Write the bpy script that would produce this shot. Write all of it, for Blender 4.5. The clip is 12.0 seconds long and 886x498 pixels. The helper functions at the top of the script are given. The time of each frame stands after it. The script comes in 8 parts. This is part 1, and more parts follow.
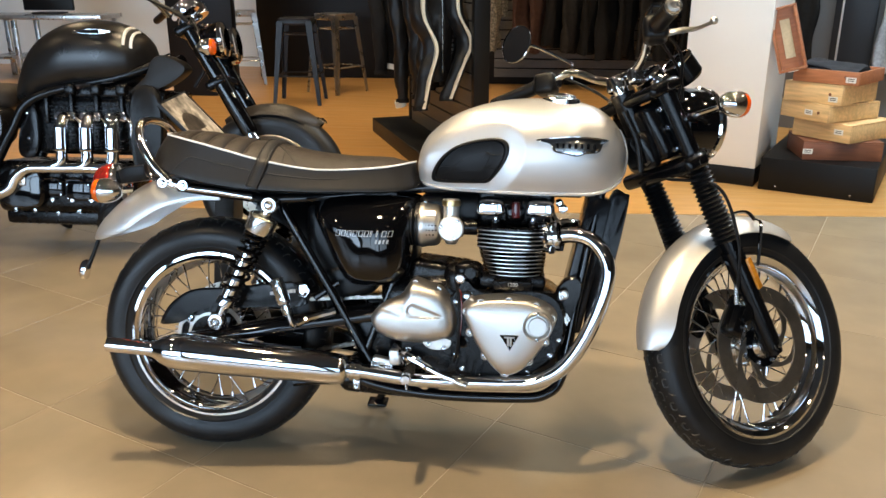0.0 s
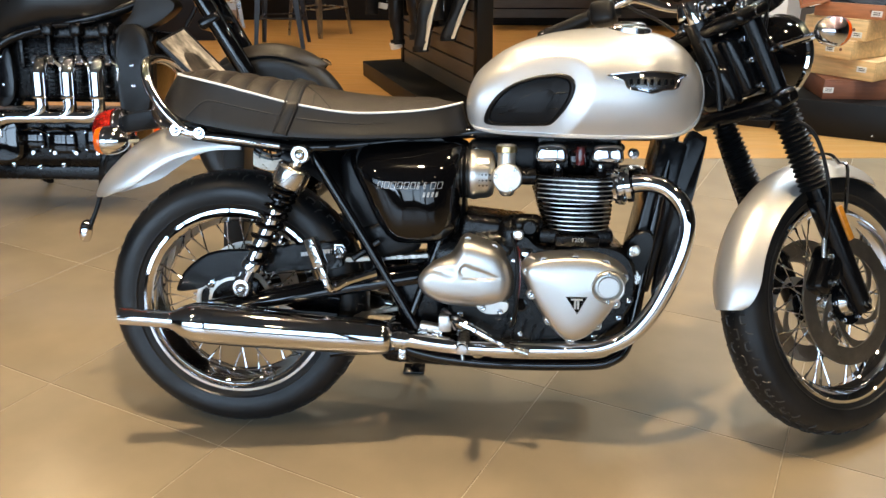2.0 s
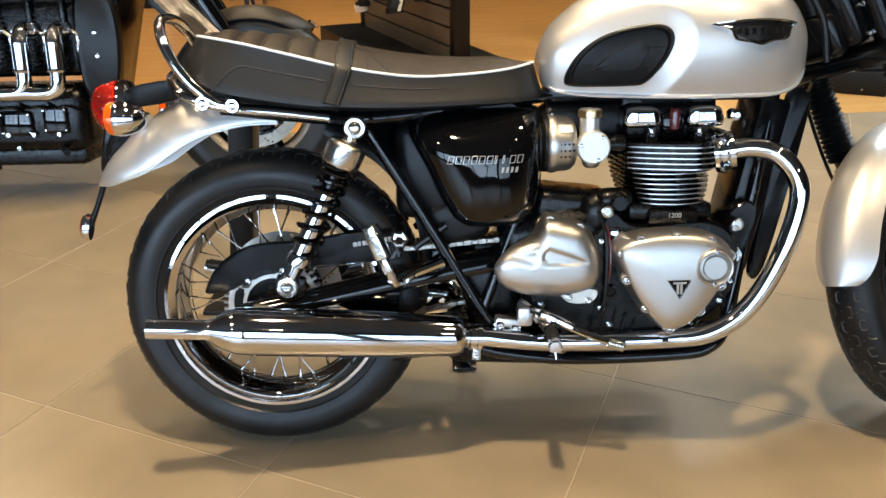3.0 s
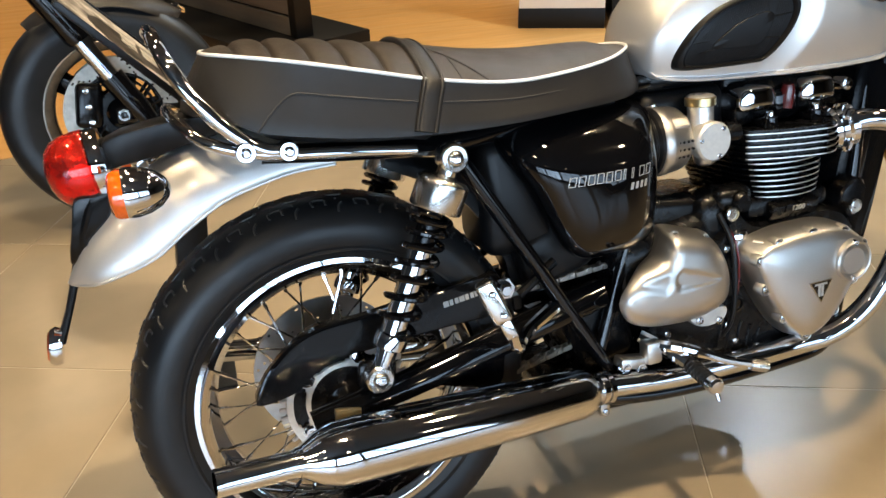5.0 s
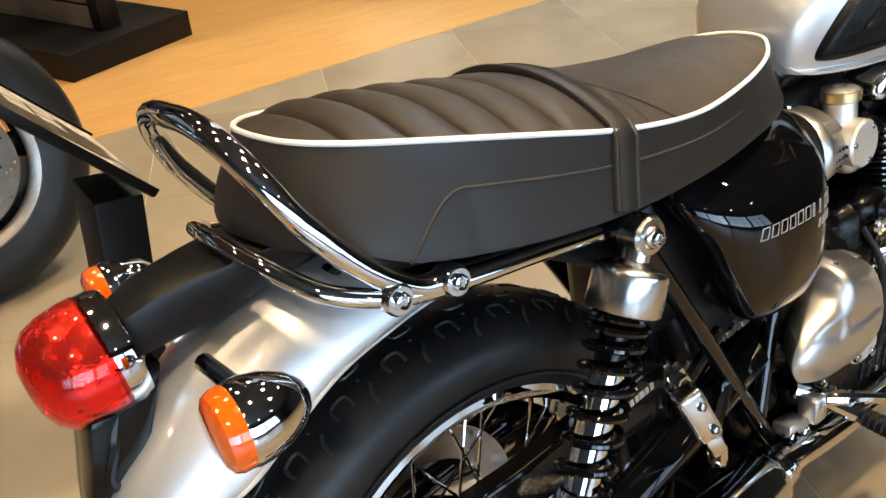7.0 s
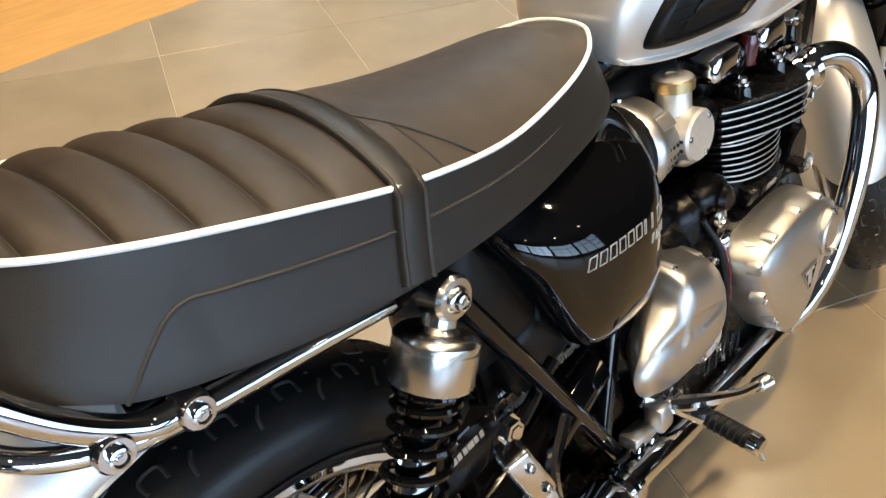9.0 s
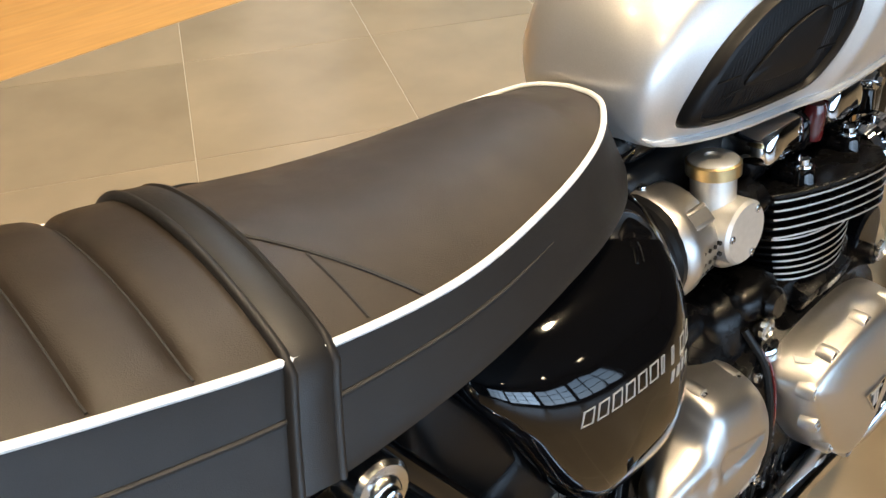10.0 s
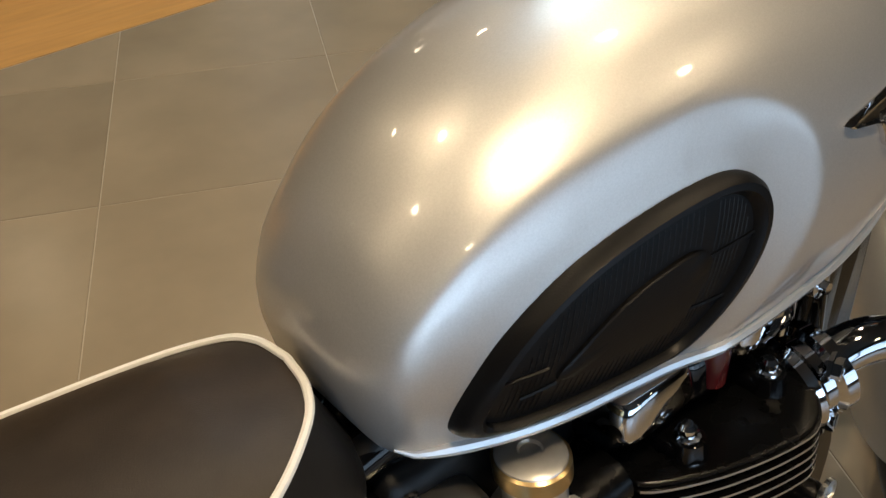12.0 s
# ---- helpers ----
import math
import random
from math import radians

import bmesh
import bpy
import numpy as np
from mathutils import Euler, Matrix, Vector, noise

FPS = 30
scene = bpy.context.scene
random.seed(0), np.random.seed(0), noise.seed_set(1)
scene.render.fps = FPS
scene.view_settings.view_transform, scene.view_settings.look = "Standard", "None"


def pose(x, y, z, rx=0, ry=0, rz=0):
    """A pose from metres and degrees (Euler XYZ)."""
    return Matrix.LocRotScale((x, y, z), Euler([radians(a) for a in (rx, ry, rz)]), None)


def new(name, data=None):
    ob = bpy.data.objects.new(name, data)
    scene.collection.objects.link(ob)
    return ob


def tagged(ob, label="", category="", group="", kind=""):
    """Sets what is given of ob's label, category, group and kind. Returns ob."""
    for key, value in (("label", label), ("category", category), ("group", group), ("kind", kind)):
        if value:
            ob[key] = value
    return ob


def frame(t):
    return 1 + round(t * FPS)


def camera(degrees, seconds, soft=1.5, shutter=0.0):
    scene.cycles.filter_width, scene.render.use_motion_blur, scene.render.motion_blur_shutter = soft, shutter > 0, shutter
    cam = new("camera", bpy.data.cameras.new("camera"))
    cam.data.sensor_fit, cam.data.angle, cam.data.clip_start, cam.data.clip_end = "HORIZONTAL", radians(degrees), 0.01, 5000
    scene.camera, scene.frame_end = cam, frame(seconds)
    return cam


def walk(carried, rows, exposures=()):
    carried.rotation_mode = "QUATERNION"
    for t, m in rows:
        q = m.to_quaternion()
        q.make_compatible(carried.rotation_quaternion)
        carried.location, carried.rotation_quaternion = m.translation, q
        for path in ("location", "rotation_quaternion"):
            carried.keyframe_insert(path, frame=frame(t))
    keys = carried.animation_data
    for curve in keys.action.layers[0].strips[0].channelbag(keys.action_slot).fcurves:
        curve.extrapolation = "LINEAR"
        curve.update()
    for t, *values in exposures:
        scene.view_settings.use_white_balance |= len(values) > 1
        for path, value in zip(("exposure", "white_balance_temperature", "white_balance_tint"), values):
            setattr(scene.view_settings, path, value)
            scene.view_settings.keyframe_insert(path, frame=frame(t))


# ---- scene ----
import functools

from mathutils.bvhtree import BVHTree

cam = camera(57.1, 12.0)
METRES, EYE, TILT, LEAN, TURN = 2.96, 1.269, -19.0, 0.0, 5.5
START_X, START_Y = 0.832, -1.918
ROWS = [
    (0.0, 0.0, 0.0, 0.0, 0.0, 0.0, -0.0),
    (0.5, 0.0002, 0.0109, 0.0003, 0.05, -0.59, -0.1),
    (1.0, -0.0051, 0.0307, 0.0031, -0.03, -1.43, -0.09),
    (1.5, -0.0324, 0.0576, 0.0032, -0.64, -2.58, 0.27),
    (2.0, -0.0634, 0.0807, 0.0043, -1.93, -3.68, 0.94),
    (2.5, -0.1005, 0.1217, 0.0044, -3.89, -4.82, 1.77),
    (3.0, -0.1579, 0.1739, 0.0131, -6.87, -6.09, 3.04),
    (5.0, -0.307, 0.3451, 0.0715, -23.88, -11.24, 9.65),
    (5.5, -0.3367, 0.3991, 0.0947, -27.94, -12.63, 11.2),
    (6.0, -0.3569, 0.451, 0.1105, -32.65, -14.05, 12.71),
    (6.5, -0.3579, 0.5012, 0.1205, -36.28, -15.48, 13.86),
    (8.5, -0.3063, 0.5652, 0.1483, -51.66, -26.37, 17.14),
    (9.0, -0.2837, 0.5513, 0.1467, -49.97, -26.1, 15.98),
    (9.5, -0.248, 0.5568, 0.1475, -47.3, -25.38, 15.22),
    (10.0, -0.2133, 0.5781, 0.1471, -45.26, -25.15, 14.87),
    (10.5, -0.1882, 0.5901, 0.1495, -43.98, -25.58, 14.73),
    (11.0, -0.15, 0.5975, 0.1531, -43.1, -25.94, 14.41),
    (11.5, -0.1126, 0.6005, 0.1574, -42.64, -26.2, 14.18),
    (12.0, -0.0756, 0.6044, 0.1576, -42.38, -26.36, 13.78),
]
walk(cam, [(t, pose(START_X, START_Y, EYE, TILT, LEAN, TURN) @ pose(METRES * x, METRES * y, METRES * z, 90 + pitch, roll, yaw)) for t, x, y, z, yaw, pitch, roll in ROWS],
     [(0.0, -0.29, 6900, 10), (1.5, -0.26, 6900, 10), (3.0, -0.18, 6900, 10), (6.5, -0.12, 6900, 10), (8.5, -0.09, 6850, 10), (9.5, -0.08, 6600, 10),
      (10.0, -0.18, 6650, 10), (10.5, -0.38, 6750, 10), (11.0, -0.68, 6850, 10), (11.5, -1.02, 6800, 10), (12.0, -1.3, 6800, 10)])

# ---- world and lights ----
EXPOSURE = 0.0
scene.view_settings.exposure = EXPOSURE

world = bpy.data.worlds.new("world")
scene.world = world
world.use_nodes = True
wn = world.node_tree
sky = wn.nodes.new("ShaderNodeTexSky")
sky.sky_type = "NISHITA"
sky.sun_disc = False
sky.sun_elevation, sky.sun_rotation = radians(38), radians(200)
wn.nodes["Background"].inputs[1].default_value = 0.1
wn.links.new(sky.outputs[0], wn.nodes["Background"].inputs[0])


def area(name, m, sx, sy, power, colour, shape="RECTANGLE", spread=180):
    la = bpy.data.lights.new(name, "AREA")
    la.shape, la.size, la.size_y = shape, sx, sy
    la.energy, la.color, la.spread = power, colour, radians(spread)
    ob = new(name, la)
    ob.matrix_world = m
    return ob


ROOM_W, ROOM_E, ROOM_S, ROOM_N, ROOM_H = -8.0, 7.0, -6.0, 9.0, 3.6
DAY = (0.47, 0.7, 1.0)
WARM = (1.0, 0.795, 0.53)
WINDOWS = [(-5.6, 2.8), (-2.6, 2.8), (0.4, 2.8), (3.4, 2.8)]     # middle x, width
for (wx, ww), power in zip(WINDOWS, (190, 165, 70, 55)):
    area("window_daylight", pose(wx, ROOM_S - 0.16, 1.75, 90, 0, 0), ww, 2.5, power, DAY, spread=115)
COOL = (0.68, 0.85, 1.0)
COOL_FILL = [(2.35, 2.1), (3.9, 3.0)]                  # added lamps standing in for daylight on the column and the crates
# the first of these is added to brighten the floor on the right
DIM_LIGHTS = [(2.35, -0.95), (-1.6, 0.9)]
WALL_FILL = [(-4.4, 6.4)]                               # added over the table to brighten the white wall
KEY_LIGHTS = [(0.3, -0.5)]                                # the spot right over the silver motorcycle
DOWNLIGHTS = COOL_FILL + DIM_LIGHTS + KEY_LIGHTS + WALL_FILL + [(-4.2, 0.3), (-0.2, 1.5), (1.9, 0.7), (3.6, 0.8), (-3.0, 3.6), (-0.6, 3.4), (1.9, 3.6), (-1.4, 5.9), (0.9, 6.0), (3.3, 5.4), (-1.6, -1.7)]
SOUTH_LIGHTS = [(0.7, -4.3), (3.3, -3.7), (-2.4, -4.3)]
for lx, ly in DOWNLIGHTS + SOUTH_LIGHTS:
    area("downlight_beam", pose(lx, ly, ROOM_H - 0.055), 0.2, 0.2, 64 if (lx, ly) in COOL_FILL else 55 if (lx, ly) in WALL_FILL else 23 if (lx, ly) in DIM_LIGHTS else 74 if (lx, ly) in KEY_LIGHTS else 12 if (lx, ly) in SOUTH_LIGHTS else 27, COOL if (lx, ly) in COOL_FILL else WARM, "DISK", 125)


# ---- materials ----
def mat(name, colour, rough=0.5, metal=0.0, coat=0.0, grain=0.0, grain_scale=60.0, bump=0.0, bump_scale=200.0, stretch=(1, 1, 1), rough_var=0.0, spec=0.5, random_tint=0.0, coat_rough=0.03, blotch=0.0, blotch_scale=4.0):
    """A surface with grain and blotches in its colour, varied gloss and fine relief."""
    m = bpy.data.materials.new(name)
    m.use_nodes = True
    nt = m.node_tree
    b = nt.nodes["Principled BSDF"]
    b.inputs["Base Color"].default_value = (*colour[:3], 1)
    b.inputs["Roughness"].default_value = rough
    b.inputs["Metallic"].default_value = metal
    b.inputs["Coat Weight"].default_value = coat
    b.inputs["Coat Roughness"].default_value = coat_rough
    b.inputs["Specular IOR Level"].default_value = spec
    tc = nt.nodes.new("ShaderNodeTexCoord")
    mp = nt.nodes.new("ShaderNodeMapping")
    mp.inputs["Scale"].default_value = stretch
    nt.links.new(tc.outputs["Object"], mp.inputs[0])

    def noise_at(scale, detail=4):
        n = nt.nodes.new("ShaderNodeTexNoise")
        n.inputs["Scale"].default_value, n.inputs["Detail"].default_value = scale, detail
        nt.links.new(mp.outputs[0], n.inputs["Vector"])
        return n.outputs["Fac"]

    def span(fac, lo, hi):
        r = nt.nodes.new("ShaderNodeMapRange")
        r.inputs["From Min"].default_value, r.inputs["From Max"].default_value = 0.3, 0.7
        r.inputs["To Min"].default_value, r.inputs["To Max"].default_value = lo, hi
        nt.links.new(fac, r.inputs[0])
        return r.outputs[0]

    val = None
    for amount, scale in ((grain, grain_scale), (blotch, blotch_scale)):
        if amount:
            v = span(noise_at(scale), 1 - amount, 1 + amount)
            if val is None:
                val = v
            else:
                mu = nt.nodes.new("ShaderNodeMath")
                mu.operation = "MULTIPLY"
                nt.links.new(val, mu.inputs[0])
                nt.links.new(v, mu.inputs[1])
                val = mu.outputs[0]
    if random_tint:
        oi = nt.nodes.new("ShaderNodeObjectInfo")
        r = nt.nodes.new("ShaderNodeMapRange")
        r.inputs["To Min"].default_value, r.inputs["To Max"].default_value = 1 - random_tint, 1 + random_tint
        nt.links.new(oi.outputs["Random"], r.inputs[0])
        if val is None:
            val = r.outputs[0]
        else:
            mu = nt.nodes.new("ShaderNodeMath")
            mu.operation = "MULTIPLY"
            nt.links.new(val, mu.inputs[0])
            nt.links.new(r.outputs[0], mu.inputs[1])
            val = mu.outputs[0]
    if val is not None:
        hsv = nt.nodes.new("ShaderNodeHueSaturation")
        hsv.inputs["Color"].default_value = (*colour[:3], 1)
        nt.links.new(val, hsv.inputs["Value"])
        nt.links.new(hsv.outputs[0], b.inputs["Base Color"])
    if rough_var:
        nt.links.new(span(noise_at(grain_scale * 0.35), max(rough - rough_var, 0.01), rough + rough_var), b.inputs["Roughness"])
    if bump:
        bp = nt.nodes.new("ShaderNodeBump")
        bp.inputs["Strength"].default_value, bp.inputs["Distance"].default_value = bump, 0.002
        nt.links.new(noise_at(bump_scale, 3), bp.inputs["Height"])
        nt.links.new(bp.outputs[0], b.inputs["Normal"])
    return m


def glow(name, colour, strength):
    m = bpy.data.materials.new(name)
    m.use_nodes = True
    b = m.node_tree.nodes["Principled BSDF"]
    b.inputs["Base Color"].default_value = (*colour[:3], 1)
    b.inputs["Emission Color"].default_value = (*colour[:3], 1)
    b.inputs["Emission Strength"].default_value = strength
    return m


def clear(name, colour, rough=0.02, ior=1.45):
    m = bpy.data.materials.new(name)
    m.use_nodes = True
    b = m.node_tree.nodes["Principled BSDF"]
    b.inputs["Base Color"].default_value = (*colour[:3], 1)
    b.inputs["Transmission Weight"].default_value = 1.0
    b.inputs["Roughness"].default_value = rough
    b.inputs["IOR"].default_value = ior
    return m


CHROME = mat("chrome", (0.66, 0.66, 0.67), 0.045, 1.0, rough_var=0.015, grain_scale=30)
POLISHED = mat("polished_steel", (0.66, 0.65, 0.63), 0.16, 1.0, grain=0.05, grain_scale=60, stretch=(1, 1, 0.1), rough_var=0.05)
STEEL = mat("brushed_steel", (0.58, 0.57, 0.55), 0.24, 1.0, grain=0.06, grain_scale=40, rough_var=0.08)
ALU = mat("satin_aluminium", (0.56, 0.545, 0.52), 0.37, 1.0, grain=0.03, grain_scale=150, bump=0.03, bump_scale=260, stretch=(1, 1, 14))
ALU_CAST = mat("cast_aluminium", (0.6, 0.59, 0.57), 0.36, 1.0, grain=0.05, grain_scale=200, bump=0.1, bump_scale=500)
ALU_PALE = mat("painted_aluminium", (0.62, 0.61, 0.58), 0.4, 0.7, grain=0.05, grain_scale=150, bump=0.08, bump_scale=600)
SILVER = mat("silver_metallic_paint", (0.6, 0.59, 0.575), 0.4, 0.72, coat=0.6, grain=0.05, grain_scale=900, bump=0.02, bump_scale=2500, coat_rough=0.02)
SILVER_EDGE = mat("pale_silver_edge", (0.75, 0.76, 0.78), 0.25, 0.6, coat=0.7)
BLACK_GLOSS = mat("black_gloss_enamel", (0.002, 0.002, 0.0024), 0.05, 0.0, coat=0.25, coat_rough=0.01, spec=0.35, grain=0.1)
BLACK_SATIN = mat("black_satin_powder_coat", (0.003, 0.003, 0.0034), 0.17, 0.0, spec=0.22, coat=0.05, grain=0.15, grain_scale=80, bump=0.04, bump_scale=700, rough_var=0.06)
BLACK_ENGINE = mat("black_crinkle_engine_paint", (0.0022, 0.0022, 0.0025), 0.24, 0.0, spec=0.24, grain=0.2, grain_scale=120, bump=0.12, bump_scale=900, rough_var=0.1)
BLACK_PLASTIC = mat("black_plastic", (0.004, 0.004, 0.0044), 0.36, spec=0.25, grain=0.12, bump=0.12, bump_scale=900)
RUBBER = mat("tyre_rubber", (0.0085, 0.0088, 0.0095), 0.4, spec=0.3, grain=0.18, grain_scale=25, bump=0.12, bump_scale=500, rough_var=0.1)
GROOVE_GLINT = mat("groove_glint_rubber", (0.03, 0.029, 0.028), 0.4, spec=0.4, grain=0.1)
RUBBER_PAD = mat("knee_pad_rubber", (0.0035, 0.0035, 0.004), 0.38, spec=0.2, grain=0.12, grain_scale=90, bump=0.1, bump_scale=900)
VINYL = mat("seat_vinyl", (0.0245, 0.018, 0.0133), 0.47, spec=0.38, grain=0.18, grain_scale=40, bump=0.22, bump_scale=1100, rough_var=0.1, blotch=0.2, blotch_scale=11)
VINYL_SIDE = mat("seat_side_vinyl", (0.012, 0.0112, 0.011), 0.44, spec=0.36, grain=0.1, grain_scale=40, bump=0.16, bump_scale=1400, rough_var=0.06)
PIPING = mat("white_piping", (0.75, 0.75, 0.74), 0.35, grain=0.03)
STITCH = mat("black_thread", (0.015, 0.014, 0.014), 0.7)
RED_LENS = clear("red_lens", (1.0, 0.006, 0.003), 0.03, 1.4)
LAMP_BOWL = mat("lamp_reflector", (0.95, 0.93, 0.9), 0.14, 0.92, grain=0.05, grain_scale=80, bump=1.0, bump_scale=55)
RED_BACK = mat("red_reflector", (0.95, 0.22, 0.1), 0.22, 0.9, coat=1.0, grain=0.3, grain_scale=60)
AMBER = mat("amber_lens", (0.78, 0.1, 0.004), 0.12, 0.0, coat=1.0, grain=0.12, grain_scale=200)
REFLECTOR = mat("amber_reflector", (0.42, 0.16, 0.015), 0.2, coat=0.6, grain=0.2, grain_scale=120)
BRASS = mat("brass_anodised", (0.62, 0.47, 0.24), 0.28, 1.0, grain=0.1)
DARK_RED = mat("dark_red_cap", (0.09, 0.008, 0.008), 0.25, coat=0.6)
PRINT = mat("silver_print", (0.34, 0.34, 0.34), 0.4, 0.3)
DISC = mat("brake_disc_steel", (0.43, 0.405, 0.37), 0.33, 1.0, grain=0.1, grain_scale=50, rough_var=0.05)
ALU_BRIGHT = mat("bright_satin_alloy", (0.78, 0.76, 0.72), 0.36, 0.9, grain=0.04, grain_scale=150, bump=0.03, bump_scale=400)
CHAIN = mat("oiled_chain_steel", (0.4, 0.38, 0.35), 0.32, 1.0, grain=0.2)
MIRROR_GLASS = mat("mirror_glass", (0.8, 0.81, 0.82), 0.01, 1.0)
RED_SWITCH = mat("red_switch", (0.6, 0.02, 0.02), 0.35)


# ---- builders ----
def spline(pts, n=8, closed=False):
    """A Catmull-Rom curve through pts, n steps a span."""
    pts = [Vector(p) for p in pts]
    k, out = len(pts), []
    spans = k if closed else k - 1
    for i in range(spans):
        if closed:
            a, b, c, d = pts[i - 1], pts[i], pts[(i + 1) % k], pts[(i + 2) % k]
        else:
            b, c = pts[i], pts[i + 1]
            a = pts[i - 1] if i else b * 2 - c
            d = pts[i + 2] if i + 2 < k else c * 2 - b
        for j in range(n):
            t = j / n
            out.append(0.5 * (2 * b + (c - a) * t + (2 * a - 5 * b + 4 * c - d) * t * t + (3 * b - a - 3 * c + d) * t ** 3))
    if not closed:
        out.append(pts[-1])
    return out


def skin(bm, rings, closed_ring=True, cap=True, loop=False):
    """Faces between rings of equally many points."""
    vs = [[bm.verts.new(p) for p in r] for r in rings]
    n = len(vs[0])
    pairs = list(zip(vs, vs[1:])) + ([(vs[-1], vs[0])] if loop else [])
    for a, b in pairs:
        for i in range(n if closed_ring else n - 1):
            j = (i + 1) % n
            bm.faces.new((a[i], a[j], b[j], b[i]))
    if cap and not loop and closed_ring:
        bm.faces.new(vs[0][::-1])
        bm.faces.new(vs[-1])
    return vs


def tube(pts, r, seg=12, bm=None, closed=False, cap=True, flat=1.0):
    """A round bar along pts; r a number or one for each point."""
    bm = bm or bmesh.new()
    pts = [Vector(p) for p in pts]
    k = len(pts)
    rs = [r] * k if isinstance(r, (int, float)) else [float(v) for v in np.interp(np.linspace(0, 1, k), np.linspace(0, 1, len(r)), r)]
    rings, side = [], None
    for i, p in enumerate(pts):
        a = pts[i - 1] if (i or closed) else p
        b = pts[(i + 1) % k] if (i + 1 < k or closed) else p
        d = (b - a).normalized()
        if side is None:
            side = d.orthogonal().normalized()
        side = (side - d * side.dot(d)).normalized()
        up = d.cross(side)
        rings.append([p + rs[i] * (side * math.cos(q) + up * flat * math.sin(q)) for q in (2 * math.pi * s / seg for s in range(seg))])
    skin(bm, rings, cap=cap and not closed, loop=closed)
    return bm


def lathe(prof, m=None, seg=32, bm=None, ring=False, arc=1.0):
    """prof: (radius, height) turned about the z axis of m."""
    bm = bm or bmesh.new()
    m = m or Matrix()
    rows = []
    for s in range(seg if arc >= 1 else seg + 1):
        q = 2 * math.pi * arc * s / seg
        rows.append([bm.verts.new(m @ Vector((max(r, 1e-5) * math.cos(q), max(r, 1e-5) * math.sin(q), h))) for r, h in prof])
    n = len(prof)
    spans = list(zip(rows, rows[1:])) + ([(rows[-1], rows[0])] if arc >= 1 else [])
    for a, b in spans:
        for i in range(n if ring else n - 1):
            j = (i + 1) % n
            bm.faces.new((a[i], b[i], b[j], a[j]))
    bmesh.ops.remove_doubles(bm, verts=bm.verts, dist=2e-5)
    return bm


def rbox(sx, sy, sz, m=None, bevel=0.004, seg=2, bm=None):
    """A box with rounded edges about the middle of m."""
    b = bmesh.new()
    bmesh.ops.create_cube(b, size=1.0)
    bmesh.ops.scale(b, vec=(sx, sy, sz), verts=b.verts)
    if bevel:
        bmesh.ops.bevel(b, geom=b.edges[:], offset=min(bevel, 0.45 * min(sx, sy, sz)), segments=seg, profile=0.5, affect="EDGES")
    if m is not None:
        b.transform(m)
    if bm is None:
        return b
    merge(bm, b)
    return bm


def merge(into, other):
    me = bpy.data.meshes.new("tmp")
    other.to_mesh(me)
    other.free()
    into.from_mesh(me)
    bpy.data.meshes.remove(me)
    return into


def pillow(outline, steps, bm=None, centre=None):
    """A cover: the closed outline of (x, z) stepped outwards along -y; steps of (scale, y)."""
    bm = bm or bmesh.new()
    pts = [Vector((p[0], 0, p[1])) for p in outline]
    c = Vector((centre[0], 0, centre[1])) if centre else sum(pts, Vector()) / len(pts)
    rings = [[c + (p - c) * s + Vector((0, y, 0)) for p in pts] for s, y in steps]
    skin(bm, rings)
    return bm


def loop2(pts, n=8):
    return [(p.x, p.y) for p in spline([(a, b, 0) for a, b in pts], n, True)]


def along(a, b):
    """A matrix whose z axis runs from a to b, with its origin at a."""
    a, b = Vector(a), Vector(b)
    return Matrix.Translation(a) @ (b - a).to_track_quat("Z", "Y").to_matrix().to_4x4()


def finish(bm, name, material, m=None, sharp=35):
    if m is not None:
        bm.transform(m)
    bmesh.ops.recalc_face_normals(bm, faces=bm.faces)
    me = bpy.data.meshes.new(name)
    bm.to_mesh(me)
    bm.free()
    for mm in material if isinstance(material, (list, tuple)) else [material]:
        me.materials.append(mm)
    me.polygons.foreach_set("use_smooth", [True] * len(me.polygons))
    me.set_sharp_from_angle(angle=radians(sharp))
    return me


def part(name, bm, material, parent, label="", m=None, sharp=35):
    """One mesh object under a thing or a part."""
    ob = new(name, finish(bm, name, material, m, sharp))
    ob.parent = parent
    return tagged(ob, label)


def piece(name, mesh, parent, m, label=""):
    """An object on a mesh that it shares with its like."""
    ob = new(name, mesh)
    ob.parent = parent
    ob.matrix_local = m
    return tagged(ob, label)


def thing(name, m, label, category, group="", kind=""):
    ob = new(name)
    ob.empty_display_size = 0.1
    ob.matrix_world = m
    return tagged(ob, label, category, group, kind)


def solid(name, bm, material, label, category="", kind="", group="", m=None, sharp=35):
    """A thing or a piece of the setting that is one mesh."""
    ob = new(name, finish(bm, name, material, None, sharp))
    if m is not None:
        ob.matrix_world = m
    return tagged(ob, label, category, group, kind)

# ---- the room ----
TILE_ANGLE, TILE, TILE_X, TILE_Y = -24.6, 0.6, -0.019, -0.11
WOOD_Y, WOOD_SLOPE = 2.36, 0.05                  # where the tiles end: y at x = 0.8, and its slope


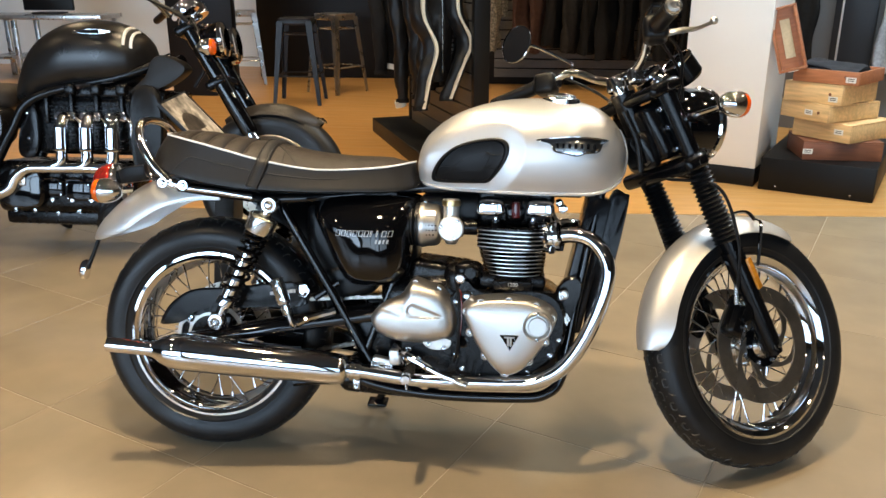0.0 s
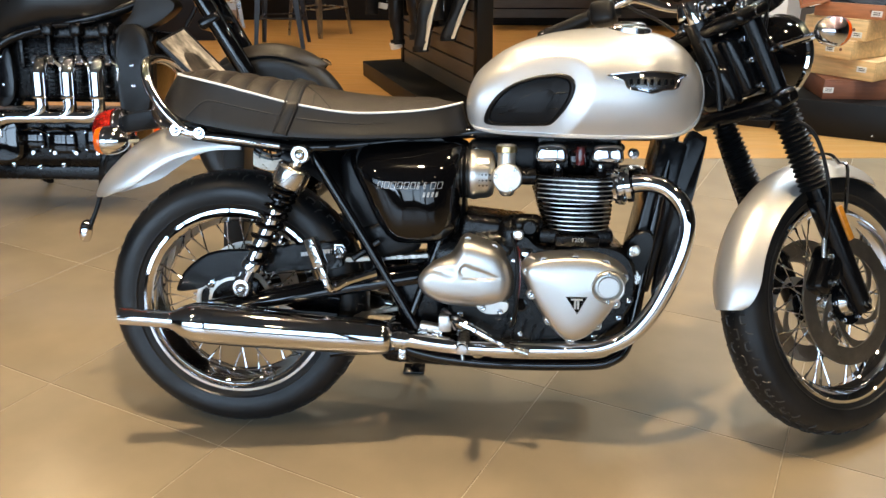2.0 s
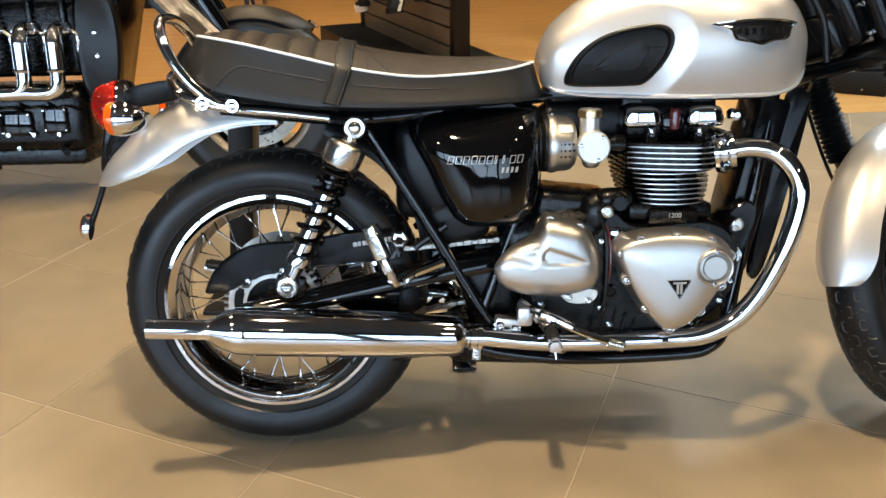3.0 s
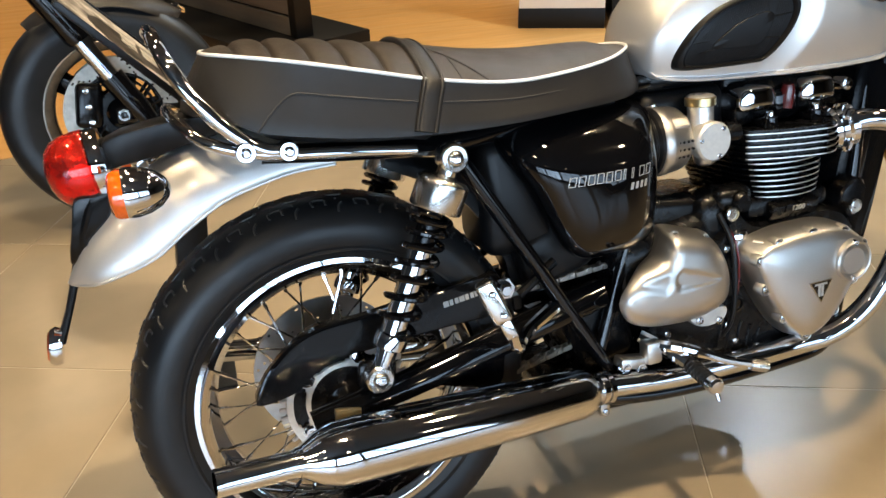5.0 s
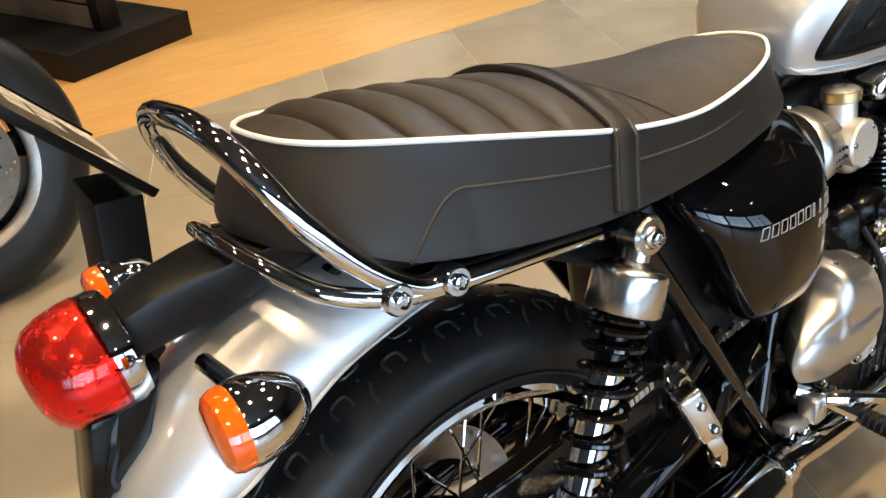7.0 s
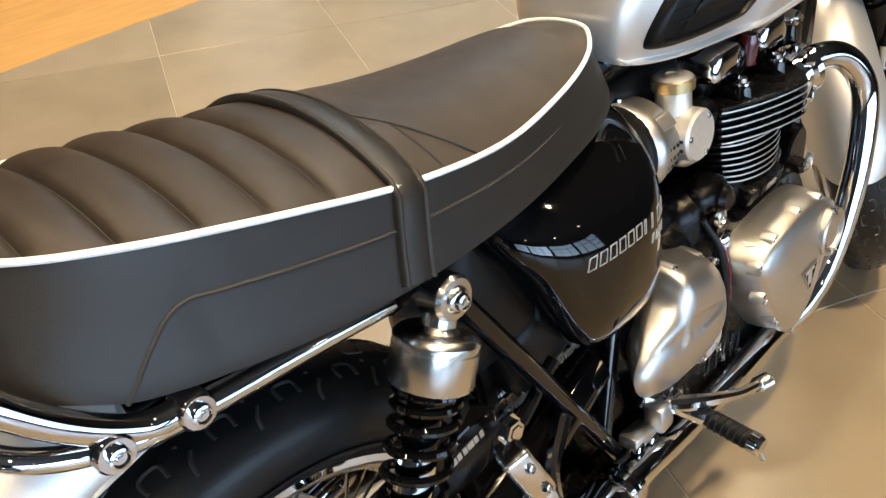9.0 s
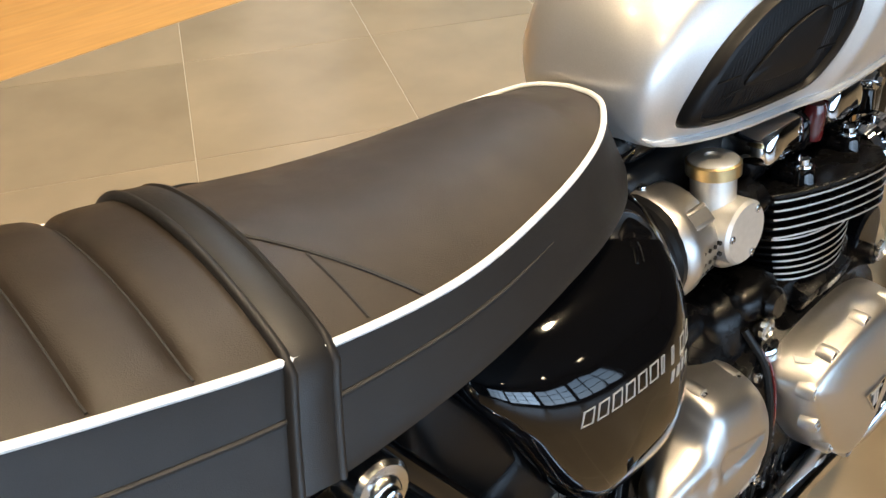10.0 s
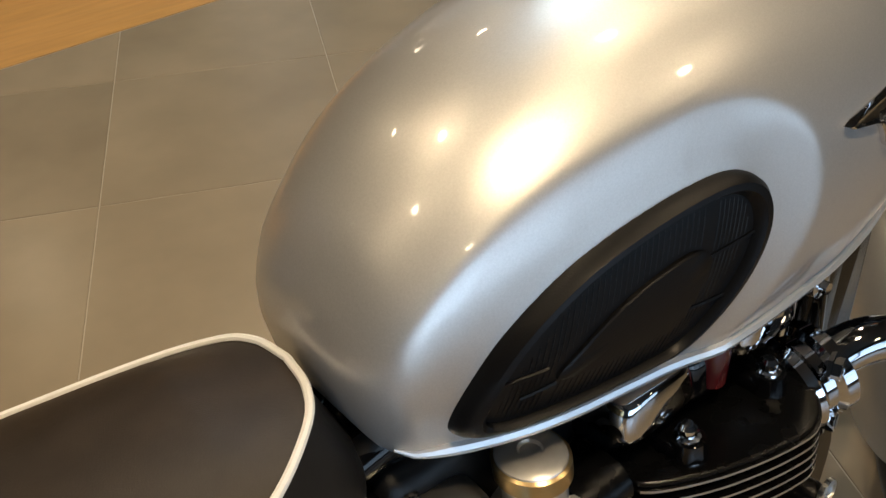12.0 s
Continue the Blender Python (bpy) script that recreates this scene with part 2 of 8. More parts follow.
def tile_material():
    m = mat("grey_beige_porcelain_tile", (0.255, 0.203, 0.138), 0.26, grain=0.05, grain_scale=7, blotch=0.1, blotch_scale=2.2, bump=0.02, bump_scale=120, rough_var=0.012, random_tint=0.03)
    nt = m.node_tree
    shift = nt.nodes.new("ShaderNodeVectorMath")        # every tile has clouds of its own
    shift.operation = "SCALE"
    shift.inputs[0].default_value = (37.0, 91.0, 13.0)
    nt.links.new(nt.nodes.new("ShaderNodeObjectInfo").outputs["Random"], shift.inputs["Scale"])
    nt.links.new(shift.outputs[0], next(n for n in nt.nodes if n.bl_idname == "ShaderNodeMapping").inputs["Location"])
    return m


TILE_MAT = tile_material()
GROUT = mat("pale_grout", (0.36, 0.3, 0.22), 0.7, grain=0.1)
LAMINATE = mat("honey_wood_laminate", (0.5, 0.265, 0.085), 0.34, grain=0.1, grain_scale=5, stretch=(1, 9, 1), blotch=0.05, blotch_scale=1.2, bump=0.04, bump_scale=90, rough_var=0.06)
WALL_WHITE = mat("white_wall_paint", (0.82, 0.81, 0.79), 0.6, grain=0.02, grain_scale=3, bump=0.06, bump_scale=250)
WALL_GREY = mat("dark_grey_wall_paint", (0.07, 0.068, 0.066), 0.6, grain=0.04, grain_scale=3)
WALL_BLACK = mat("black_wall_panel", (0.004, 0.0038, 0.0038), 0.45, spec=0.25, grain=0.15, grain_scale=4, bump=0.05, bump_scale=60)
CEILING = mat("dark_ceiling_paint", (0.06, 0.058, 0.055), 0.7, grain=0.04, grain_scale=3)
FRAME_DARK = mat("dark_window_frame", (0.03, 0.03, 0.032), 0.4, grain=0.1)


def wood_y(x):
    return WOOD_Y + WOOD_SLOPE * (x - 0.8)


bm = rbox(ROOM_E - ROOM_W, ROOM_N - ROOM_S, 0.1, Matrix.Translation(((ROOM_E + ROOM_W) / 2, (ROOM_N + ROOM_S) / 2, -0.0515)), 0)
floor = solid("floor", bm, GROUT, "grey beige porcelain tile floor with thin pale joints", "floor", "structure")

bm = bmesh.new()
top = [Vector((x, y, 0.0)) for x, y in ((ROOM_W, wood_y(ROOM_W)), (ROOM_E, wood_y(ROOM_E)), (ROOM_E, ROOM_N), (ROOM_W, ROOM_N))]
skin(bm, [[p - Vector((0, 0, 0.02)) for p in top], top])
solid("floor_wood", bm, LAMINATE, "honey-coloured wood laminate floor of the clothing area", "floor", "structure")

for nm, x0, x1, y0, y1, mt, lab in (
    ("wall_north", ROOM_W, ROOM_E, ROOM_N, ROOM_N + 0.15, WALL_WHITE, "plain white painted back wall"),
    ("wall_west", ROOM_W - 0.15, ROOM_W, ROOM_S - 0.2, ROOM_N + 0.15, WALL_GREY, "plain dark grey painted side wall"),
    ("wall_east", ROOM_E, ROOM_E + 0.15, ROOM_S - 0.2, ROOM_N + 0.15, WALL_GREY, "plain dark grey painted side wall"),
):
    bm = rbox(x1 - x0, y1 - y0, ROOM_H, Matrix.Translation(((x0 + x1) / 2, (y0 + y1) / 2, ROOM_H / 2)), 0)
    solid(nm, bm, mt, lab, "wall", "structure")
bm = rbox(ROOM_E - ROOM_W + 0.3, ROOM_N - ROOM_S + 0.4, 0.1, Matrix.Translation(((ROOM_E + ROOM_W) / 2, (ROOM_N + ROOM_S) / 2, ROOM_H + 0.05)), 0)
solid("ceiling", bm, CEILING, "plain dark painted showroom ceiling", "ceiling", "structure")

# the window wall behind the viewer
bm = bmesh.new()
edges = [ROOM_W]
for wx, ww in WINDOWS:
    edges += [wx - ww / 2, wx + ww / 2]
edges.append(ROOM_E)
for a, b in zip(edges[::2], edges[1::2]):
    rbox(b - a, 0.2, ROOM_H, Matrix.Translation(((a + b) / 2, ROOM_S - 0.1, ROOM_H / 2)), 0, bm=bm)
for wx, ww in WINDOWS:
    rbox(ww, 0.2, 0.45, Matrix.Translation((wx, ROOM_S - 0.1, 0.225)), 0, bm=bm)
    rbox(ww, 0.2, ROOM_H - 3.0, Matrix.Translation((wx, ROOM_S - 0.1, (ROOM_H + 3.0) / 2)), 0, bm=bm)
solid("wall_south", bm, WALL_GREY, "dark grey front wall with tall shop windows", "wall", "structure")
for i, (wx, ww) in enumerate(WINDOWS):
    bm = bmesh.new()
    for dx in (-ww / 2 + 0.03, -ww / 6, ww / 6, ww / 2 - 0.03):
        rbox(0.06, 0.08, 2.55, Matrix.Translation((wx + dx, ROOM_S - 0.06, 1.725)), 0.004, bm=bm)
    for z in (0.48, 1.35, 2.2, 2.97):
        rbox(ww, 0.07, 0.06, Matrix.Translation((wx, ROOM_S - 0.06, z)), 0.004, bm=bm)
    solid("window_%d" % (i + 1), bm, FRAME_DARK, "dark metal framed shop window", "window", "structure")

LAMP_GLOW = glow("lamp_glow", (1.0, 0.86, 0.66), 14)
ring_mesh = finish(lathe([(0.1, -0.004), (0.125, -0.012), (0.135, 0.0), (0.1, 0.0)], seg=28, ring=True), "ring", ALU_PALE)
glass_mesh = finish(lathe([(0.0, -0.003), (0.1, -0.003), (0.1, 0.001), (0.0, 0.001)], seg=28), "glass", LAMP_GLOW)
# the added fill lamps get the same fittings as the other downlights
for lx, ly in DOWNLIGHTS + SOUTH_LIGHTS:
    lamp = thing("ceiling_downlight", pose(lx, ly, ROOM_H - 0.03), "round recessed warm ceiling downlight, switched on", "ceiling light", "ceiling downlights")
    piece("ring", ring_mesh, lamp, pose(0, 0, 0.03))
    piece("diffuser", glass_mesh, lamp, pose(0, 0, 0.02), "glowing warm diffuser")

# black wall panels at the back
for x0, x1, y, h in ((-2.78, -2.1, 6.39, ROOM_H), (-2.36, 0.4, 8.0, ROOM_H), (0.4, 4.6, 7.6, ROOM_H)):
    bm = rbox(x1 - x0, 0.12, h - 0.004, Matrix.Translation(((x0 + x1) / 2, y, h / 2)), 0.004)
    solid("partition_wall", bm, WALL_BLACK, "tall black partition wall behind the clothing", "wall", "structure")

# the white column with a black skirting
COL = pose(1.805, 3.252, 0, 0, 0, -26.3)
bm = rbox(0.475, 0.62, ROOM_H - 0.11, COL @ Matrix.Translation((0.2375, 0.31, 0.11 + (ROOM_H - 0.11) / 2)), 0.004)
solid("column", bm, WALL_WHITE, "square white painted column with a black skirting", "column", "structure")
bm = rbox(0.481, 0.626, 0.11, COL @ Matrix.Translation((0.2375, 0.31, 0.055)), 0.003)
solid("baseboard", bm, WALL_BLACK, "black skirting board round the white column", "skirting", "structure")

# ---- the silver motorcycle ----

LEAN_OVER = 11.5
bike = thing("motorcycle", pose(0, 0.042, 0.0055, -LEAN_OVER, 0, 0), "silver and black retro motorcycle leaning on its side stand", "motorcycle")
STEER = 33.0
HEAD = Vector((1.102, 0, 0.95))
HEAD_AXIS = Vector((-0.4305, 0, 0.9026))
S = Matrix.Translation(HEAD) @ Matrix.Rotation(radians(STEER), 4, HEAD_AXIS) @ Matrix.Translation(-HEAD)
SIDE = Matrix.Rotation(radians(90), 4, "X")          # z turned to the right side of the machine


def tab(x, xs, ys):
    """Smooth interpolation in a table."""
    i = max(0, min(len(xs) - 2, int(np.searchsorted(xs, x)) - 1))
    h = xs[i + 1] - xs[i]
    t = min(1, max(0, (x - xs[i]) / h))
    d = lambda k: (ys[min(k + 1, len(ys) - 1)] - ys[max(k - 1, 0)]) / (xs[min(k + 1, len(xs) - 1)] - xs[max(k - 1, 0)])
    a, b = ys[i], ys[i + 1]
    return a * (1 + 2 * t) * (1 - t) ** 2 + b * t * t * (3 - 2 * t) + h * d(i) * t * (1 - t) ** 2 - h * d(i + 1) * t * t * (1 - t)


BOLT = finish(lathe([(0, 0.0045), (0.0022, 0.0045), (0.0026, 0.002), (0.0042, 0.0022), (0.0052, 0.0045), (0.0066, 0.004), (0.0072, 0.0), (0.0072, -0.006)], seg=12), "bolt", CHROME)
NUT = finish(lathe([(0, 0.007), (0.005, 0.007), (0.006, 0.0062), (0.0085, 0.006), (0.0085, 0.0), (0.0115, 0.0), (0.0115, -0.003)], seg=6), "nut", CHROME)


def bolt(parent, p, d=(0, -1, 0), size=1.0, mesh=None, label="chrome bolt head"):
    return piece("bolt", mesh or BOLT, parent, along(p, Vector(p) + Vector(d)) @ Matrix.Scale(size, 4), label)


# wheels
def spoke_mesh(rim_r, hub_r, hub_h, twist, side, nm):
    a = radians(twist)
    p = Vector((hub_r * math.cos(a), hub_r * math.sin(a), hub_h * side))
    q = Vector((rim_r, 0, 0.006 * side))
    bmx = tube([p, p.lerp(q, 0.93)], 0.0019, 6)
    tube([p.lerp(q, 0.9), q], 0.0032, 6, bmx)
    return finish(bmx, nm, CHROME)


def disc_bm(r0, r1, thick, cells=120):
    bmx = bmesh.new()
    rad = list(np.linspace(r0, r1, 10))
    for z in (-thick / 2, thick / 2):
        vs = [[bmx.verts.new((r * math.cos(2 * math.pi * k / cells), r * math.sin(2 * math.pi * k / cells), z)) for k in range(cells)] for r in rad]
        for i in range(9):
            for k in range(cells):
                if i % 2 and k % 10 == (i, i - 1)[i > 4]:
                    continue
                j = (k + 1) % cells
                bmx.faces.new((vs[i][k], vs[i][j], vs[i + 1][j], vs[i + 1][k]))
    bmx.verts.ensure_lookup_table()
    lathe([(r1, -thick / 2), (r1, thick / 2)], seg=cells, bm=bmx)
    lathe([(r0, -thick / 2), (r0, thick / 2)], seg=cells, bm=bmx)
    return bmx


def wheel(name, m, R, half, rim, hub_h, label, sipes):
    w = part(name, lathe([(0.0, hub_h), (0.012, hub_h), (0.016, hub_h - 0.004), (0.03, hub_h - 0.01), (0.034, hub_h - 0.02), (0.05, 0.036), (0.052, 0.03), (0.036, 0.026), (0.034, -0.026), (0.052, -0.03), (0.05, -0.036), (0.034, -hub_h + 0.02), (0.012, -hub_h), (0, -hub_h)], seg=28), BLACK_SATIN, bike, label)
    w.matrix_local = m
    sec = [(rim - 0.006, half * 0.72), (rim + 0.008, half * 0.86), (rim + (R - rim) * 0.32, half * 0.985), (rim + (R - rim) * 0.55, half), (rim + (R - rim) * 0.76, half * 0.9), (rim + (R - rim) * 0.9, half * 0.66), (R - 0.0015, half * 0.34), (R, half * 0.1)]
    part("tyre", lathe(sec + [(r, -h) for r, h in sec[::-1]], seg=96), RUBBER, w, "black rubber tyre")
    b = half * 0.78
    prof = [(rim + 0.003, b), (rim + 0.003, b + 0.003), (rim - 0.004, b + 0.004), (rim - 0.01, b - 0.002), (rim - 0.017, b - 0.006), (rim - 0.022, b * 0.55), (rim - 0.034, b * 0.28), (rim - 0.036, 0), (rim - 0.034, -b * 0.28), (rim - 0.022, -b * 0.55), (rim - 0.017, -b + 0.006), (rim - 0.004, -b - 0.004), (rim + 0.003, -b)]
    part("rim", lathe(prof, seg=96), CHROME, w, "polished chrome wheel rim")
    # a moulded line on the sidewall
    part("sidewall_line", lathe([(rim + 0.014, half * 0.9 + 0.0005), (rim + 0.0175, half * 0.945 + 0.0014), (rim + 0.021, half * 0.965 + 0.0006)], seg=96), RUBBER, w)
    kinds = [spoke_mesh(rim - 0.03, 0.046, 0.033, tw, sd, "spoke") for sd in (1, -1) for tw in (58, -58)]
    n = 36
    for k in range(n):
        piece("spoke", kinds[(k % 2) + 2 * ((k // 2) % 2)], w, Matrix.Rotation(2 * math.pi * k / n, 4, "Z"))
    part("axle_nut", lathe([(0, hub_h + 0.03), (0.008, hub_h + 0.03), (0.014, hub_h + 0.026), (0.014, hub_h)], seg=6), STEEL, w)
    # curved sipes of the tread: raised paler bars carry the light on their edges
    def on_tyre(q, s):
        crown = sec[:2:-1]
        hh = abs(s)
        r = float(np.interp(hh, [h for _, h in crown], [x for x, _ in crown]))
        if hh < half * 0.1:
            r = R
        r -= 0.0002
        return Vector((r * math.cos(q), r * math.sin(q), s))
    sm = []
    for sg in (1, -1):
        bmx = bmesh.new()
        for pts in ([(-0.035, 0.1), (-0.035, 0.2), (-0.022, 0.25), (0.022, 0.25), (0.035, 0.2), (0.035, 0.1)], [(0.06, 0.66), (0.058, 0.52), (0.07, 0.45), (0.112, 0.45), (0.124, 0.52), (0.122, 0.66)], [(-0.02, 0.58), (0.0, 0.7), (0.005, 0.82)], [(0.085, 0.12), (0.088, 0.14)], [(0.0, 0.42), (0.004, 0.44)]):
            tube([on_tyre(q, sg * half * s) for q, s, _ in spline([(a, b2, 0) for a, b2 in pts], 3)], 0.0021, 5, bmx)
        sm.append(finish(bmx, "tread_groove", GROOVE_GLINT))
    for k in range(sipes):
        for g in (0, 1):
            piece("tread_groove", sm[g], w, Matrix.Rotation(2 * math.pi * (k + 0.5 * g) / sipes, 4, "Z"))
    return w


rear_wheel = wheel("rear_wheel", Matrix.Translation((0.0115, -0.006, 0.3105)) @ SIDE, 0.3175, 0.074, 0.2255, 0.09, "spoked rear wheel", 30)
part("tyre_line", lathe([(0.3166, 0.0128), (0.3172, 0.0136), (0.3164, 0.0144)], seg=96), DARK_RED, rear_wheel, "thin red mould line")
front_wheel = wheel("front_wheel", S @ Matrix.Translation((1.46, 0, 0.3255)) @ SIDE, 0.3225, 0.053, 0.2415, 0.085, "spoked front wheel turned to the left", 32)

front_wheel.data.materials[0] = POLISHED
for sg in (1, -1):
    bd = part("brake_disc", disc_bm(0.112, 0.153, 0.005), DISC, front_wheel, "drilled steel brake disc on swept arms", Matrix.Translation((0, 0, 0.058 * sg)))
    for k in range(6):
        # a swept blade: broad at the ring, waisted, broad again at the hub
        b3 = bmesh.new()
        rings = []
        for i in range(9):
            u = i / 8
            r, a = 0.05 + 0.066 * u, 2 * math.pi * k / 6 + 0.95 * u ** 1.4
            w = 0.0085 + 0.017 * abs(2 * u - 0.9) ** 1.8
            c, side = Vector((r * math.cos(a), r * math.sin(a), 0)), Vector((-math.sin(a), math.cos(a), 0))
            rings.append([c - side * w + Vector((0, 0, h)) for h in (-0.002, 0.002)] + [c + side * w + Vector((0, 0, h)) for h in (0.002, -0.002)])
        skin(b3, rings)
        part("carrier_arm", b3, DISC, bd, "", Matrix.Translation((0, 0, 0.056 * sg)))
        q = 2 * math.pi * k / 6 + 0.1
        bolt(bd, (0.05 * math.cos(q), 0.05 * math.sin(q), 0.059 * sg), (0, 0, sg), 0.9)
    part("disc_carrier", lathe([(0.036, 0.003), (0.058, 0.003), (0.058, -0.003), (0.036, -0.003)], seg=40, ring=True), BLACK_SATIN, bd, "", Matrix.Translation((0, 0, 0.056 * sg)))
part("brake_disc", disc_bm(0.085, 0.127, 0.005), DISC, rear_wheel, "drilled steel brake disc", Matrix.Translation((0, 0, -0.066)))
part("sprocket_carrier", lathe([(0.03, 0.072), (0.056, 0.072), (0.06, 0.068), (0.06, 0.06), (0.03, 0.06)], seg=32, ring=True), BLACK_ENGINE, rear_wheel)
bmx = bmesh.new()
rad, cells = [0.054, 0.064, 0.067, 0.081, 0.084, 0.094], 60
for z in (0.064, 0.071):
    vs = [[bmx.verts.new((r * math.cos(2 * math.pi * k / cells), r * math.sin(2 * math.pi * k / cells), z)) for k in range(cells)] for r in rad]
    for i in range(5):
        for k in range(cells):
            if (i == 2 and 1 <= k % 12 <= 9) or (i in (1, 3) and 2 <= k % 12 <= 8):
                continue
            bmx.faces.new((vs[i][k], vs[i][(k + 1) % cells], vs[i + 1][(k + 1) % cells], vs[i + 1][k]))
lathe([(0.094, 0.064), (0.094, 0.071)], seg=cells, bm=bmx)
lathe([(0.054, 0.064), (0.054, 0.071)], seg=cells, bm=bmx)
sprocket = part("sprocket", bmx, ALU_PALE, rear_wheel, "silver chain sprocket with crescent slots", sharp=30)
for k in range(5):
    q = 2 * math.pi * (k + 0.94) / 5
    bolt(sprocket, (0.074 * math.cos(q), 0.074 * math.sin(q), 0.0715), (0, 0, 1), 1.1, NUT)
part("sprocket_backing", lathe([(0.0, 0.0635), (0.094, 0.0635), (0.094, 0.06), (0.0, 0.06)], seg=48), BLACK_ENGINE, rear_wheel)
bmx = bmesh.new()
for k in range(45):
    a = 2 * math.pi * k / 45
    rbox(0.012, 0.006, 0.005, Matrix.Rotation(a, 4, "Z") @ Matrix.Translation((0.099, 0, 0.066)), 0.0015, 1, bm=bmx)
part("sprocket_teeth", bmx, CHAIN, rear_wheel)

# tank
TZT = ([0.566, 0.570, 0.577, 0.593, 0.652, 0.725, 0.798, 0.87, 0.943, 1.015, 1.06, 1.09, 1.104, 1.109], [0.80, 0.822, 0.84, 0.866, 0.913, 0.943, 0.958, 0.963, 0.960, 0.945, 0.918, 0.88, 0.845, 0.815])
TZB = ([0.566, 0.570, 0.577, 0.593, 0.652, 0.725, 0.798, 0.87, 0.943, 1.015, 1.06, 1.09, 1.104, 1.109], [0.775, 0.755, 0.742, 0.731, 0.723, 0.720, 0.718, 0.717, 0.717, 0.719, 0.731, 0.757, 0.785, 0.81])
TW = ([0.566, 0.570, 0.577, 0.593, 0.652, 0.725, 0.798, 0.87, 0.943, 1.015, 1.06, 1.09, 1.104, 1.109], [0.04, 0.06, 0.075, 0.091, 0.12, 0.138, 0.149, 0.151, 0.147, 0.131, 0.108, 0.075, 0.04, 0.01])


PAD = loop2([(0.607, 0.752), (0.613, 0.778), (0.637, 0.812), (0.675, 0.838), (0.725, 0.853), (0.772, 0.858), (0.797, 0.85), (0.805, 0.83), (0.798, 0.803), (0.779, 0.772), (0.755, 0.747), (0.73, 0.743), (0.67, 0.742), (0.622, 0.743)], 6)
PAD_X, PAD_Z = np.array([p[0] for p in PAD]), np.array([p[1] for p in PAD])


def pad_gap(x, z):
    """How far a point of the flank lies outside the knee pad's outline."""
    cuts = [(x0, z0, x1, z1) for (x0, z0), (x1, z1) in zip(PAD, PAD[1:] + PAD[:1]) if (z0 > z) != (z1 > z)]
    inside = sum(x < x0 + (x1 - x0) * (z - z0) / (z1 - z0) for x0, z0, x1, z1 in cuts) % 2
    return 0.0 if inside else float(np.hypot(PAD_X - x, PAD_Z - z).min())


@functools.lru_cache(maxsize=None)
def tank_half(x, z):
    zt, zb, w = tab(x, *TZT), tab(x, *TZB), tab(x, *TW)
    h = min(1, max(0, (z - zb) / max(zt - zb, 1e-4)))
    h0 = 0.42
    f = math.sqrt(max(0, 1 - ((h - h0) / (1 - h0)) ** 2.2)) if h > h0 else 1 - 0.2 * ((h0 - h) / h0) ** 2
    g = min(1.0, pad_gap(x, z) / 0.04)
    dent = 0.0115 * (1 - g ** 1.5)
    return max(0.0, w * f - dent)


def tank_ring(x, n=54):
    zt, zb = tab(x, *TZT), tab(x, *TZB)
    side = []
    for k in range(n + 1):
        h = math.sin(math.pi / 2 * k / n)
        z = zb + (zt - zb) * h
        side.append((tank_half(x, z), z))
    right = [Vector((x, -y, z)) for y, z in side]
    left = [Vector((x, y, z)) for y, z in side[::-1][1:]]
    return right + left


xs = [0.566, 0.568, 0.571, 0.575, 0.581, 0.59] + list(np.linspace(0.6, 1.05, 120)) + [1.06, 1.07, 1.08, 1.09, 1.098, 1.104, 1.107, 1.109]
bmx = bmesh.new()
skin(bmx, [tank_ring(x) for x in xs])
tank = part("fuel_tank", bmx, SILVER, bike, "silver metallic teardrop fuel tank", sharp=60)
tank.location.y = 0.003
for sg in (-1, 1):
    pts = [(x, sg * (tank_half(x, tab(x, *TZB) + 0.006) + 0.001), tab(x, *TZB) + 0.004) for x in np.linspace(0.58, 1.105, 60)]
    part("seam_flange", tube(pts, [0.001, 0.0042] + [0.0044] * 20 + [0.001], 8), SILVER_EDGE, tank, "pale seam flange along the tank's lower edge")
front = [(1.085, 0.75), (1.0985, 0.775), (1.1045, 0.8), (1.1055, 0.82), (1.102, 0.845), (1.094, 0.866), (1.082, 0.885)]
for sg in (-1, 1):
    part("front_seam", tube(spline([(x, sg * (tank_half(x, z) * 0.9 + 0.002), z) for x, z in front], 4), 0.0035, 8), SILVER_EDGE, tank, "pale seam round the tank's front")
cap = part("filler_cap", lathe([(0, 0.02), (0.02, 0.0195), (0.03, 0.017), (0.034, 0.012), (0.033, 0.007), (0.041, 0.006), (0.045, 0.001), (0.045, -0.012)], Matrix.Translation((0.933, -0.018, 0.957)) @ Matrix.Diagonal((1.12, 1.12, 0.9, 1)) @ Matrix.Rotation(radians(2), 4, "Y"), 40), POLISHED, tank, "round chrome filler cap")

# knee pads and badges on the tank's flanks


def on_tank(outline, lift, sg, steps):
    """A cushion on the tank's flank: the outline of (x, z) shrunk in steps of (scale, lift)."""
    c = Vector((sum(p[0] for p in outline) / len(outline), sum(p[1] for p in outline) / len(outline)))
    rings = []
    for s, up in steps:
        ring = []
        for p in outline:
            q = c + (Vector(p) - c) * s
            ring.append(Vector((q.x, sg * (tank_half(q.x, q.y) + up), q.y)))
        rings.append(ring)
    b2 = bmesh.new()
    skin(b2, rings)
    return b2


def crossings(loop, z):
    """Where the closed outline of (x, z) crosses the height z."""
    out = []
    for (x0, z0), (x1, z1) in zip(loop, loop[1:] + loop[:1]):
        if (z0 - z) * (z1 - z) < 0:
            out.append(x0 + (x1 - x0) * (z - z0) / (z1 - z0))
    return sorted(out)


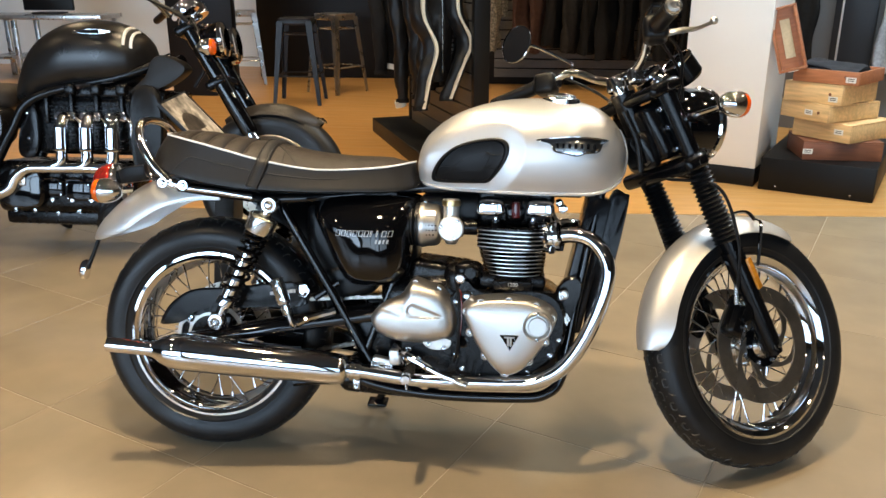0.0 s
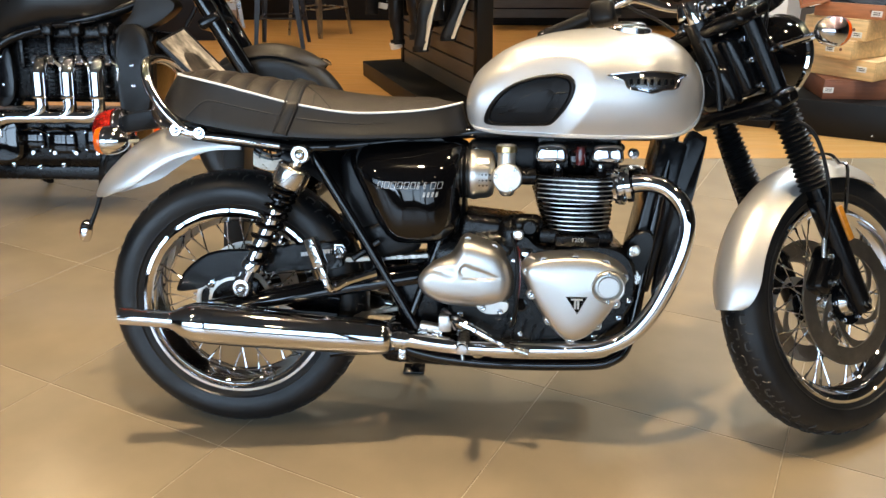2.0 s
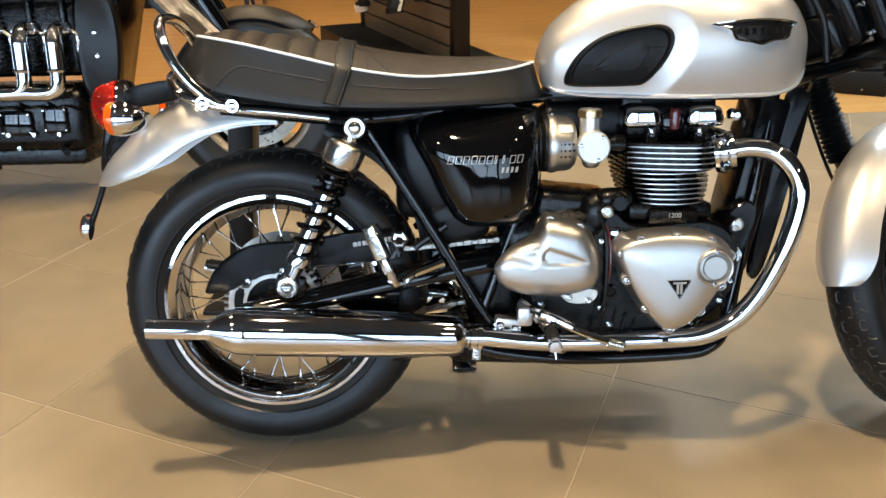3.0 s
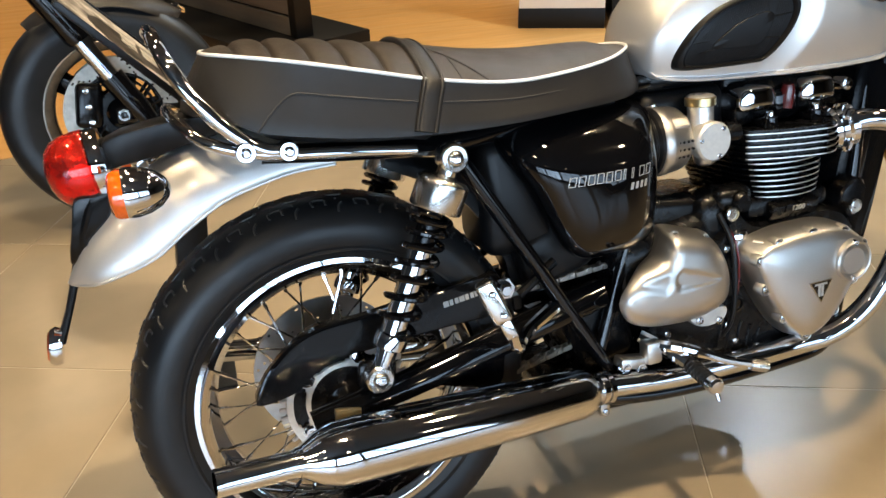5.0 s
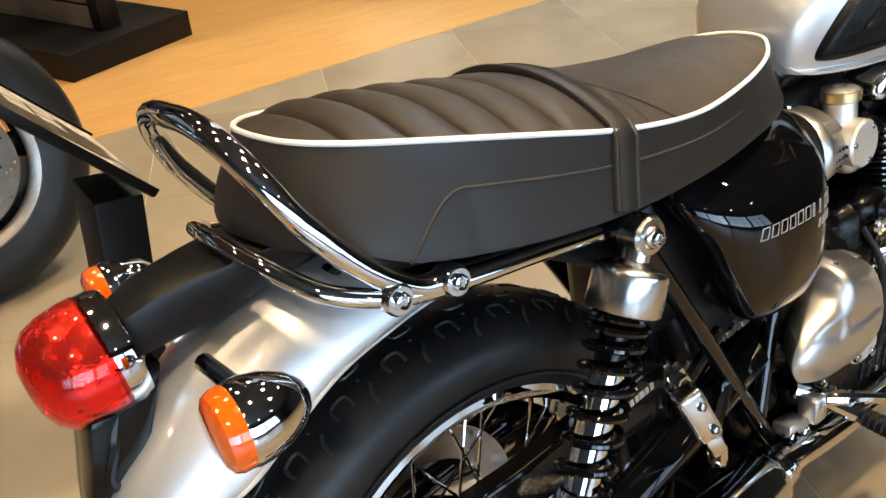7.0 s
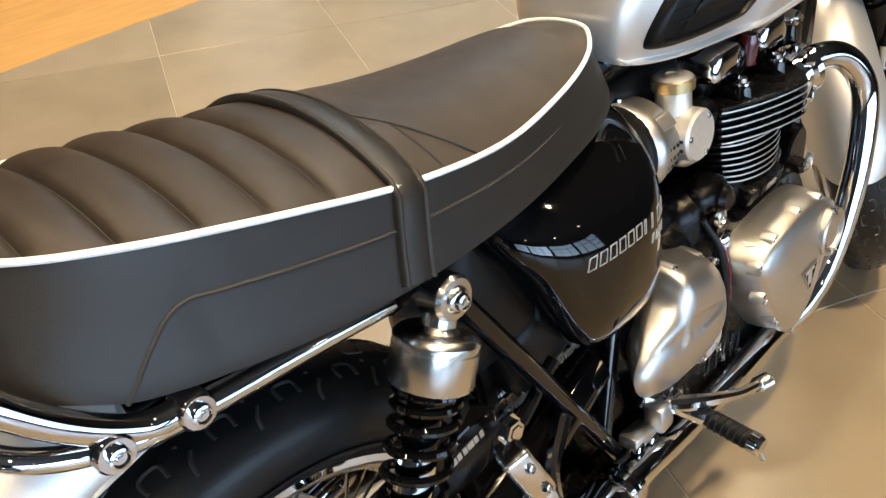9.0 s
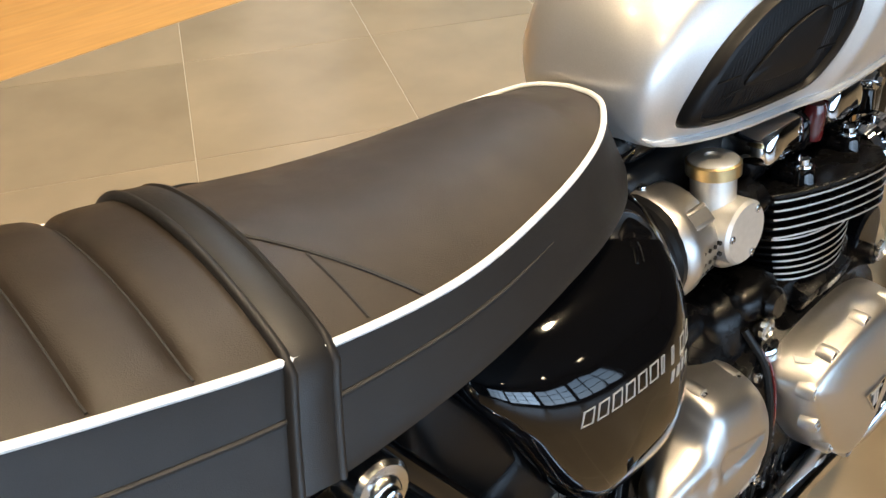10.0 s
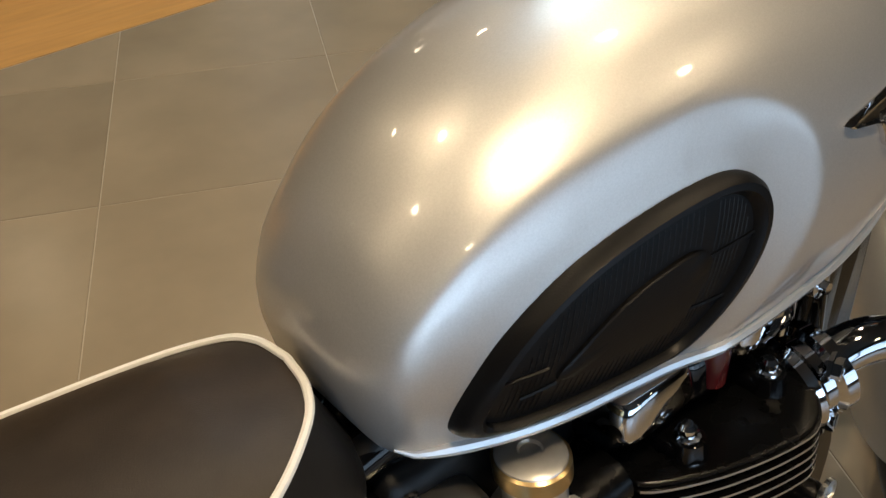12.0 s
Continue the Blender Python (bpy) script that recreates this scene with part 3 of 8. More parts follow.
for sg in (-1, 1):
    pad = part("knee_pad", on_tank(PAD, 0, sg, [(1.0, -0.004), (1.0, 0.003), (0.985, 0.008), (0.95, 0.0115), (0.9, 0.0118), (0.87, 0.009), (0.855, 0.0055), (0.8, 0.0055), (0.5, 0.0055), (0.25, 0.0055)]), RUBBER_PAD, tank, "black rubber knee pad")
    inner = loop2([(0.66, 0.775), (0.672, 0.79), (0.7, 0.81), (0.735, 0.822), (0.752, 0.822), (0.758, 0.812), (0.748, 0.79), (0.738, 0.775), (0.72, 0.772), (0.685, 0.772)], 4)
    panel = part("pad_panel", on_tank(inner, 0, sg, [(1.0, 0.003), (1.0, 0.0075), (0.96, 0.0085), (0.5, 0.0085)]), RUBBER_PAD, pad)
    field = [(c[0] * 0.8 + 0.2 * 0.712, c[1] * 0.8 + 0.2 * 0.797) for c in PAD]
    flip_xz = lambda loop: [(q, p) for p, q in loop]
    for row in range(46):
        x = 0.622 + 0.0039 * row
        cuts = crossings(flip_xz(field), x)
        if len(cuts) < 2:
            continue
        z0, z1 = cuts[0], cuts[-1]
        gap = crossings(flip_xz(inner), x)
        spans = [(z0, gap[0] - 0.003), (gap[-1] + 0.003, z1)] if len(gap) > 1 else [(z0, z1)]
        for s0, s1 in spans:
            if s1 - s0 > 0.006:
                n = max(3, int((s1 - s0) / 0.008))
                part("pad_rib", tube([(x + 0.25 * (s1 - s0) * (i / n - 0.5), sg * (tank_half(x + 0.25 * (s1 - s0) * (i / n - 0.5), s0 + (s1 - s0) * i / n) + 0.0054), s0 + (s1 - s0) * i / n) for i in range(n + 1)], 0.0004, 5), RUBBER_PAD, pad)
    for a, b2 in (((0.757, 0.815), (0.795, 0.818)), ((0.745, 0.783), (0.785, 0.78)), ((0.655, 0.785), (0.63, 0.783)), ((0.64, 0.768), (0.66, 0.772))):
        pts = [(x, sg * (tank_half(x, z) + 0.006), z) for x, z in ((a[0] + (b2[0] - a[0]) * k / 5, a[1] + (b2[1] - a[1]) * k / 5) for k in range(6))]
        part("pad_rib", tube(pts, 0.0012, 5), RUBBER_PAD, pad)
    BADGE = [(0.868, 0.855), (0.92, 0.862), (0.968, 0.865), (1.015, 0.863), (1.05, 0.857), (1.035, 0.846), (1.025, 0.826), (0.995, 0.822), (0.97, 0.815), (0.945, 0.82), (0.915, 0.826), (0.903, 0.845)]
    bd = part("tank_badge", on_tank(loop2(BADGE, 4), 0, sg, [(1.0, -0.002), (1.0, 0.0035), (0.97, 0.005), (0.9, 0.0045), (0.86, 0.0025), (0.4, 0.0025)]), CHROME, tank, "chrome tank badge with dark raised bars")
    core = [(0.91, 0.848), (0.968, 0.852), (1.027, 0.848), (1.018, 0.832), (0.995, 0.828), (0.968, 0.824), (0.94, 0.827), (0.917, 0.833)]
    part("badge_ground", on_tank(loop2(core, 3), 0, sg, [(1.0, 0.001), (1.0, 0.0042), (0.5, 0.0042)]), POLISHED, bd)
    for k in range(7):
        x = 0.922 + 0.0152 * k
        pts = [(x, sg * (tank_half(x, z) + 0.0055), z) for z in (0.834, 0.84, 0.8465)]
        part("badge_bar", tube(pts, 0.0032, 6), BLACK_SATIN, bd)

# seat
SEAT_PLAN = [(0.554, 0.0), (0.549, 0.031), (0.533, 0.0555), (0.49, 0.0835), (0.41, 0.1095), (0.3, 0.132), (0.19, 0.142), (0.1, 0.142), (0.01, 0.134), (-0.05, 0.114), (-0.085, 0.087), (-0.105, 0.049), (-0.11, 0.0)]
ZP = ([-0.135, -0.063, 0.011, 0.085, 0.188, 0.306, 0.407, 0.494, 0.551, 0.575], [0.856, 0.845, 0.83, 0.812, 0.787, 0.769, 0.77, 0.778, 0.79, 0.796])
ZC = ([-0.135, -0.08, -0.037, 0.042, 0.12, 0.197, 0.25, 0.29, 0.382, 0.473, 0.56], [0.858, 0.864, 0.864, 0.856, 0.844, 0.831, 0.821, 0.814, 0.805, 0.803, 0.797])
ZB = ([-0.135, -0.081, -0.05, 0.015, 0.119, 0.236, 0.411, 0.525, 0.575], [0.775, 0.755, 0.736, 0.722, 0.71, 0.706, 0.707, 0.71, 0.728])
half_plan = spline([(a, b2, 0) for a, b2 in SEAT_PLAN], 14)
plan = [Vector((p.x, -p.y)) for p in half_plan] + [Vector((p.x, p.y)) for p in half_plan[-2:0:-1]]
SEAMS = [-0.07, -0.024, 0.024, 0.072, 0.122]
PLAN_X = [p.x for p in half_plan][::-1]
PLAN_W = [abs(p.y) for p in half_plan][::-1]


def plan_half(x):
    return float(np.interp(x, PLAN_X, PLAN_W))


def pleat(x):
    """Puffed cross ribs between sewn seams on the rear half."""
    if x > 0.17 or x < -0.108:
        return 0.0
    d = min(abs(x - s) for s in SEAMS)
    return 0.011 * (1 - math.exp(-d / 0.006)) - 0.01


def seat_at(x, s):
    """The seat's top at x; s from -1 at one piping to 1 at the other."""
    w, zp = plan_half(x), tab(x, *ZP)
    zc = max(tab(x, *ZC), zp + 0.003)
    end = min(1.0, max(0.0, (0.554 - x) / 0.06), max(0.0, (x + 0.11) / 0.04)) ** 0.6
    crown = (zc - zp) * end
    return Vector((x, s * w, zp + crown * (1 - abs(s) ** 2.4) + pleat(x) * min(1.0, (1 - abs(s)) * 8)))


stations = sorted(set([round(x, 4) for x in np.linspace(-0.1095, 0.5535, 190)] + [-0.1099, -0.108, 0.5538, 0.552] + [s + d for s in SEAMS for d in (-0.004, -0.002, -0.001, 0.0, 0.001, 0.002, 0.004)]))
bmx = bmesh.new()
skin(bmx, [[seat_at(x, -1 + 2 * k / 36) for k in range(37)] for x in stations], closed_ring=False)
seat = part("seat", bmx, VINYL, bike, "dark brown-black vinyl dual seat with pleats", sharp=70)
seat.location.y = -0.001


def seat_side(p, v):
    """Down the seat's side: v from 0 at the piping to 1 at the base."""
    c = Vector((min(0.40, max(-0.03, p.x)), 0))
    n = (p - c).normalized()
    zp, zb = tab(p.x, *ZP), tab(p.x, *ZB)
    out = 0.0175 * min(1.0, v / 0.8) ** 1.3 + 0.003 + 0.02 * max(0.0, -p.x / 0.11) * math.sin(math.pi / 2 * min(1, v * 1.4))
    if v > 0.9:
        out -= 0.5 * (v - 0.9)
    q = p + n * out
    return Vector((q.x, q.y, zp + (zb - zp) * v))


bmx = bmesh.new()
skin(bmx, [[seat_side(p, v) for p in plan] for v in (0.0, 0.02, 0.06, 0.12, 0.2, 0.3, 0.4, 0.5, 0.6, 0.7, 0.8, 0.88, 0.94, 0.98, 1.0)] + [[seat_side(p, 1.0) * 0.999 + (Vector((min(0.4, max(-0.03, p.x)), 0, tab(p.x, *ZB))) - seat_side(p, 1.0)) * 0.4 for p in plan]], cap=False)
part("seat_side", bmx, VINYL_SIDE, seat, "black vinyl seat side", sharp=50)
pts = [Vector((p.x, p.y, tab(p.x, *ZP) + 0.001)) + Vector(((p - Vector((min(0.4, max(-0.03, p.x)), 0))).normalized().x * 0.002, (p - Vector((min(0.4, max(-0.03, p.x)), 0))).normalized().y * 0.002, 0)) for p in plan]
part("piping", tube(pts, 0.0027, 8, closed=True), PIPING, seat, "white piping round the seat edge")
# sewn seams: the raised line on each side and the vee before the strap
for sg in (-1, 1):
    line = []
    for k in range(150):
        i = 15 + k
        if i >= len(half_plan):
            break
        p = Vector((half_plan[i].x, sg * half_plan[i].y))
        if p.x > 0.4:
            continue
        if p.x < -0.058:
            break
        v = 0.36 + 0.56 * max(0, (0.0 - p.x) / 0.058) ** 2
        line.append(seat_side(p, min(v, 0.95)))
    part("side_seam", tube(line, [0.0004, 0.0018] + [0.0018] * 8, 6), STITCH, seat)
    vee = [seat_at(0.2 + 0.07 * (s - 0.4) / 0.58, sg * s) + Vector((0, 0, 0.0004)) for s in np.linspace(0.4, 0.98, 12)]
    part("vee_seam", tube(vee, 0.0016, 6), STITCH, seat)
    fold = [seat_at(0.216 + 0.012 * s, sg * s) + Vector((0, 0, 0.0002)) for s in np.linspace(0.62, 0.97, 10)]
    part("fold_seam", tube(fold, 0.0013, 6), STITCH, seat)
for x in SEAMS:
    part("pleat_seam", tube([seat_at(x, u) + Vector((0, 0, 0.0003)) for u in np.linspace(-0.95, 0.95, 30)], 0.0011, 6), STITCH, seat)
# strap
bmx = bmesh.new()
rings = []
arc = [seat_side(Vector((0.182, -0.1425)), v) for v in (0.99, 0.8, 0.6, 0.4, 0.2, 0.06)] + [Vector((0.182, -0.142 + 0.284 * k / 24, 0)) for k in range(25)] + [seat_side(Vector((0.182, 0.1425)), v) for v in (0.05, 0.2, 0.4, 0.6, 0.8, 0.99)]
for i, p in enumerate(arc):
    if 6 <= i < 31:
        s = abs(p.y) / 0.142
        p = Vector((p.x, p.y, tab(0.182, *ZP) + (tab(0.182, *ZC) - tab(0.182, *ZP)) * (1 - s ** 2.2) + 0.0055))
        n = Vector((0, p.y * 0.35, 0.124)).normalized()
    else:
        n = Vector((0, -1 if p.y < 0 else 1, 0.05)).normalized()
        p = p + n * 0.004
    p.x -= 0.03 * max(0.0, (tab(0.182, *ZP) - p.z) / 0.08)
    e = Vector((1, 0, -0.22)).normalized()
    t2 = 0.0042
    rings.append([p - e * 0.0165 - n * t2, p - e * 0.0165 + n * 0.001, p - e * 0.0148 + n * 0.0032, p - e * 0.0125 + n * 0.0036, p - e * 0.0108 + n * 0.0016, p - e * 0.0095 + n * 0.0024, p + e * 0.0095 + n * 0.0024, p + e * 0.0108 + n * 0.0016, p + e * 0.0125 + n * 0.0036, p + e * 0.0148 + n * 0.0032, p + e * 0.0165 + n * 0.001, p + e * 0.0165 - n * t2])
skin(bmx, rings)
part("seat_strap", bmx, VINYL_SIDE, seat, "black vinyl strap across the seat", sharp=60)
part("seat_base", pillow(loop2([(-0.08, 0.735), (0.1, 0.708), (0.4, 0.706), (0.5, 0.712), (0.5, 0.69), (0.3, 0.688), (0.0, 0.70), (-0.08, 0.722)], 5), [(1, -0.055), (1, 0.08)]), BLACK_PLASTIC, seat)

# mudguards
def mudguard(crest, half, drop, mt, name, label, m=None, thick=0.0022, taper=None):
    path = spline(crest, 10)
    rings = []
    for i, p in enumerate(path):
        d = (path[min(i + 1, len(path) - 1)] - path[max(i - 1, 0)]).normalized()
        up = Vector((-d.z, 0, d.x))
        if up.z < 0 and abs(up.z) > 0.2:
            up = -up
        t = i / (len(path) - 1)
        w = half * (taper(t) if taper else 1)
        ring = []
        for k in range(17):
            a = -1 + 2 * k / 16
            ring.append(p + Vector((0, a * w, 0)) - up * drop * (abs(a) ** 2.3) * (w / half))
        inner = [q - up * thick - Vector((0, (1 if q.y > 0 else -1) * thick * 0.5, 0)) for q in ring[::-1]]
        rings.append(ring + inner)
    b2 = bmesh.new()
    skin(b2, rings)
    return part(name, b2, mt, bike, label, m, sharp=50)


def ends(t, a=0.1):
    return min(1.0, math.sqrt(max(0.02, 1 - max(0, (a - t) / a) ** 2)))


def rear_mudguard():
    """A skirted guard: each section falls from its crest (x, z) to its edge (x, half width, z)."""
    crest = spline([(-0.347, 0, 0.56), (-0.331, 0, 0.589), (-0.31, 0, 0.619), (-0.271, 0, 0.658), (-0.217, 0, 0.7), (-0.166, 0, 0.726), (-0.1, 0, 0.743), (-0.03, 0, 0.75), (0.04, 0, 0.747)], 6)
    edge = spline([(-0.335, 0.022, 0.559), (-0.305, 0.056, 0.564), (-0.27, 0.073, 0.575), (-0.22, 0.083, 0.594), (-0.174, 0.086, 0.625), (-0.12, 0.087, 0.656), (-0.066, 0.087, 0.672), (-0.018, 0.086, 0.681), (0.043, 0.084, 0.683)], 6)
    rings = []
    for c, e in zip(crest, edge):
        half_ring = []
        for k in range(11):
            u = math.pi / 2 * k / 10
            f = 1 - math.cos(u) ** 1.15
            half_ring.append(Vector((c.x + (e.x - c.x) * f, e.y * math.sin(u) ** 0.92, c.z + (e.z - c.z) * f)))
        outer = [Vector((p.x, -p.y, p.z)) for p in half_ring[::-1]] + half_ring[1:]
        inner = [Vector((p.x + 0.002, p.y * 0.975, p.z - 0.0022)) for p in outer[::-1]]
        rings.append(outer + inner)
    b2 = bmesh.new()
    skin(b2, rings)
    g = part("rear_mudguard", b2, SILVER, bike, "silver metallic rear mudguard", sharp=50)
    for sg in (-1, 1):
        part("edge_bead", tube([(e.x, sg * e.y, e.z) for e in edge], 0.0022, 8), SILVER, g)
    return g


rear_guard = rear_mudguard()
AX = Vector((1.462, 0, 0.3195))
mudguard([AX + 0.352 * Vector((math.cos(radians(a)), 0, math.sin(radians(a)))) for a in range(180, 56, -9)], 0.07, 0.05, SILVER, "front_mudguard", "silver metallic front mudguard", S, taper=lambda t: 0.45 + 0.55 * min(ends(t, 0.12), ends(1 - t, 0.1)))
for sg in (-1, 1):
    part("mudguard_stay", tube([S @ Vector(p) for p in spline([(1.46, sg * 0.055, 0.655), (1.459, sg * 0.078, 0.645), (1.448, sg * 0.084, 0.6), (1.43, sg * 0.088, 0.53)], 6)], 0.0045, 8), CHROME, bike, "chrome mudguard stay")
part("mudguard_bridge", tube([S @ Vector(p) for p in spline([(1.46, -0.06, 0.652), (1.46, -0.03, 0.68), (1.46, 0.03, 0.68), (1.46, 0.06, 0.652)], 6)], 0.005, 8), CHROME, bike, "chrome mudguard stay")

# rails round the seat
RAIL = [(-0.028, -0.137, 0.722), (-0.06, -0.137, 0.727), (-0.1, -0.135, 0.758), (-0.137, -0.128, 0.806), (-0.158, -0.112, 0.848), (-0.168, -0.082, 0.875), (-0.172, -0.04, 0.886), (-0.174, 0, 0.888)]
part("grab_rail", tube(spline(RAIL + [(x, -y, z) for x, y, z in RAIL[-2::-1]], 7), 0.0105, 14), CHROME, bike, "chrome grab rail round the seat tail")
LOW = [(0.15, -0.132, 0.694), (0.06, -0.136, 0.706), (-0.03, -0.138, 0.716), (-0.083, -0.136, 0.727), (-0.13, -0.118, 0.745), (-0.158, -0.075, 0.768), (-0.168, -0.03, 0.778), (-0.17, 0, 0.78)]
part("seat_rail", tube(spline(LOW + [(x, -y, z) for x, y, z in LOW[-2::-1]], 7), 0.0085, 12), CHROME, bike, "chrome lower seat rail")
for sg in (-1, 1):
    for p in ((-0.083, 0.148, 0.728), (-0.028, 0.15, 0.722)):
        part("rail_mount", lathe([(0, 0.006), (0.012, 0.006), (0.014, 0.003), (0.014, -0.016)], along((p[0], sg * p[1] * 0.97, p[2]), (p[0], sg, p[2])), 16), CHROME, bike)
        bolt(bike, (p[0], sg * (p[1] + 0.002), p[2]), (0, sg, 0), 1.1)
    part("rail_bracket", tube([(0.145, sg * 0.132, 0.693), (0.192, sg * 0.118, 0.686)], [0.0085, 0.011], 8), BLACK_GLOSS, bike)

# tail lamp, indicators and number plate arm
TL = Matrix.Translation((-0.256, 0.004, 0.721)) @ Matrix.Rotation(radians(-97), 4, "Y") @ Matrix.Scale(1.13, 4)
tail = part("tail_lamp", lathe([(0.0, 0.0), (0.03, 0.0), (0.043, 0.004), (0.046, 0.012), (0.0455, 0.022), (0.041, 0.024), (0.0, 0.02)], TL, 32), CHROME, bike, "round tail lamp with a red lens")
tail_lens = part("lens", lathe([(0.0445, 0.017), (0.0465, 0.022), (0.0465, 0.032), (0.0445, 0.048), (0.04, 0.06), (0.031, 0.069), (0.018, 0.0745), (0.0, 0.076)], TL, 36), RED_LENS, tail, "clear red lens")
tail_lens.visible_shadow = False
# added core and chrome rods put bright streaks into the lens
core = lathe([(0.042, 0.019), (0.0435, 0.03), (0.041, 0.045), (0.036, 0.056), (0.027, 0.064), (0.015, 0.0685), (0.0, 0.07)], TL, 36)
part("reflector", core, LAMP_BOWL, tail, "added bumpy reflector core filling the lens")
for k in range(5):
    q = radians(150 + 22 * k)
    part("lens_prism", tube([TL @ Vector((0.043 * math.cos(q), 0.043 * math.sin(q), 0.026)), TL @ Vector((0.037 * math.cos(q + 0.2), 0.037 * math.sin(q + 0.2), 0.052)), TL @ Vector((0.018 * math.cos(q + 0.4), 0.018 * math.sin(q + 0.4), 0.066))], 0.0022, 6), CHROME, tail)
b3 = bmesh.new()
skin(b3, [[Vector((x, y * w, z + (0 if top else -h))) for y, top in ((-1, True), (1, True), (0.82, False), (-0.82, False))] for x, z, w, h in ((-0.262, 0.752, 0.03, 0.04), (-0.235, 0.762, 0.036, 0.045), (-0.19, 0.768, 0.043, 0.045), (-0.14, 0.772, 0.05, 0.035), (-0.09, 0.77, 0.055, 0.025))])
bmesh.ops.bevel(b3, geom=b3.edges[:], offset=0.005, segments=2, profile=0.5, affect="EDGES")
part("tail_bracket", b3, BLACK_PLASTIC, bike, "black plastic tail lamp bracket")
b3 = bmesh.new()
skin(b3, [[Vector((x + dx * 0.5, y, z)) for dx, y in ((-d, -w), (d, -w), (d, w), (-d, w))] for x, z, d, w in ((-0.268, 0.705, 0.05, 0.03), (-0.285, 0.68, 0.056, 0.034), (-0.298, 0.64, 0.05, 0.031), (-0.315, 0.608, 0.036, 0.023), (-0.328, 0.585, 0.02, 0.013))])
bmesh.ops.bevel(b3, geom=b3.edges[:], offset=0.006, segments=2, profile=0.5, affect="EDGES")
arm = part("plate_arm", b3, BLACK_SATIN, bike, "glossy black number plate arm")
part("arm_rod", tube(spline([(-0.322, 0, 0.605), (-0.338, 0, 0.56), (-0.356, 0, 0.515), (-0.376, 0, 0.472)], 6), [0.0075, 0.006, 0.0055, 0.007], 10), BLACK_PLASTIC, arm)
part("arm_rib", tube(spline([(-0.285, -0.027, 0.69), (-0.3, -0.03, 0.655), (-0.312, -0.025, 0.625), (-0.304, -0.022, 0.61)], 5), 0.0055, 8), BLACK_SATIN, arm)
rf = part("rear_reflector", lathe([(0, 0.006), (0.017, 0.006), (0.02, 0.0), (0.018, -0.008), (0, -0.008)], Matrix.Translation((-0.384, 0, 0.468)) @ Matrix.Rotation(radians(-80), 4, "Y") @ Matrix.Diagonal((1.5, 0.95, 1.2, 1)), 24), CHROME, bike, "small reflector in a chrome surround")
part("lens", lathe([(0, 0.009), (0.014, 0.0085), (0.016, 0.0062)], Matrix.Translation((-0.384, 0, 0.468)) @ Matrix.Rotation(radians(-80), 4, "Y") @ Matrix.Diagonal((1.5, 0.95, 1.2, 1)), 24), RED_BACK, rf, "red lens")


def indicator(c, nose, parent_m=None, stem=None):
    c = Vector(c)
    m = along(c, c + Vector(nose))
    if parent_m is not None:
        m = parent_m @ m
    o = part("indicator", lathe([(0.031, -0.004), (0.0325, 0.0), (0.0322, 0.009), (0.029, 0.024), (0.0225, 0.038), (0.013, 0.048), (0.005, 0.0515), (0.0, 0.052)], m, 28), CHROME, bike, "chrome bullet indicator with an amber lens")
    part("lens", lathe([(0.0312, -0.003), (0.031, -0.012), (0.0285, -0.0175), (0.022, -0.021), (0.0, -0.0225)], m, 28), AMBER, o, "amber lens")
    if stem:
        part("stem", tube([parent_m @ Vector(p) if parent_m is not None else p for p in stem], 0.008, 10), CHROME, o)
    return o


for sg in (-1, 1):
    indicator((-0.234, sg * 0.166, 0.704), (1, 0, 0), None, [(-0.215, sg * 0.158, 0.704), (-0.218, sg * 0.05, 0.7)])
    indicator((1.258, sg * 0.222, 0.905), (-1, 0, 0.0), S, [(1.238, sg * 0.21, 0.905), (1.215, sg * 0.1, 0.9)])

# rear suspension
def damper(sg):
    a, b2 = Vector((0.199, sg * 0.141, 0.677)), Vector((0.053, sg * 0.14, 0.368))
    L = (b2 - a).length
    m = along(a, b2)
    d = part("shock_absorber", lathe([(0.0, 0.015), (0.015, 0.015), (0.0155, 0.026), (0.02, 0.0305), (0.033, 0.0315), (0.0345, 0.0325), (0.0385, 0.0365), (0.0388, 0.0375), (0.0388, 0.042), (0.038, 0.0425), (0.038, 0.044), (0.0388, 0.0445), (0.0388, 0.076), (0.0375, 0.078), (0.02, 0.078), (0.0, 0.078)], m, 28), STEEL, bike, "chrome shock absorber with a black coil spring")
    part("damper_body", lathe([(0.0, 0.07), (0.017, 0.07), (0.017, 0.15), (0.0, 0.15)], m, 24), BLACK_SATIN, d)
    part("damper_foot", lathe([(0.0, 0.14), (0.0185, 0.14), (0.0195, L - 0.072), (0.023, L - 0.07), (0.025, L - 0.062), (0.025, L - 0.05), (0.016, L - 0.045), (0.014, L - 0.015), (0, L - 0.01)], m, 28), CHROME, d, "chrome lower body")
    coil = [m @ Vector((0.0285 * math.cos(q), 0.0285 * math.sin(q), 0.083 + (L - 0.155) * (q / (2 * math.pi * 8)) ** 1.35)) for q in np.linspace(0, 2 * math.pi * 8, 190)]
    part("spring", tube(coil, 0.0046, 8), BLACK_GLOSS, d, "black coil spring")
    for p in (a, b2):
        part("eye", lathe([(0.0, 0.021), (0.008, 0.021), (0.011, 0.019), (0.0125, 0.016), (0.0185, 0.0155), (0.0215, 0.012), (0.0215, -0.012), (0.018, -0.015), (0, -0.015)], along(p, p + Vector((0, sg, 0))), 24), STEEL, d)
    bolt(d, a + Vector((0, sg * 0.021, 0)), (0, sg, 0), 1.15)
    bolt(d, b2 + Vector((0, sg * 0.021, 0)), (0, sg, 0), 1.1)


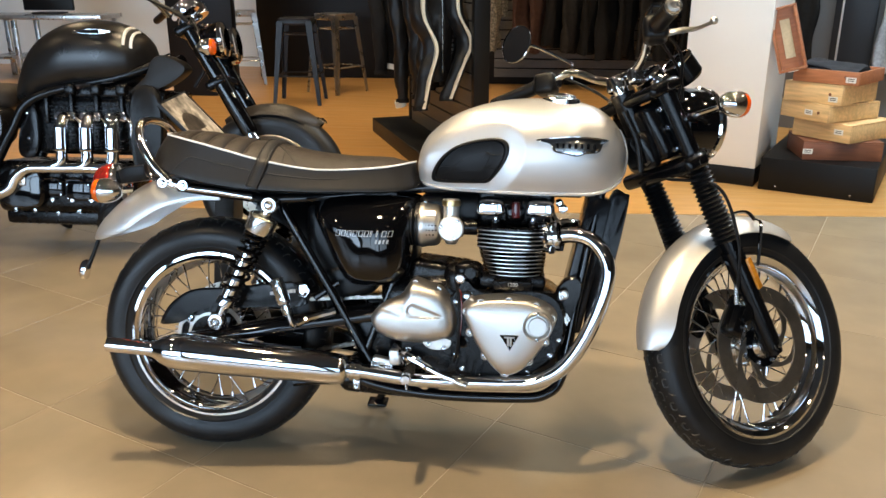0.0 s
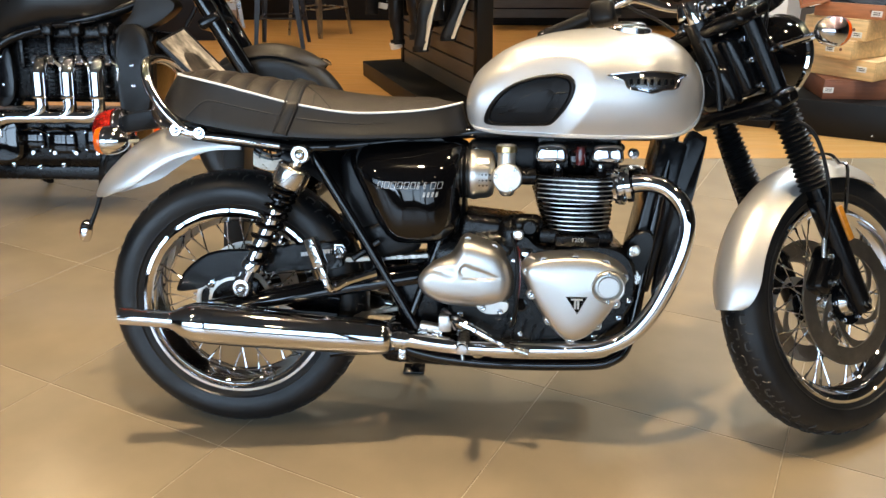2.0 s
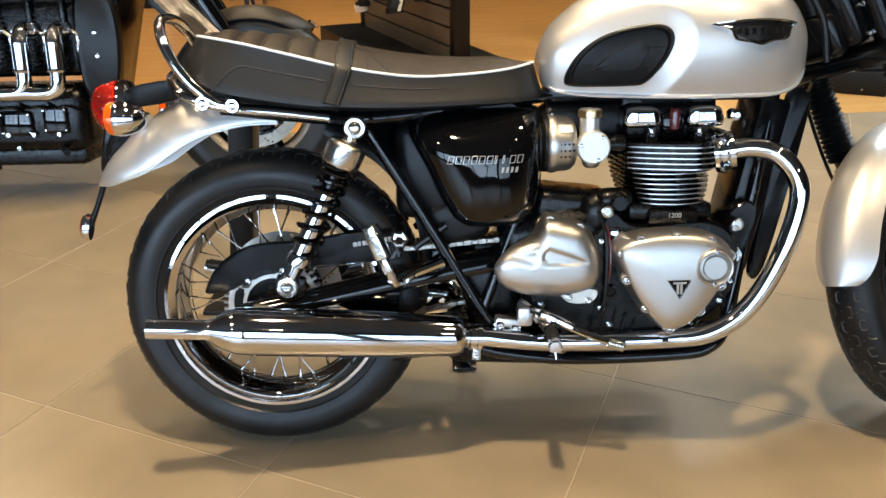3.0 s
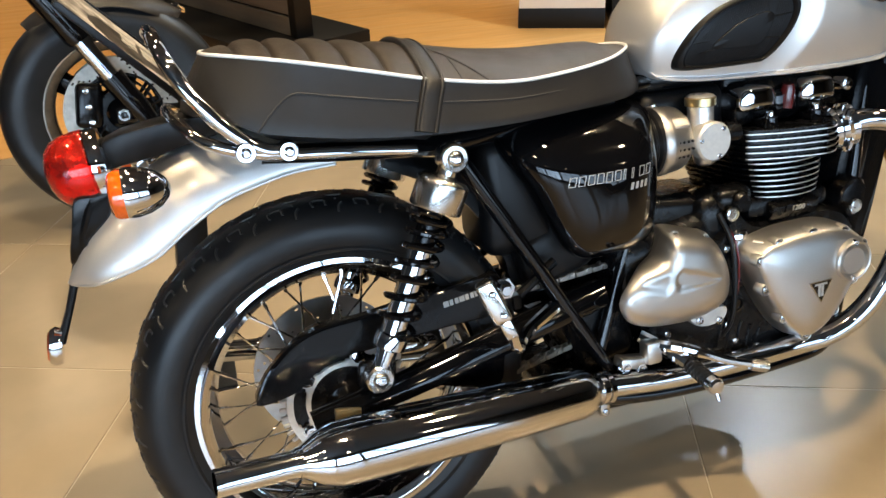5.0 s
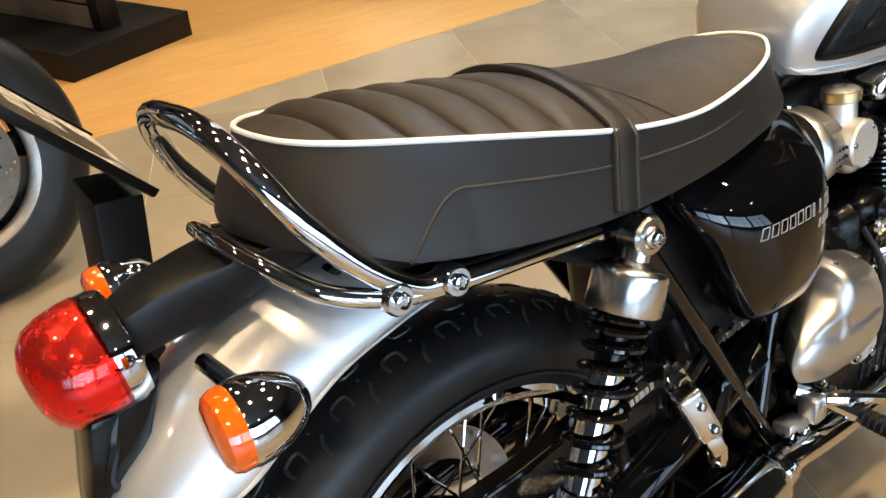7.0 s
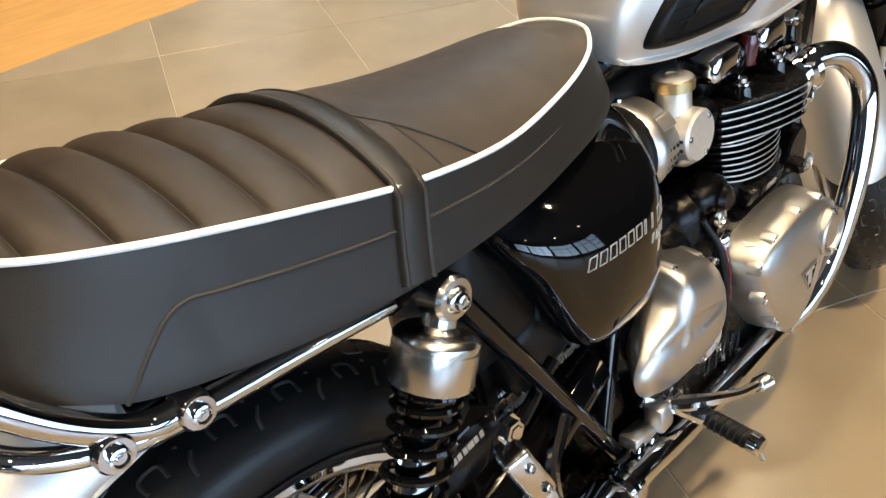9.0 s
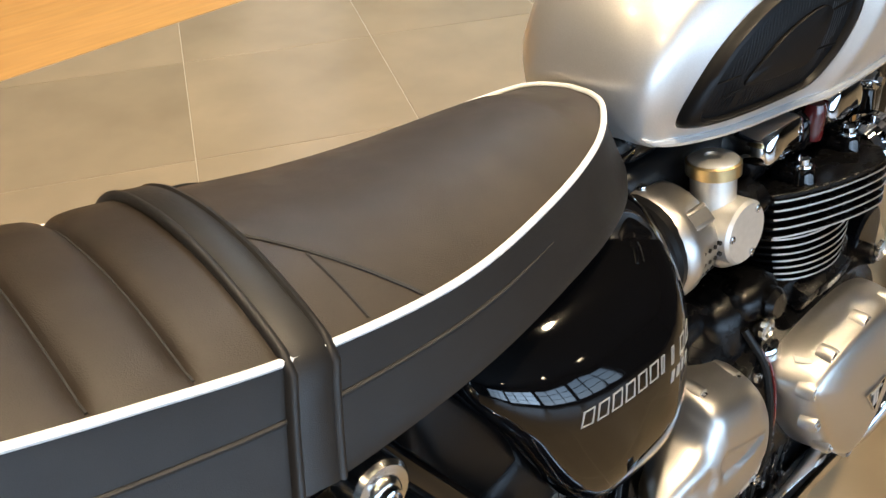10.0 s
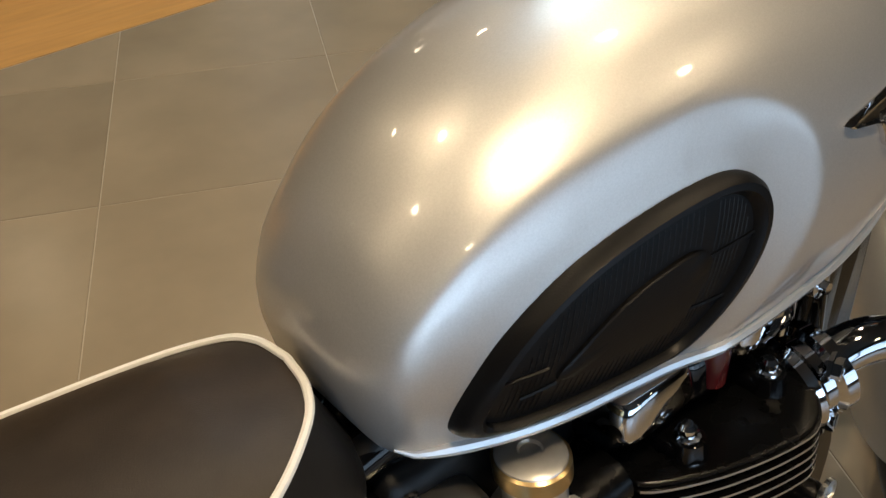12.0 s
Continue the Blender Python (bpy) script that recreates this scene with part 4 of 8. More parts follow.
for sg in (-1, 1):
    damper(sg)
    part("swing_arm", tube(spline([(0.46, sg * 0.08, 0.395), (0.3, sg * 0.105, 0.372), (0.12, sg * 0.118, 0.338), (0.0, sg * 0.118, 0.316), (-0.05, sg * 0.118, 0.307)], 6), [0.028, 0.027, 0.024, 0.022, 0.019], 12, flat=0.7), BLACK_GLOSS, bike, "black swing arm")
    part("chain_adjuster", rbox(0.04, 0.012, 0.03, pose(0.0, sg * 0.132, 0.311, 0, 8, 0), 0.003), BRASS, bike, "gold chain adjuster plate")
    part("damper_lug", rbox(0.06, 0.02, 0.045, pose(0.055, sg * 0.118, 0.362, 0, 8, 0), 0.008), BLACK_SATIN, bike)
guard = pillow(loop2([(-0.124, 0.342), (-0.116, 0.365), (-0.097, 0.39), (-0.055, 0.424), (-0.008, 0.439), (0.055, 0.443), (0.144, 0.454), (0.235, 0.466), (0.275, 0.468), (0.28, 0.44), (0.272, 0.405), (0.178, 0.399), (0.106, 0.395), (0.05, 0.391), (0.0, 0.388), (-0.035, 0.374), (-0.062, 0.351), (-0.092, 0.343)], 5), [(0.99, -0.06), (1, -0.064), (1, -0.088), (0.99, -0.0905), (0.97, -0.0905), (0.955, -0.0885)])
chain_guard = part("chain_guard", guard, BLACK_SATIN, bike, "black chain guard")
part("guard_lip", tube(spline([(-0.118, -0.088, 0.358), (-0.097, -0.088, 0.392), (-0.055, -0.088, 0.426), (-0.008, -0.088, 0.441), (0.055, -0.088, 0.445), (0.144, -0.088, 0.456), (0.24, -0.088, 0.468)], 5), 0.0032, 8), BLACK_GLOSS, chain_guard)
for k in range(9):
    part("guard_print", rbox(0.006 if k % 3 else 0.009, 0.0008, 0.009, pose(0.185 + 0.0088 * k, -0.0895, 0.437 + 0.0012 * k, 0, -8, 0), 0), PRINT, chain_guard)
for run, (p, q) in enumerate((((0.01, 0.4), (0.58, 0.443)), ((0.01, 0.222), (0.58, 0.34)))):
    n = 36
    bmx = bmesh.new()
    for k in range(n):
        t = (k + 0.5) / n
        x, z = p[0] + (q[0] - p[0]) * t, p[1] + (q[1] - p[1]) * t
        a = math.degrees(math.atan2(q[1] - p[1], q[0] - p[0]))
        for off in (-0.072, -0.060):
            rbox(0.0165, 0.003, 0.0115 if k % 2 else 0.0095, pose(x, off + (0.0025 if k % 2 else 0), z, 0, -a, 0), 0.002, 1, bm=bmx)
        lathe([(0, 0.008), (0.004, 0.008), (0.004, -0.008), (0, -0.008)], Matrix.Translation((x, -0.066, z)) @ SIDE, 6, bmx)
    part("drive_chain", bmx, CHAIN, bike, "oiled steel drive chain")

# frame
for sg in (-1, 1):
    part("frame_tube", tube(spline([(0.215, sg * 0.1, 0.683), (0.235, sg * 0.105, 0.645), (0.345, sg * 0.105, 0.46), (0.455, sg * 0.105, 0.268)], 4), 0.0125, 12), BLACK_GLOSS, bike, "black rear frame tube")
    part("frame_tube", tube([(0.53, sg * 0.085, 0.53), (0.49, sg * 0.09, 0.42), (0.445, sg * 0.1, 0.30)], 0.011, 12), BLACK_GLOSS, bike)
    part("frame_tube", tube([(0.305, sg * 0.1, 0.43), (0.37, sg * 0.1, 0.475)], 0.008, 10), BLACK_SATIN, bike)
    part("top_rail", tube(spline([(-0.06, sg * 0.1, 0.715), (0.1, sg * 0.105, 0.698), (0.215, sg * 0.105, 0.69), (0.36, sg * 0.07, 0.7), (0.5, sg * 0.035, 0.715), (0.9, sg * 0.03, 0.76)], 4), 0.0135, 12), BLACK_GLOSS, bike, "black upper frame rail")
    part("cradle_tube", tube(spline([(1.07, sg * 0.03, 0.84), (1.032, sg * 0.05, 0.68), (0.985, sg * 0.075, 0.42), (0.958, sg * 0.085, 0.25), (0.92, sg * 0.1, 0.2), (0.84, sg * 0.1, 0.185), (0.6, sg * 0.1, 0.185), (0.43, sg * 0.1, 0.215), (0.38, sg * 0.1, 0.27)], 6), 0.014, 12), BLACK_GLOSS, bike, "black cradle frame tube")
part("swing_arm_bridge", rbox(0.1, 0.1, 0.07, pose(0.38, 0.01, 0.385, 0, 8, 0), 0.02, 3), BLACK_GLOSS, bike, "black bridge of the swing arm")
part("swing_arm_plate", pillow(loop2([(0.09, 0.336), (0.229, 0.362), (0.272, 0.35), (0.272, 0.32), (0.263, 0.285), (0.23, 0.284), (0.141, 0.312)], 4), [(1, -0.086), (1, -0.096), (0.97, -0.099), (0.6, -0.1)]), BLACK_GLOSS, bike, "black lower chain guard plate")
# added black mass standing in for shade behind the swing arm
part("pivot_casting", merge(rbox(0.12, 0.17, 0.16, pose(0.46, 0, 0.33, 0, -14, 0), 0.025, 3), rbox(0.07, 0.1, 0.06, pose(0.46, 0.01, 0.4), 0.02, 2)), BLACK_ENGINE, bike, "added black filler for the shade round the swing arm pivot")
part("collector_box", rbox(0.27, 0.2, 0.075, pose(0.5, 0, 0.205, 0, 3, 0), 0.03, 4), BLACK_ENGINE, bike, "black exhaust collector box under the engine")
part("battery_tray", rbox(0.13, 0.15, 0.1, pose(0.39, 0, 0.475, 0, -18, 0), 0.02, 3), BLACK_PLASTIC, bike)
b3 = tube([(0.34, -0.107, 0.212), (0.34, 0.107, 0.212)], 0.012, 10)
for sg in (-1, 1):
    tube(spline([(0.46, sg * 0.1, 0.23), (0.38, sg * 0.105, 0.214), (0.29, sg * 0.11, 0.208), (0.25, sg * 0.112, 0.204)], 5), [0.013, 0.012, 0.011, 0.013], 10, b3)
part("centre_stand", b3, BLACK_SATIN, bike, "folded black centre stand")
part("head_stock", tube([HEAD - HEAD_AXIS * 0.13, HEAD + HEAD_AXIS * 0.03], 0.032, 20), BLACK_SATIN, bike, "black steering head")
rad = part("radiator", rbox(0.066, 0.13, 0.36, pose(1.007, 0, 0.535, 0, 12, 0), 0.008), BLACK_SATIN, bike, "black radiator between the frame tubes")
for k in range(26):
    part("radiator_fin", rbox(0.004, 0.09, 0.003, pose(1.007, 0, 0.535, 0, 12, 0) @ Matrix.Translation((0.033, 0, -0.15 + 0.012 * k)), 0.0008, 1), BLACK_PLASTIC, rad)
part("radiator_cover", pillow(loop2([(1.065, 0.715), (1.105, 0.722), (1.112, 0.70), (1.085, 0.55), (1.04, 0.36), (1.01, 0.35), (1.03, 0.5)], 5), [(1, -0.045), (1, -0.06), (0.9, -0.064)]), BLACK_SATIN, rad)

# side covers
COVER = loop2([(0.30, 0.655), (0.306, 0.688), (0.335, 0.703), (0.44, 0.704), (0.545, 0.705), (0.572, 0.695), (0.575, 0.67), (0.563, 0.605), (0.556, 0.535), (0.538, 0.491), (0.503, 0.475), (0.433, 0.471), (0.396, 0.482), (0.366, 0.522), (0.33, 0.597)], 6)
for sg in (1, -1):
    flip = Matrix.Diagonal((1, sg, 1, 1))
    bmx = pillow(COVER, [(0.9, -0.05), (1.0, -0.085), (1.0, -0.1), (0.985, -0.112), (0.955, -0.121), (0.9, -0.13), (0.8, -0.138), (0.65, -0.1455), (0.5, -0.15), (0.35, -0.1525), (0.2, -0.1538), (0.08, -0.1543)])
    for v in bmx.verts:
        k = max(0.0, (v.co.z - 0.6) / 0.105) ** 2 * 0.05 + max(0.0, (v.co.x - 0.47) / 0.105) ** 2 * 0.03 + max(0.0, (0.37 - v.co.x) / 0.07) ** 2 * 0.015
        v.co.y = min(-0.03, v.co.y + k)
    bmx.faces.ensure_lookup_table()
    tree = BVHTree.FromBMesh(bmx)

    def proud(x, z, up):
        hit = tree.ray_cast(Vector((x, -0.4, z)), Vector((0, 1, 0)))[0]
        return Vector((x, (hit.y if hit else -0.12) - up, z))

    c2 = part("side_cover", bmx, BLACK_GLOSS, bike, "glossy black side cover with a silver script", flip, sharp=60)
    c2.scale.y = 1.07
    for k in range(10):
        x = 0.372 + 0.0148 * k
        w = 0.0045 if k in (6, 7) else 0.0112
        b3 = bmesh.new()
        o = [(x, 0.605), (x + w, 0.605), (x + w + 0.0035, 0.62), (x + 0.0035, 0.62)]
        cx, cz = sum(a for a, _ in o) / 4, 0.6125
        i2 = [(a + (0.0014 if a < cx else -0.0014), z + (0.0011 if z < cz else -0.0011)) for a, z in o]
        skin(b3, [[proud(a, z, -0.001) for a, z in o], [proud(a, z, 0.0006) for a, z in o], [proud(a, z, 0.0006) for a, z in i2], [proud(a, z, -0.001) for a, z in i2]], cap=False)
        part("letter_bar", b3, PRINT, c2, "", flip)
    for k in range(4):
        x = 0.474 + 0.0092 * k
        b3 = bmesh.new()
        o = [(x, 0.587), (x + 0.005, 0.587), (x + 0.0075, 0.5975), (x + 0.0025, 0.5975)]
        skin(b3, [[proud(a, z, -0.001) for a, z in o], [proud(a, z, 0.0006) for a, z in o]])
        part("letter_bar", b3, PRINT, c2, "", flip)
# added black blocks fill the see-through gap under the tank
part("frame_backbone", rbox(0.42, 0.09, 0.04, pose(0.79, 0, 0.728), 0.012, 3), BLACK_SATIN, bike, "black filler block as frame backbone under the tank")
part("intake_manifold", rbox(0.17, 0.1, 0.085, pose(0.655, 0.0, 0.665), 0.02, 3), BLACK_PLASTIC, bike, "black filler block between the throttle bodies")
part("coil_pack", rbox(0.11, 0.12, 0.035, pose(0.82, 0, 0.722), 0.01, 2), BLACK_PLASTIC, bike)
part("engine_mount", pillow(loop2([(0.93, 0.43), (0.945, 0.49), (0.985, 0.51), (1.0, 0.48), (0.975, 0.4), (0.95, 0.38)], 4), [(1, -0.07), (1, -0.1), (0.92, -0.104)]), BLACK_SATIN, bike, "black engine mounting plate")
part("airbox", rbox(0.3, 0.14, 0.2, pose(0.42, 0, 0.58), 0.03, 3), BLACK_PLASTIC, bike, "black airbox behind the side covers")
part("inner_guard", tube(spline([(0.14, 0, 0.69), (0.27, 0, 0.62), (0.345, 0, 0.5), (0.36, 0, 0.38)], 6), [0.05, 0.06, 0.06, 0.05], 14, flat=0.3), BLACK_PLASTIC, bike, "black inner mudguard")
for sg in (-1, 1):
    bolt(bike, (0.275, sg * 0.112, 0.45), (0, sg, 0), 1.6, NUT)

# engine
eng = part("engine", rbox(0.43, 0.2, 0.2, pose(0.75, 0, 0.33), 0.05, 4), BLACK_ENGINE, bike, "black parallel twin engine with polished covers")
eng.scale.y = 1.1
part("gearbox_case", rbox(0.24, 0.19, 0.16, pose(0.6, 0, 0.42, 0, -8, 0), 0.04, 3), BLACK_ENGINE, eng)
part("engine_shell", pillow(loop2([(0.66, 0.45), (0.7, 0.5), (0.75, 0.47), (0.9, 0.475), (0.96, 0.43), (0.955, 0.33), (0.88, 0.25), (0.8, 0.22), (0.65, 0.23), (0.56, 0.27), (0.53, 0.33), (0.55, 0.42), (0.6, 0.47)], 5), [(0.96, 0.1), (1, 0.09), (1, -0.09), (0.985, -0.105), (0.95, -0.112)]), BLACK_ENGINE, eng)
part("upper_case", rbox(0.17, 0.15, 0.07, pose(0.635, 0, 0.497, 0, 6, 0), 0.02, 3), BLACK_ENGINE, eng)
part("starter_housing", rbox(0.1, 0.08, 0.1, pose(0.69, -0.06, 0.487), 0.035, 3), BLACK_ENGINE, eng)
CLUTCH = loop2([(0.7, 0.447), (0.722, 0.463), (0.768, 0.472), (0.815, 0.474), (0.865, 0.471), (0.91, 0.455), (0.936, 0.432), (0.937, 0.41), (0.922, 0.372), (0.892, 0.322), (0.86, 0.285), (0.832, 0.268), (0.812, 0.265), (0.793, 0.272), (0.762, 0.303), (0.725, 0.36), (0.703, 0.41), (0.697, 0.432)], 5)
cl = part("clutch_cover", pillow(CLUTCH, [(1.0, -0.085), (1.0, -0.112), (0.994, -0.117), (0.975, -0.1265), (0.945, -0.1395), (0.925, -0.147), (0.905, -0.1515), (0.88, -0.1542), (0.84, -0.1562), (0.72, -0.1602), (0.5, -0.1632), (0.25, -0.1645), (0.08, -0.165)], centre=(0.815, 0.385)), ALU, eng, "brushed aluminium clutch cover", sharp=50)
cl.location = (0, -0.0095, -0.008)
for x, z in ((0.742, 0.461), (0.815, 0.467), (0.886, 0.457), (0.929, 0.425), (0.913, 0.362), (0.872, 0.308), (0.81, 0.272), (0.757, 0.318), (0.716, 0.38), (0.705, 0.436)):
    part("screw_boss", lathe([(0.0, 0.0), (0.0078, 0.0), (0.0086, 0.004), (0.0098, 0.0045), (0.0112, 0.002), (0.012, -0.012)], Matrix.Translation((0.815 + (x - 0.815) * 0.95, -0.147, 0.385 + (z - 0.385) * 0.95)) @ SIDE, 18), ALU, cl)
    bolt(cl, (0.815 + (x - 0.815) * 0.95, -0.1475, 0.385 + (z - 0.385) * 0.95), (0, -1, 0), 0.95)
cp = part("clutch_cap", lathe([(0, 0.0105), (0.0185, 0.0105), (0.0195, 0.009), (0.02, 0.003), (0.0215, 0.002), (0.0235, 0.006), (0.026, 0.0125), (0.028, 0.0135), (0.03, 0.0115), (0.031, 0.004), (0.0315, -0.02)], Matrix.Translation((0.888, -0.157, 0.4045)) @ SIDE @ Matrix.Diagonal((1.2, 1.2, 1, 1)), 40), ALU, cl, "round brushed inspection cap")
for dz in (0.027, -0.027):
    bolt(cp, (0.888, -0.168, 0.4045 + dz * 1.2), (0, -1, 0), 0.7)
b3 = bmesh.new()
tri = [(0.795, 0.382), (0.843, 0.382), (0.8215, 0.342)]
tc = Vector((0.8198, 0.3687))
sh = lambda s: [tc + (Vector(p) - tc) * s for p in tri]
skin(b3, [[Vector((p.x, -0.158, p.y)) for p in sh(1.0)], [Vector((p.x, -0.1675, p.y)) for p in sh(1.0)], [Vector((p.x, -0.1675, p.y)) for p in sh(0.86)], [Vector((p.x, -0.166, p.y)) for p in sh(0.86)]])
em = part("emblem", b3, CHROME, cl, "black triangular emblem with a chrome rim")
b3 = bmesh.new()
skin(b3, [[Vector((p.x, -0.165, p.y)) for p in sh(0.85)], [Vector((p.x, -0.1666, p.y)) for p in sh(0.85)]])
part("emblem_ground", b3, BLACK_GLOSS, em)
for w, z, x in ((0.026, 0.376, 0.8198), (0.005, 0.364, 0.8165), (0.005, 0.364, 0.823)):
    part("emblem_bar", rbox(w, 0.0016, 0.004 if w > 0.01 else 0.02, Matrix.Translation((x, -0.1672, z)), 0.0005, 1), PRINT, em)
part("warning_label", rbox(0.026, 0.0008, 0.016, pose(0.728, -0.125, 0.4605, -85, 0, 0) @ Matrix.Rotation(radians(-38), 4, "Y"), 0), PIPING, cl, "small white and black label")

SPROCKET = loop2([(0.467, 0.388), (0.477, 0.414), (0.503, 0.437), (0.538, 0.453), (0.554, 0.476), (0.563, 0.491), (0.575, 0.494), (0.6, 0.488), (0.636, 0.475), (0.658, 0.45), (0.674, 0.412), (0.677, 0.372), (0.665, 0.344), (0.628, 0.328), (0.58, 0.324), (0.525, 0.333), (0.483, 0.356)], 9)
SPROCKET = [(0.572 + (x - 0.572) * (1.1 if x > 0.572 else 1.04), z) for x, z in SPROCKET]
SPROCKET_STEPS = [(1.0, -0.075), (1.0, -0.1), (0.99, -0.1065), (0.965, -0.1165), (0.935, -0.125), (0.9, -0.132), (0.86, -0.1375), (0.81, -0.142), (0.76, -0.145), (0.71, -0.1473), (0.66, -0.149), (0.61, -0.1503), (0.56, -0.1513), (0.51, -0.152), (0.46, -0.1525), (0.41, -0.1529), (0.36, -0.1532), (0.31, -0.1535), (0.26, -0.1537), (0.21, -0.1538), (0.16, -0.1539), (0.1, -0.154), (0.05, -0.154)]
bmx = pillow(SPROCKET, SPROCKET_STEPS, centre=(0.575, 0.41))


def leaf(x, z, x0, x1, z0, z1, half, soft):
    """How deep a point lies in a leaf that is blunt at x0, z0 and pointed at x1, z1."""
    a, d = Vector((x - x0, z - z0)), Vector((x1 - x0, z1 - z0))
    u = a.dot(d) / d.length_squared
    if not 0 < u < 1:
        return 0.0
    v = abs(a.x * d.y - a.y * d.x) / d.length
    w = half * min(1.0, u / 0.1) ** 0.5 * (1 - u) ** 0.6
    e = max(0.0, min(1.0, (w - v) / soft))
    return e * e * (3 - 2 * e)


for v in bmx.verts:
    # the rear end overhangs as a full bulb, the front slopes away
    if v.co.y > -0.085:
        v.co.x = 0.57 + (v.co.x - 0.57) * (0.4 if v.co.x < 0.57 else 1.0)
    else:
        v.co.y -= 0.032 * max(0.0, min(1.0, (0.565 - v.co.x) / 0.09)) * max(0.0, min(1.0, 1 - (-v.co.y - 0.1) / 0.054))
    if v.co.y < -0.13:
        v.co.y += 0.0036 * leaf(v.co.x, v.co.z, 0.558, 0.648, 0.42, 0.403, 0.02, 0.005) + 0.003 * leaf(v.co.x, v.co.z, 0.55, 0.483, 0.413, 0.421, 0.024, 0.018)
sp = part("sprocket_cover", bmx, ALU, eng, "brushed aluminium sprocket cover with two leaf-shaped hollows", sharp=60)
sp.scale.y = 0.955
for x, z in ((0.575, 0.484), (0.634, 0.468)):
    part("screw_boss", lathe([(0, 0.008), (0.009, 0.008), (0.011, 0.0), (0.012, -0.03)], Matrix.Translation((x, -0.114, z)) @ SIDE, 14), ALU, sp)
    bolt(sp, (x, -0.1215, z), (0, -1, 0), 0.95)
pl = part("lower_bracket", pillow(loop2([(0.595, 0.345), (0.66, 0.345), (0.672, 0.335), (0.66, 0.318), (0.625, 0.315), (0.603, 0.325)], 4), [(1, -0.09), (1, -0.125), (0.95, -0.128)]), ALU_PALE, eng)
for x, z in ((0.613, 0.33), (0.652, 0.322)):
    bolt(pl, (x, -0.129, z))

# small fittings on the crankcase
for x, z, sz in ((0.68, 0.44, 0.9), (0.683, 0.3, 1.0), (0.7, 0.265, 0.9), (0.745, 0.245, 1.0), (0.79, 0.237, 0.9), (0.87, 0.262, 0.9), (0.925, 0.31, 1.0), (0.945, 0.35, 0.9), (0.56, 0.31, 1.0), (0.585, 0.285, 0.9), (0.948, 0.46, 1.0)):
    bolt(eng, (x, -0.113, z), (0, -1, 0), sz)
    part("case_lug", lathe([(0, 0.0), (0.011, 0.0), (0.013, -0.004), (0.014, -0.03)], Matrix.Translation((x, -0.1125, z)) @ SIDE, 14), BLACK_ENGINE, eng)
for k in range(5):
    part("case_rib", rbox(0.006, 0.006, 0.06 - 0.004 * k, pose(0.668 + 0.02 * k, -0.112, 0.29 - 0.008 * k, 0, 14, 0), 0.002, 1), BLACK_ENGINE, eng)
part("engine_hose", tube(spline([(0.676, -0.1, 0.5), (0.688, -0.118, 0.45), (0.69, -0.124, 0.38), (0.686, -0.12, 0.31), (0.67, -0.1, 0.26)], 6), 0.0045, 8), BLACK_PLASTIC, eng, "thin black hose")
part("engine_wire", tube(spline([(0.684, -0.1, 0.49), (0.694, -0.12, 0.45), (0.696, -0.126, 0.39), (0.69, -0.122, 0.33)], 6), 0.0018, 6), DARK_RED, eng, "thin dark red wire")
part("oil_sight", lathe([(0, 0.004), (0.009, 0.004), (0.011, 0.007), (0.015, 0.006), (0.016, 0.0)], Matrix.Translation((0.7, -0.112, 0.335)) @ SIDE, 18), BLACK_GLOSS, eng)
part("oil_drain", lathe([(0, 0.008), (0.011, 0.008), (0.013, 0.0), (0.018, 0.0), (0.018, -0.01)], Matrix.Translation((0.955, -0.1, 0.4)) @ SIDE, 6), STEEL, eng)
part("case_pod", merge(rbox(0.075, 0.05, 0.05, pose(0.71, -0.082, 0.517, 0, 0, 0), 0.022, 4), lathe([(0, 0.008), (0.014, 0.008), (0.019, 0.002), (0.02, -0.02)], Matrix.Translation((0.715, -0.108, 0.515)) @ SIDE, 20)), BLACK_ENGINE, eng, "black pod on the crankcase")
for x, z in ((0.953, 0.468), (0.69, 0.5)):
    part("case_badge", lathe([(0, 0.003), (0.008, 0.003), (0.009, 0.005), (0.012, 0.004), (0.0125, 0.0)], Matrix.Translation((x, -0.114, z)) @ SIDE, 18), STEEL, eng)

# cylinder with fins
part("barrel", rbox(0.125, 0.2, 0.13, Matrix.Translation((0.827, 0, 0.53)), 0.045, 4), BLACK_ENGINE, eng)
def both_sides(near):
    """A closed plan from its near edge (x, half width), left to right, mirrored about the middle."""
    edge = [(p.x, p.y) for p in spline([(x, y, 0) for x, y in near], 4)]
    return [(x, -y / 1.1) for x, y in edge] + [(x, y / 1.1) for x, y in edge[::-1]]


def slab(outline, cx, steps):
    """The plan stacked in steps of (scale, z) about x = cx."""
    b4 = bmesh.new()
    skin(b4, [[Vector((cx + (x - cx) * k, y * k, z)) for x, y in outline] for k, z in steps])
    return b4


# the head bows outwards towards its front corner, the barrel is round in plan
HEAD_PLAN = both_sides([(0.729, 0.1), (0.733, 0.109), (0.75, 0.1215), (0.78, 0.137), (0.815, 0.1495), (0.845, 0.1565), (0.862, 0.157), (0.88, 0.149), (0.9, 0.131), (0.911, 0.11)])
BARREL_PLAN = both_sides([(0.753, 0.05), (0.754, 0.072), (0.762, 0.094), (0.7775, 0.1115), (0.8, 0.1225), (0.827, 0.1268), (0.854, 0.1225), (0.8765, 0.1115), (0.892, 0.094), (0.9, 0.072), (0.901, 0.05)])


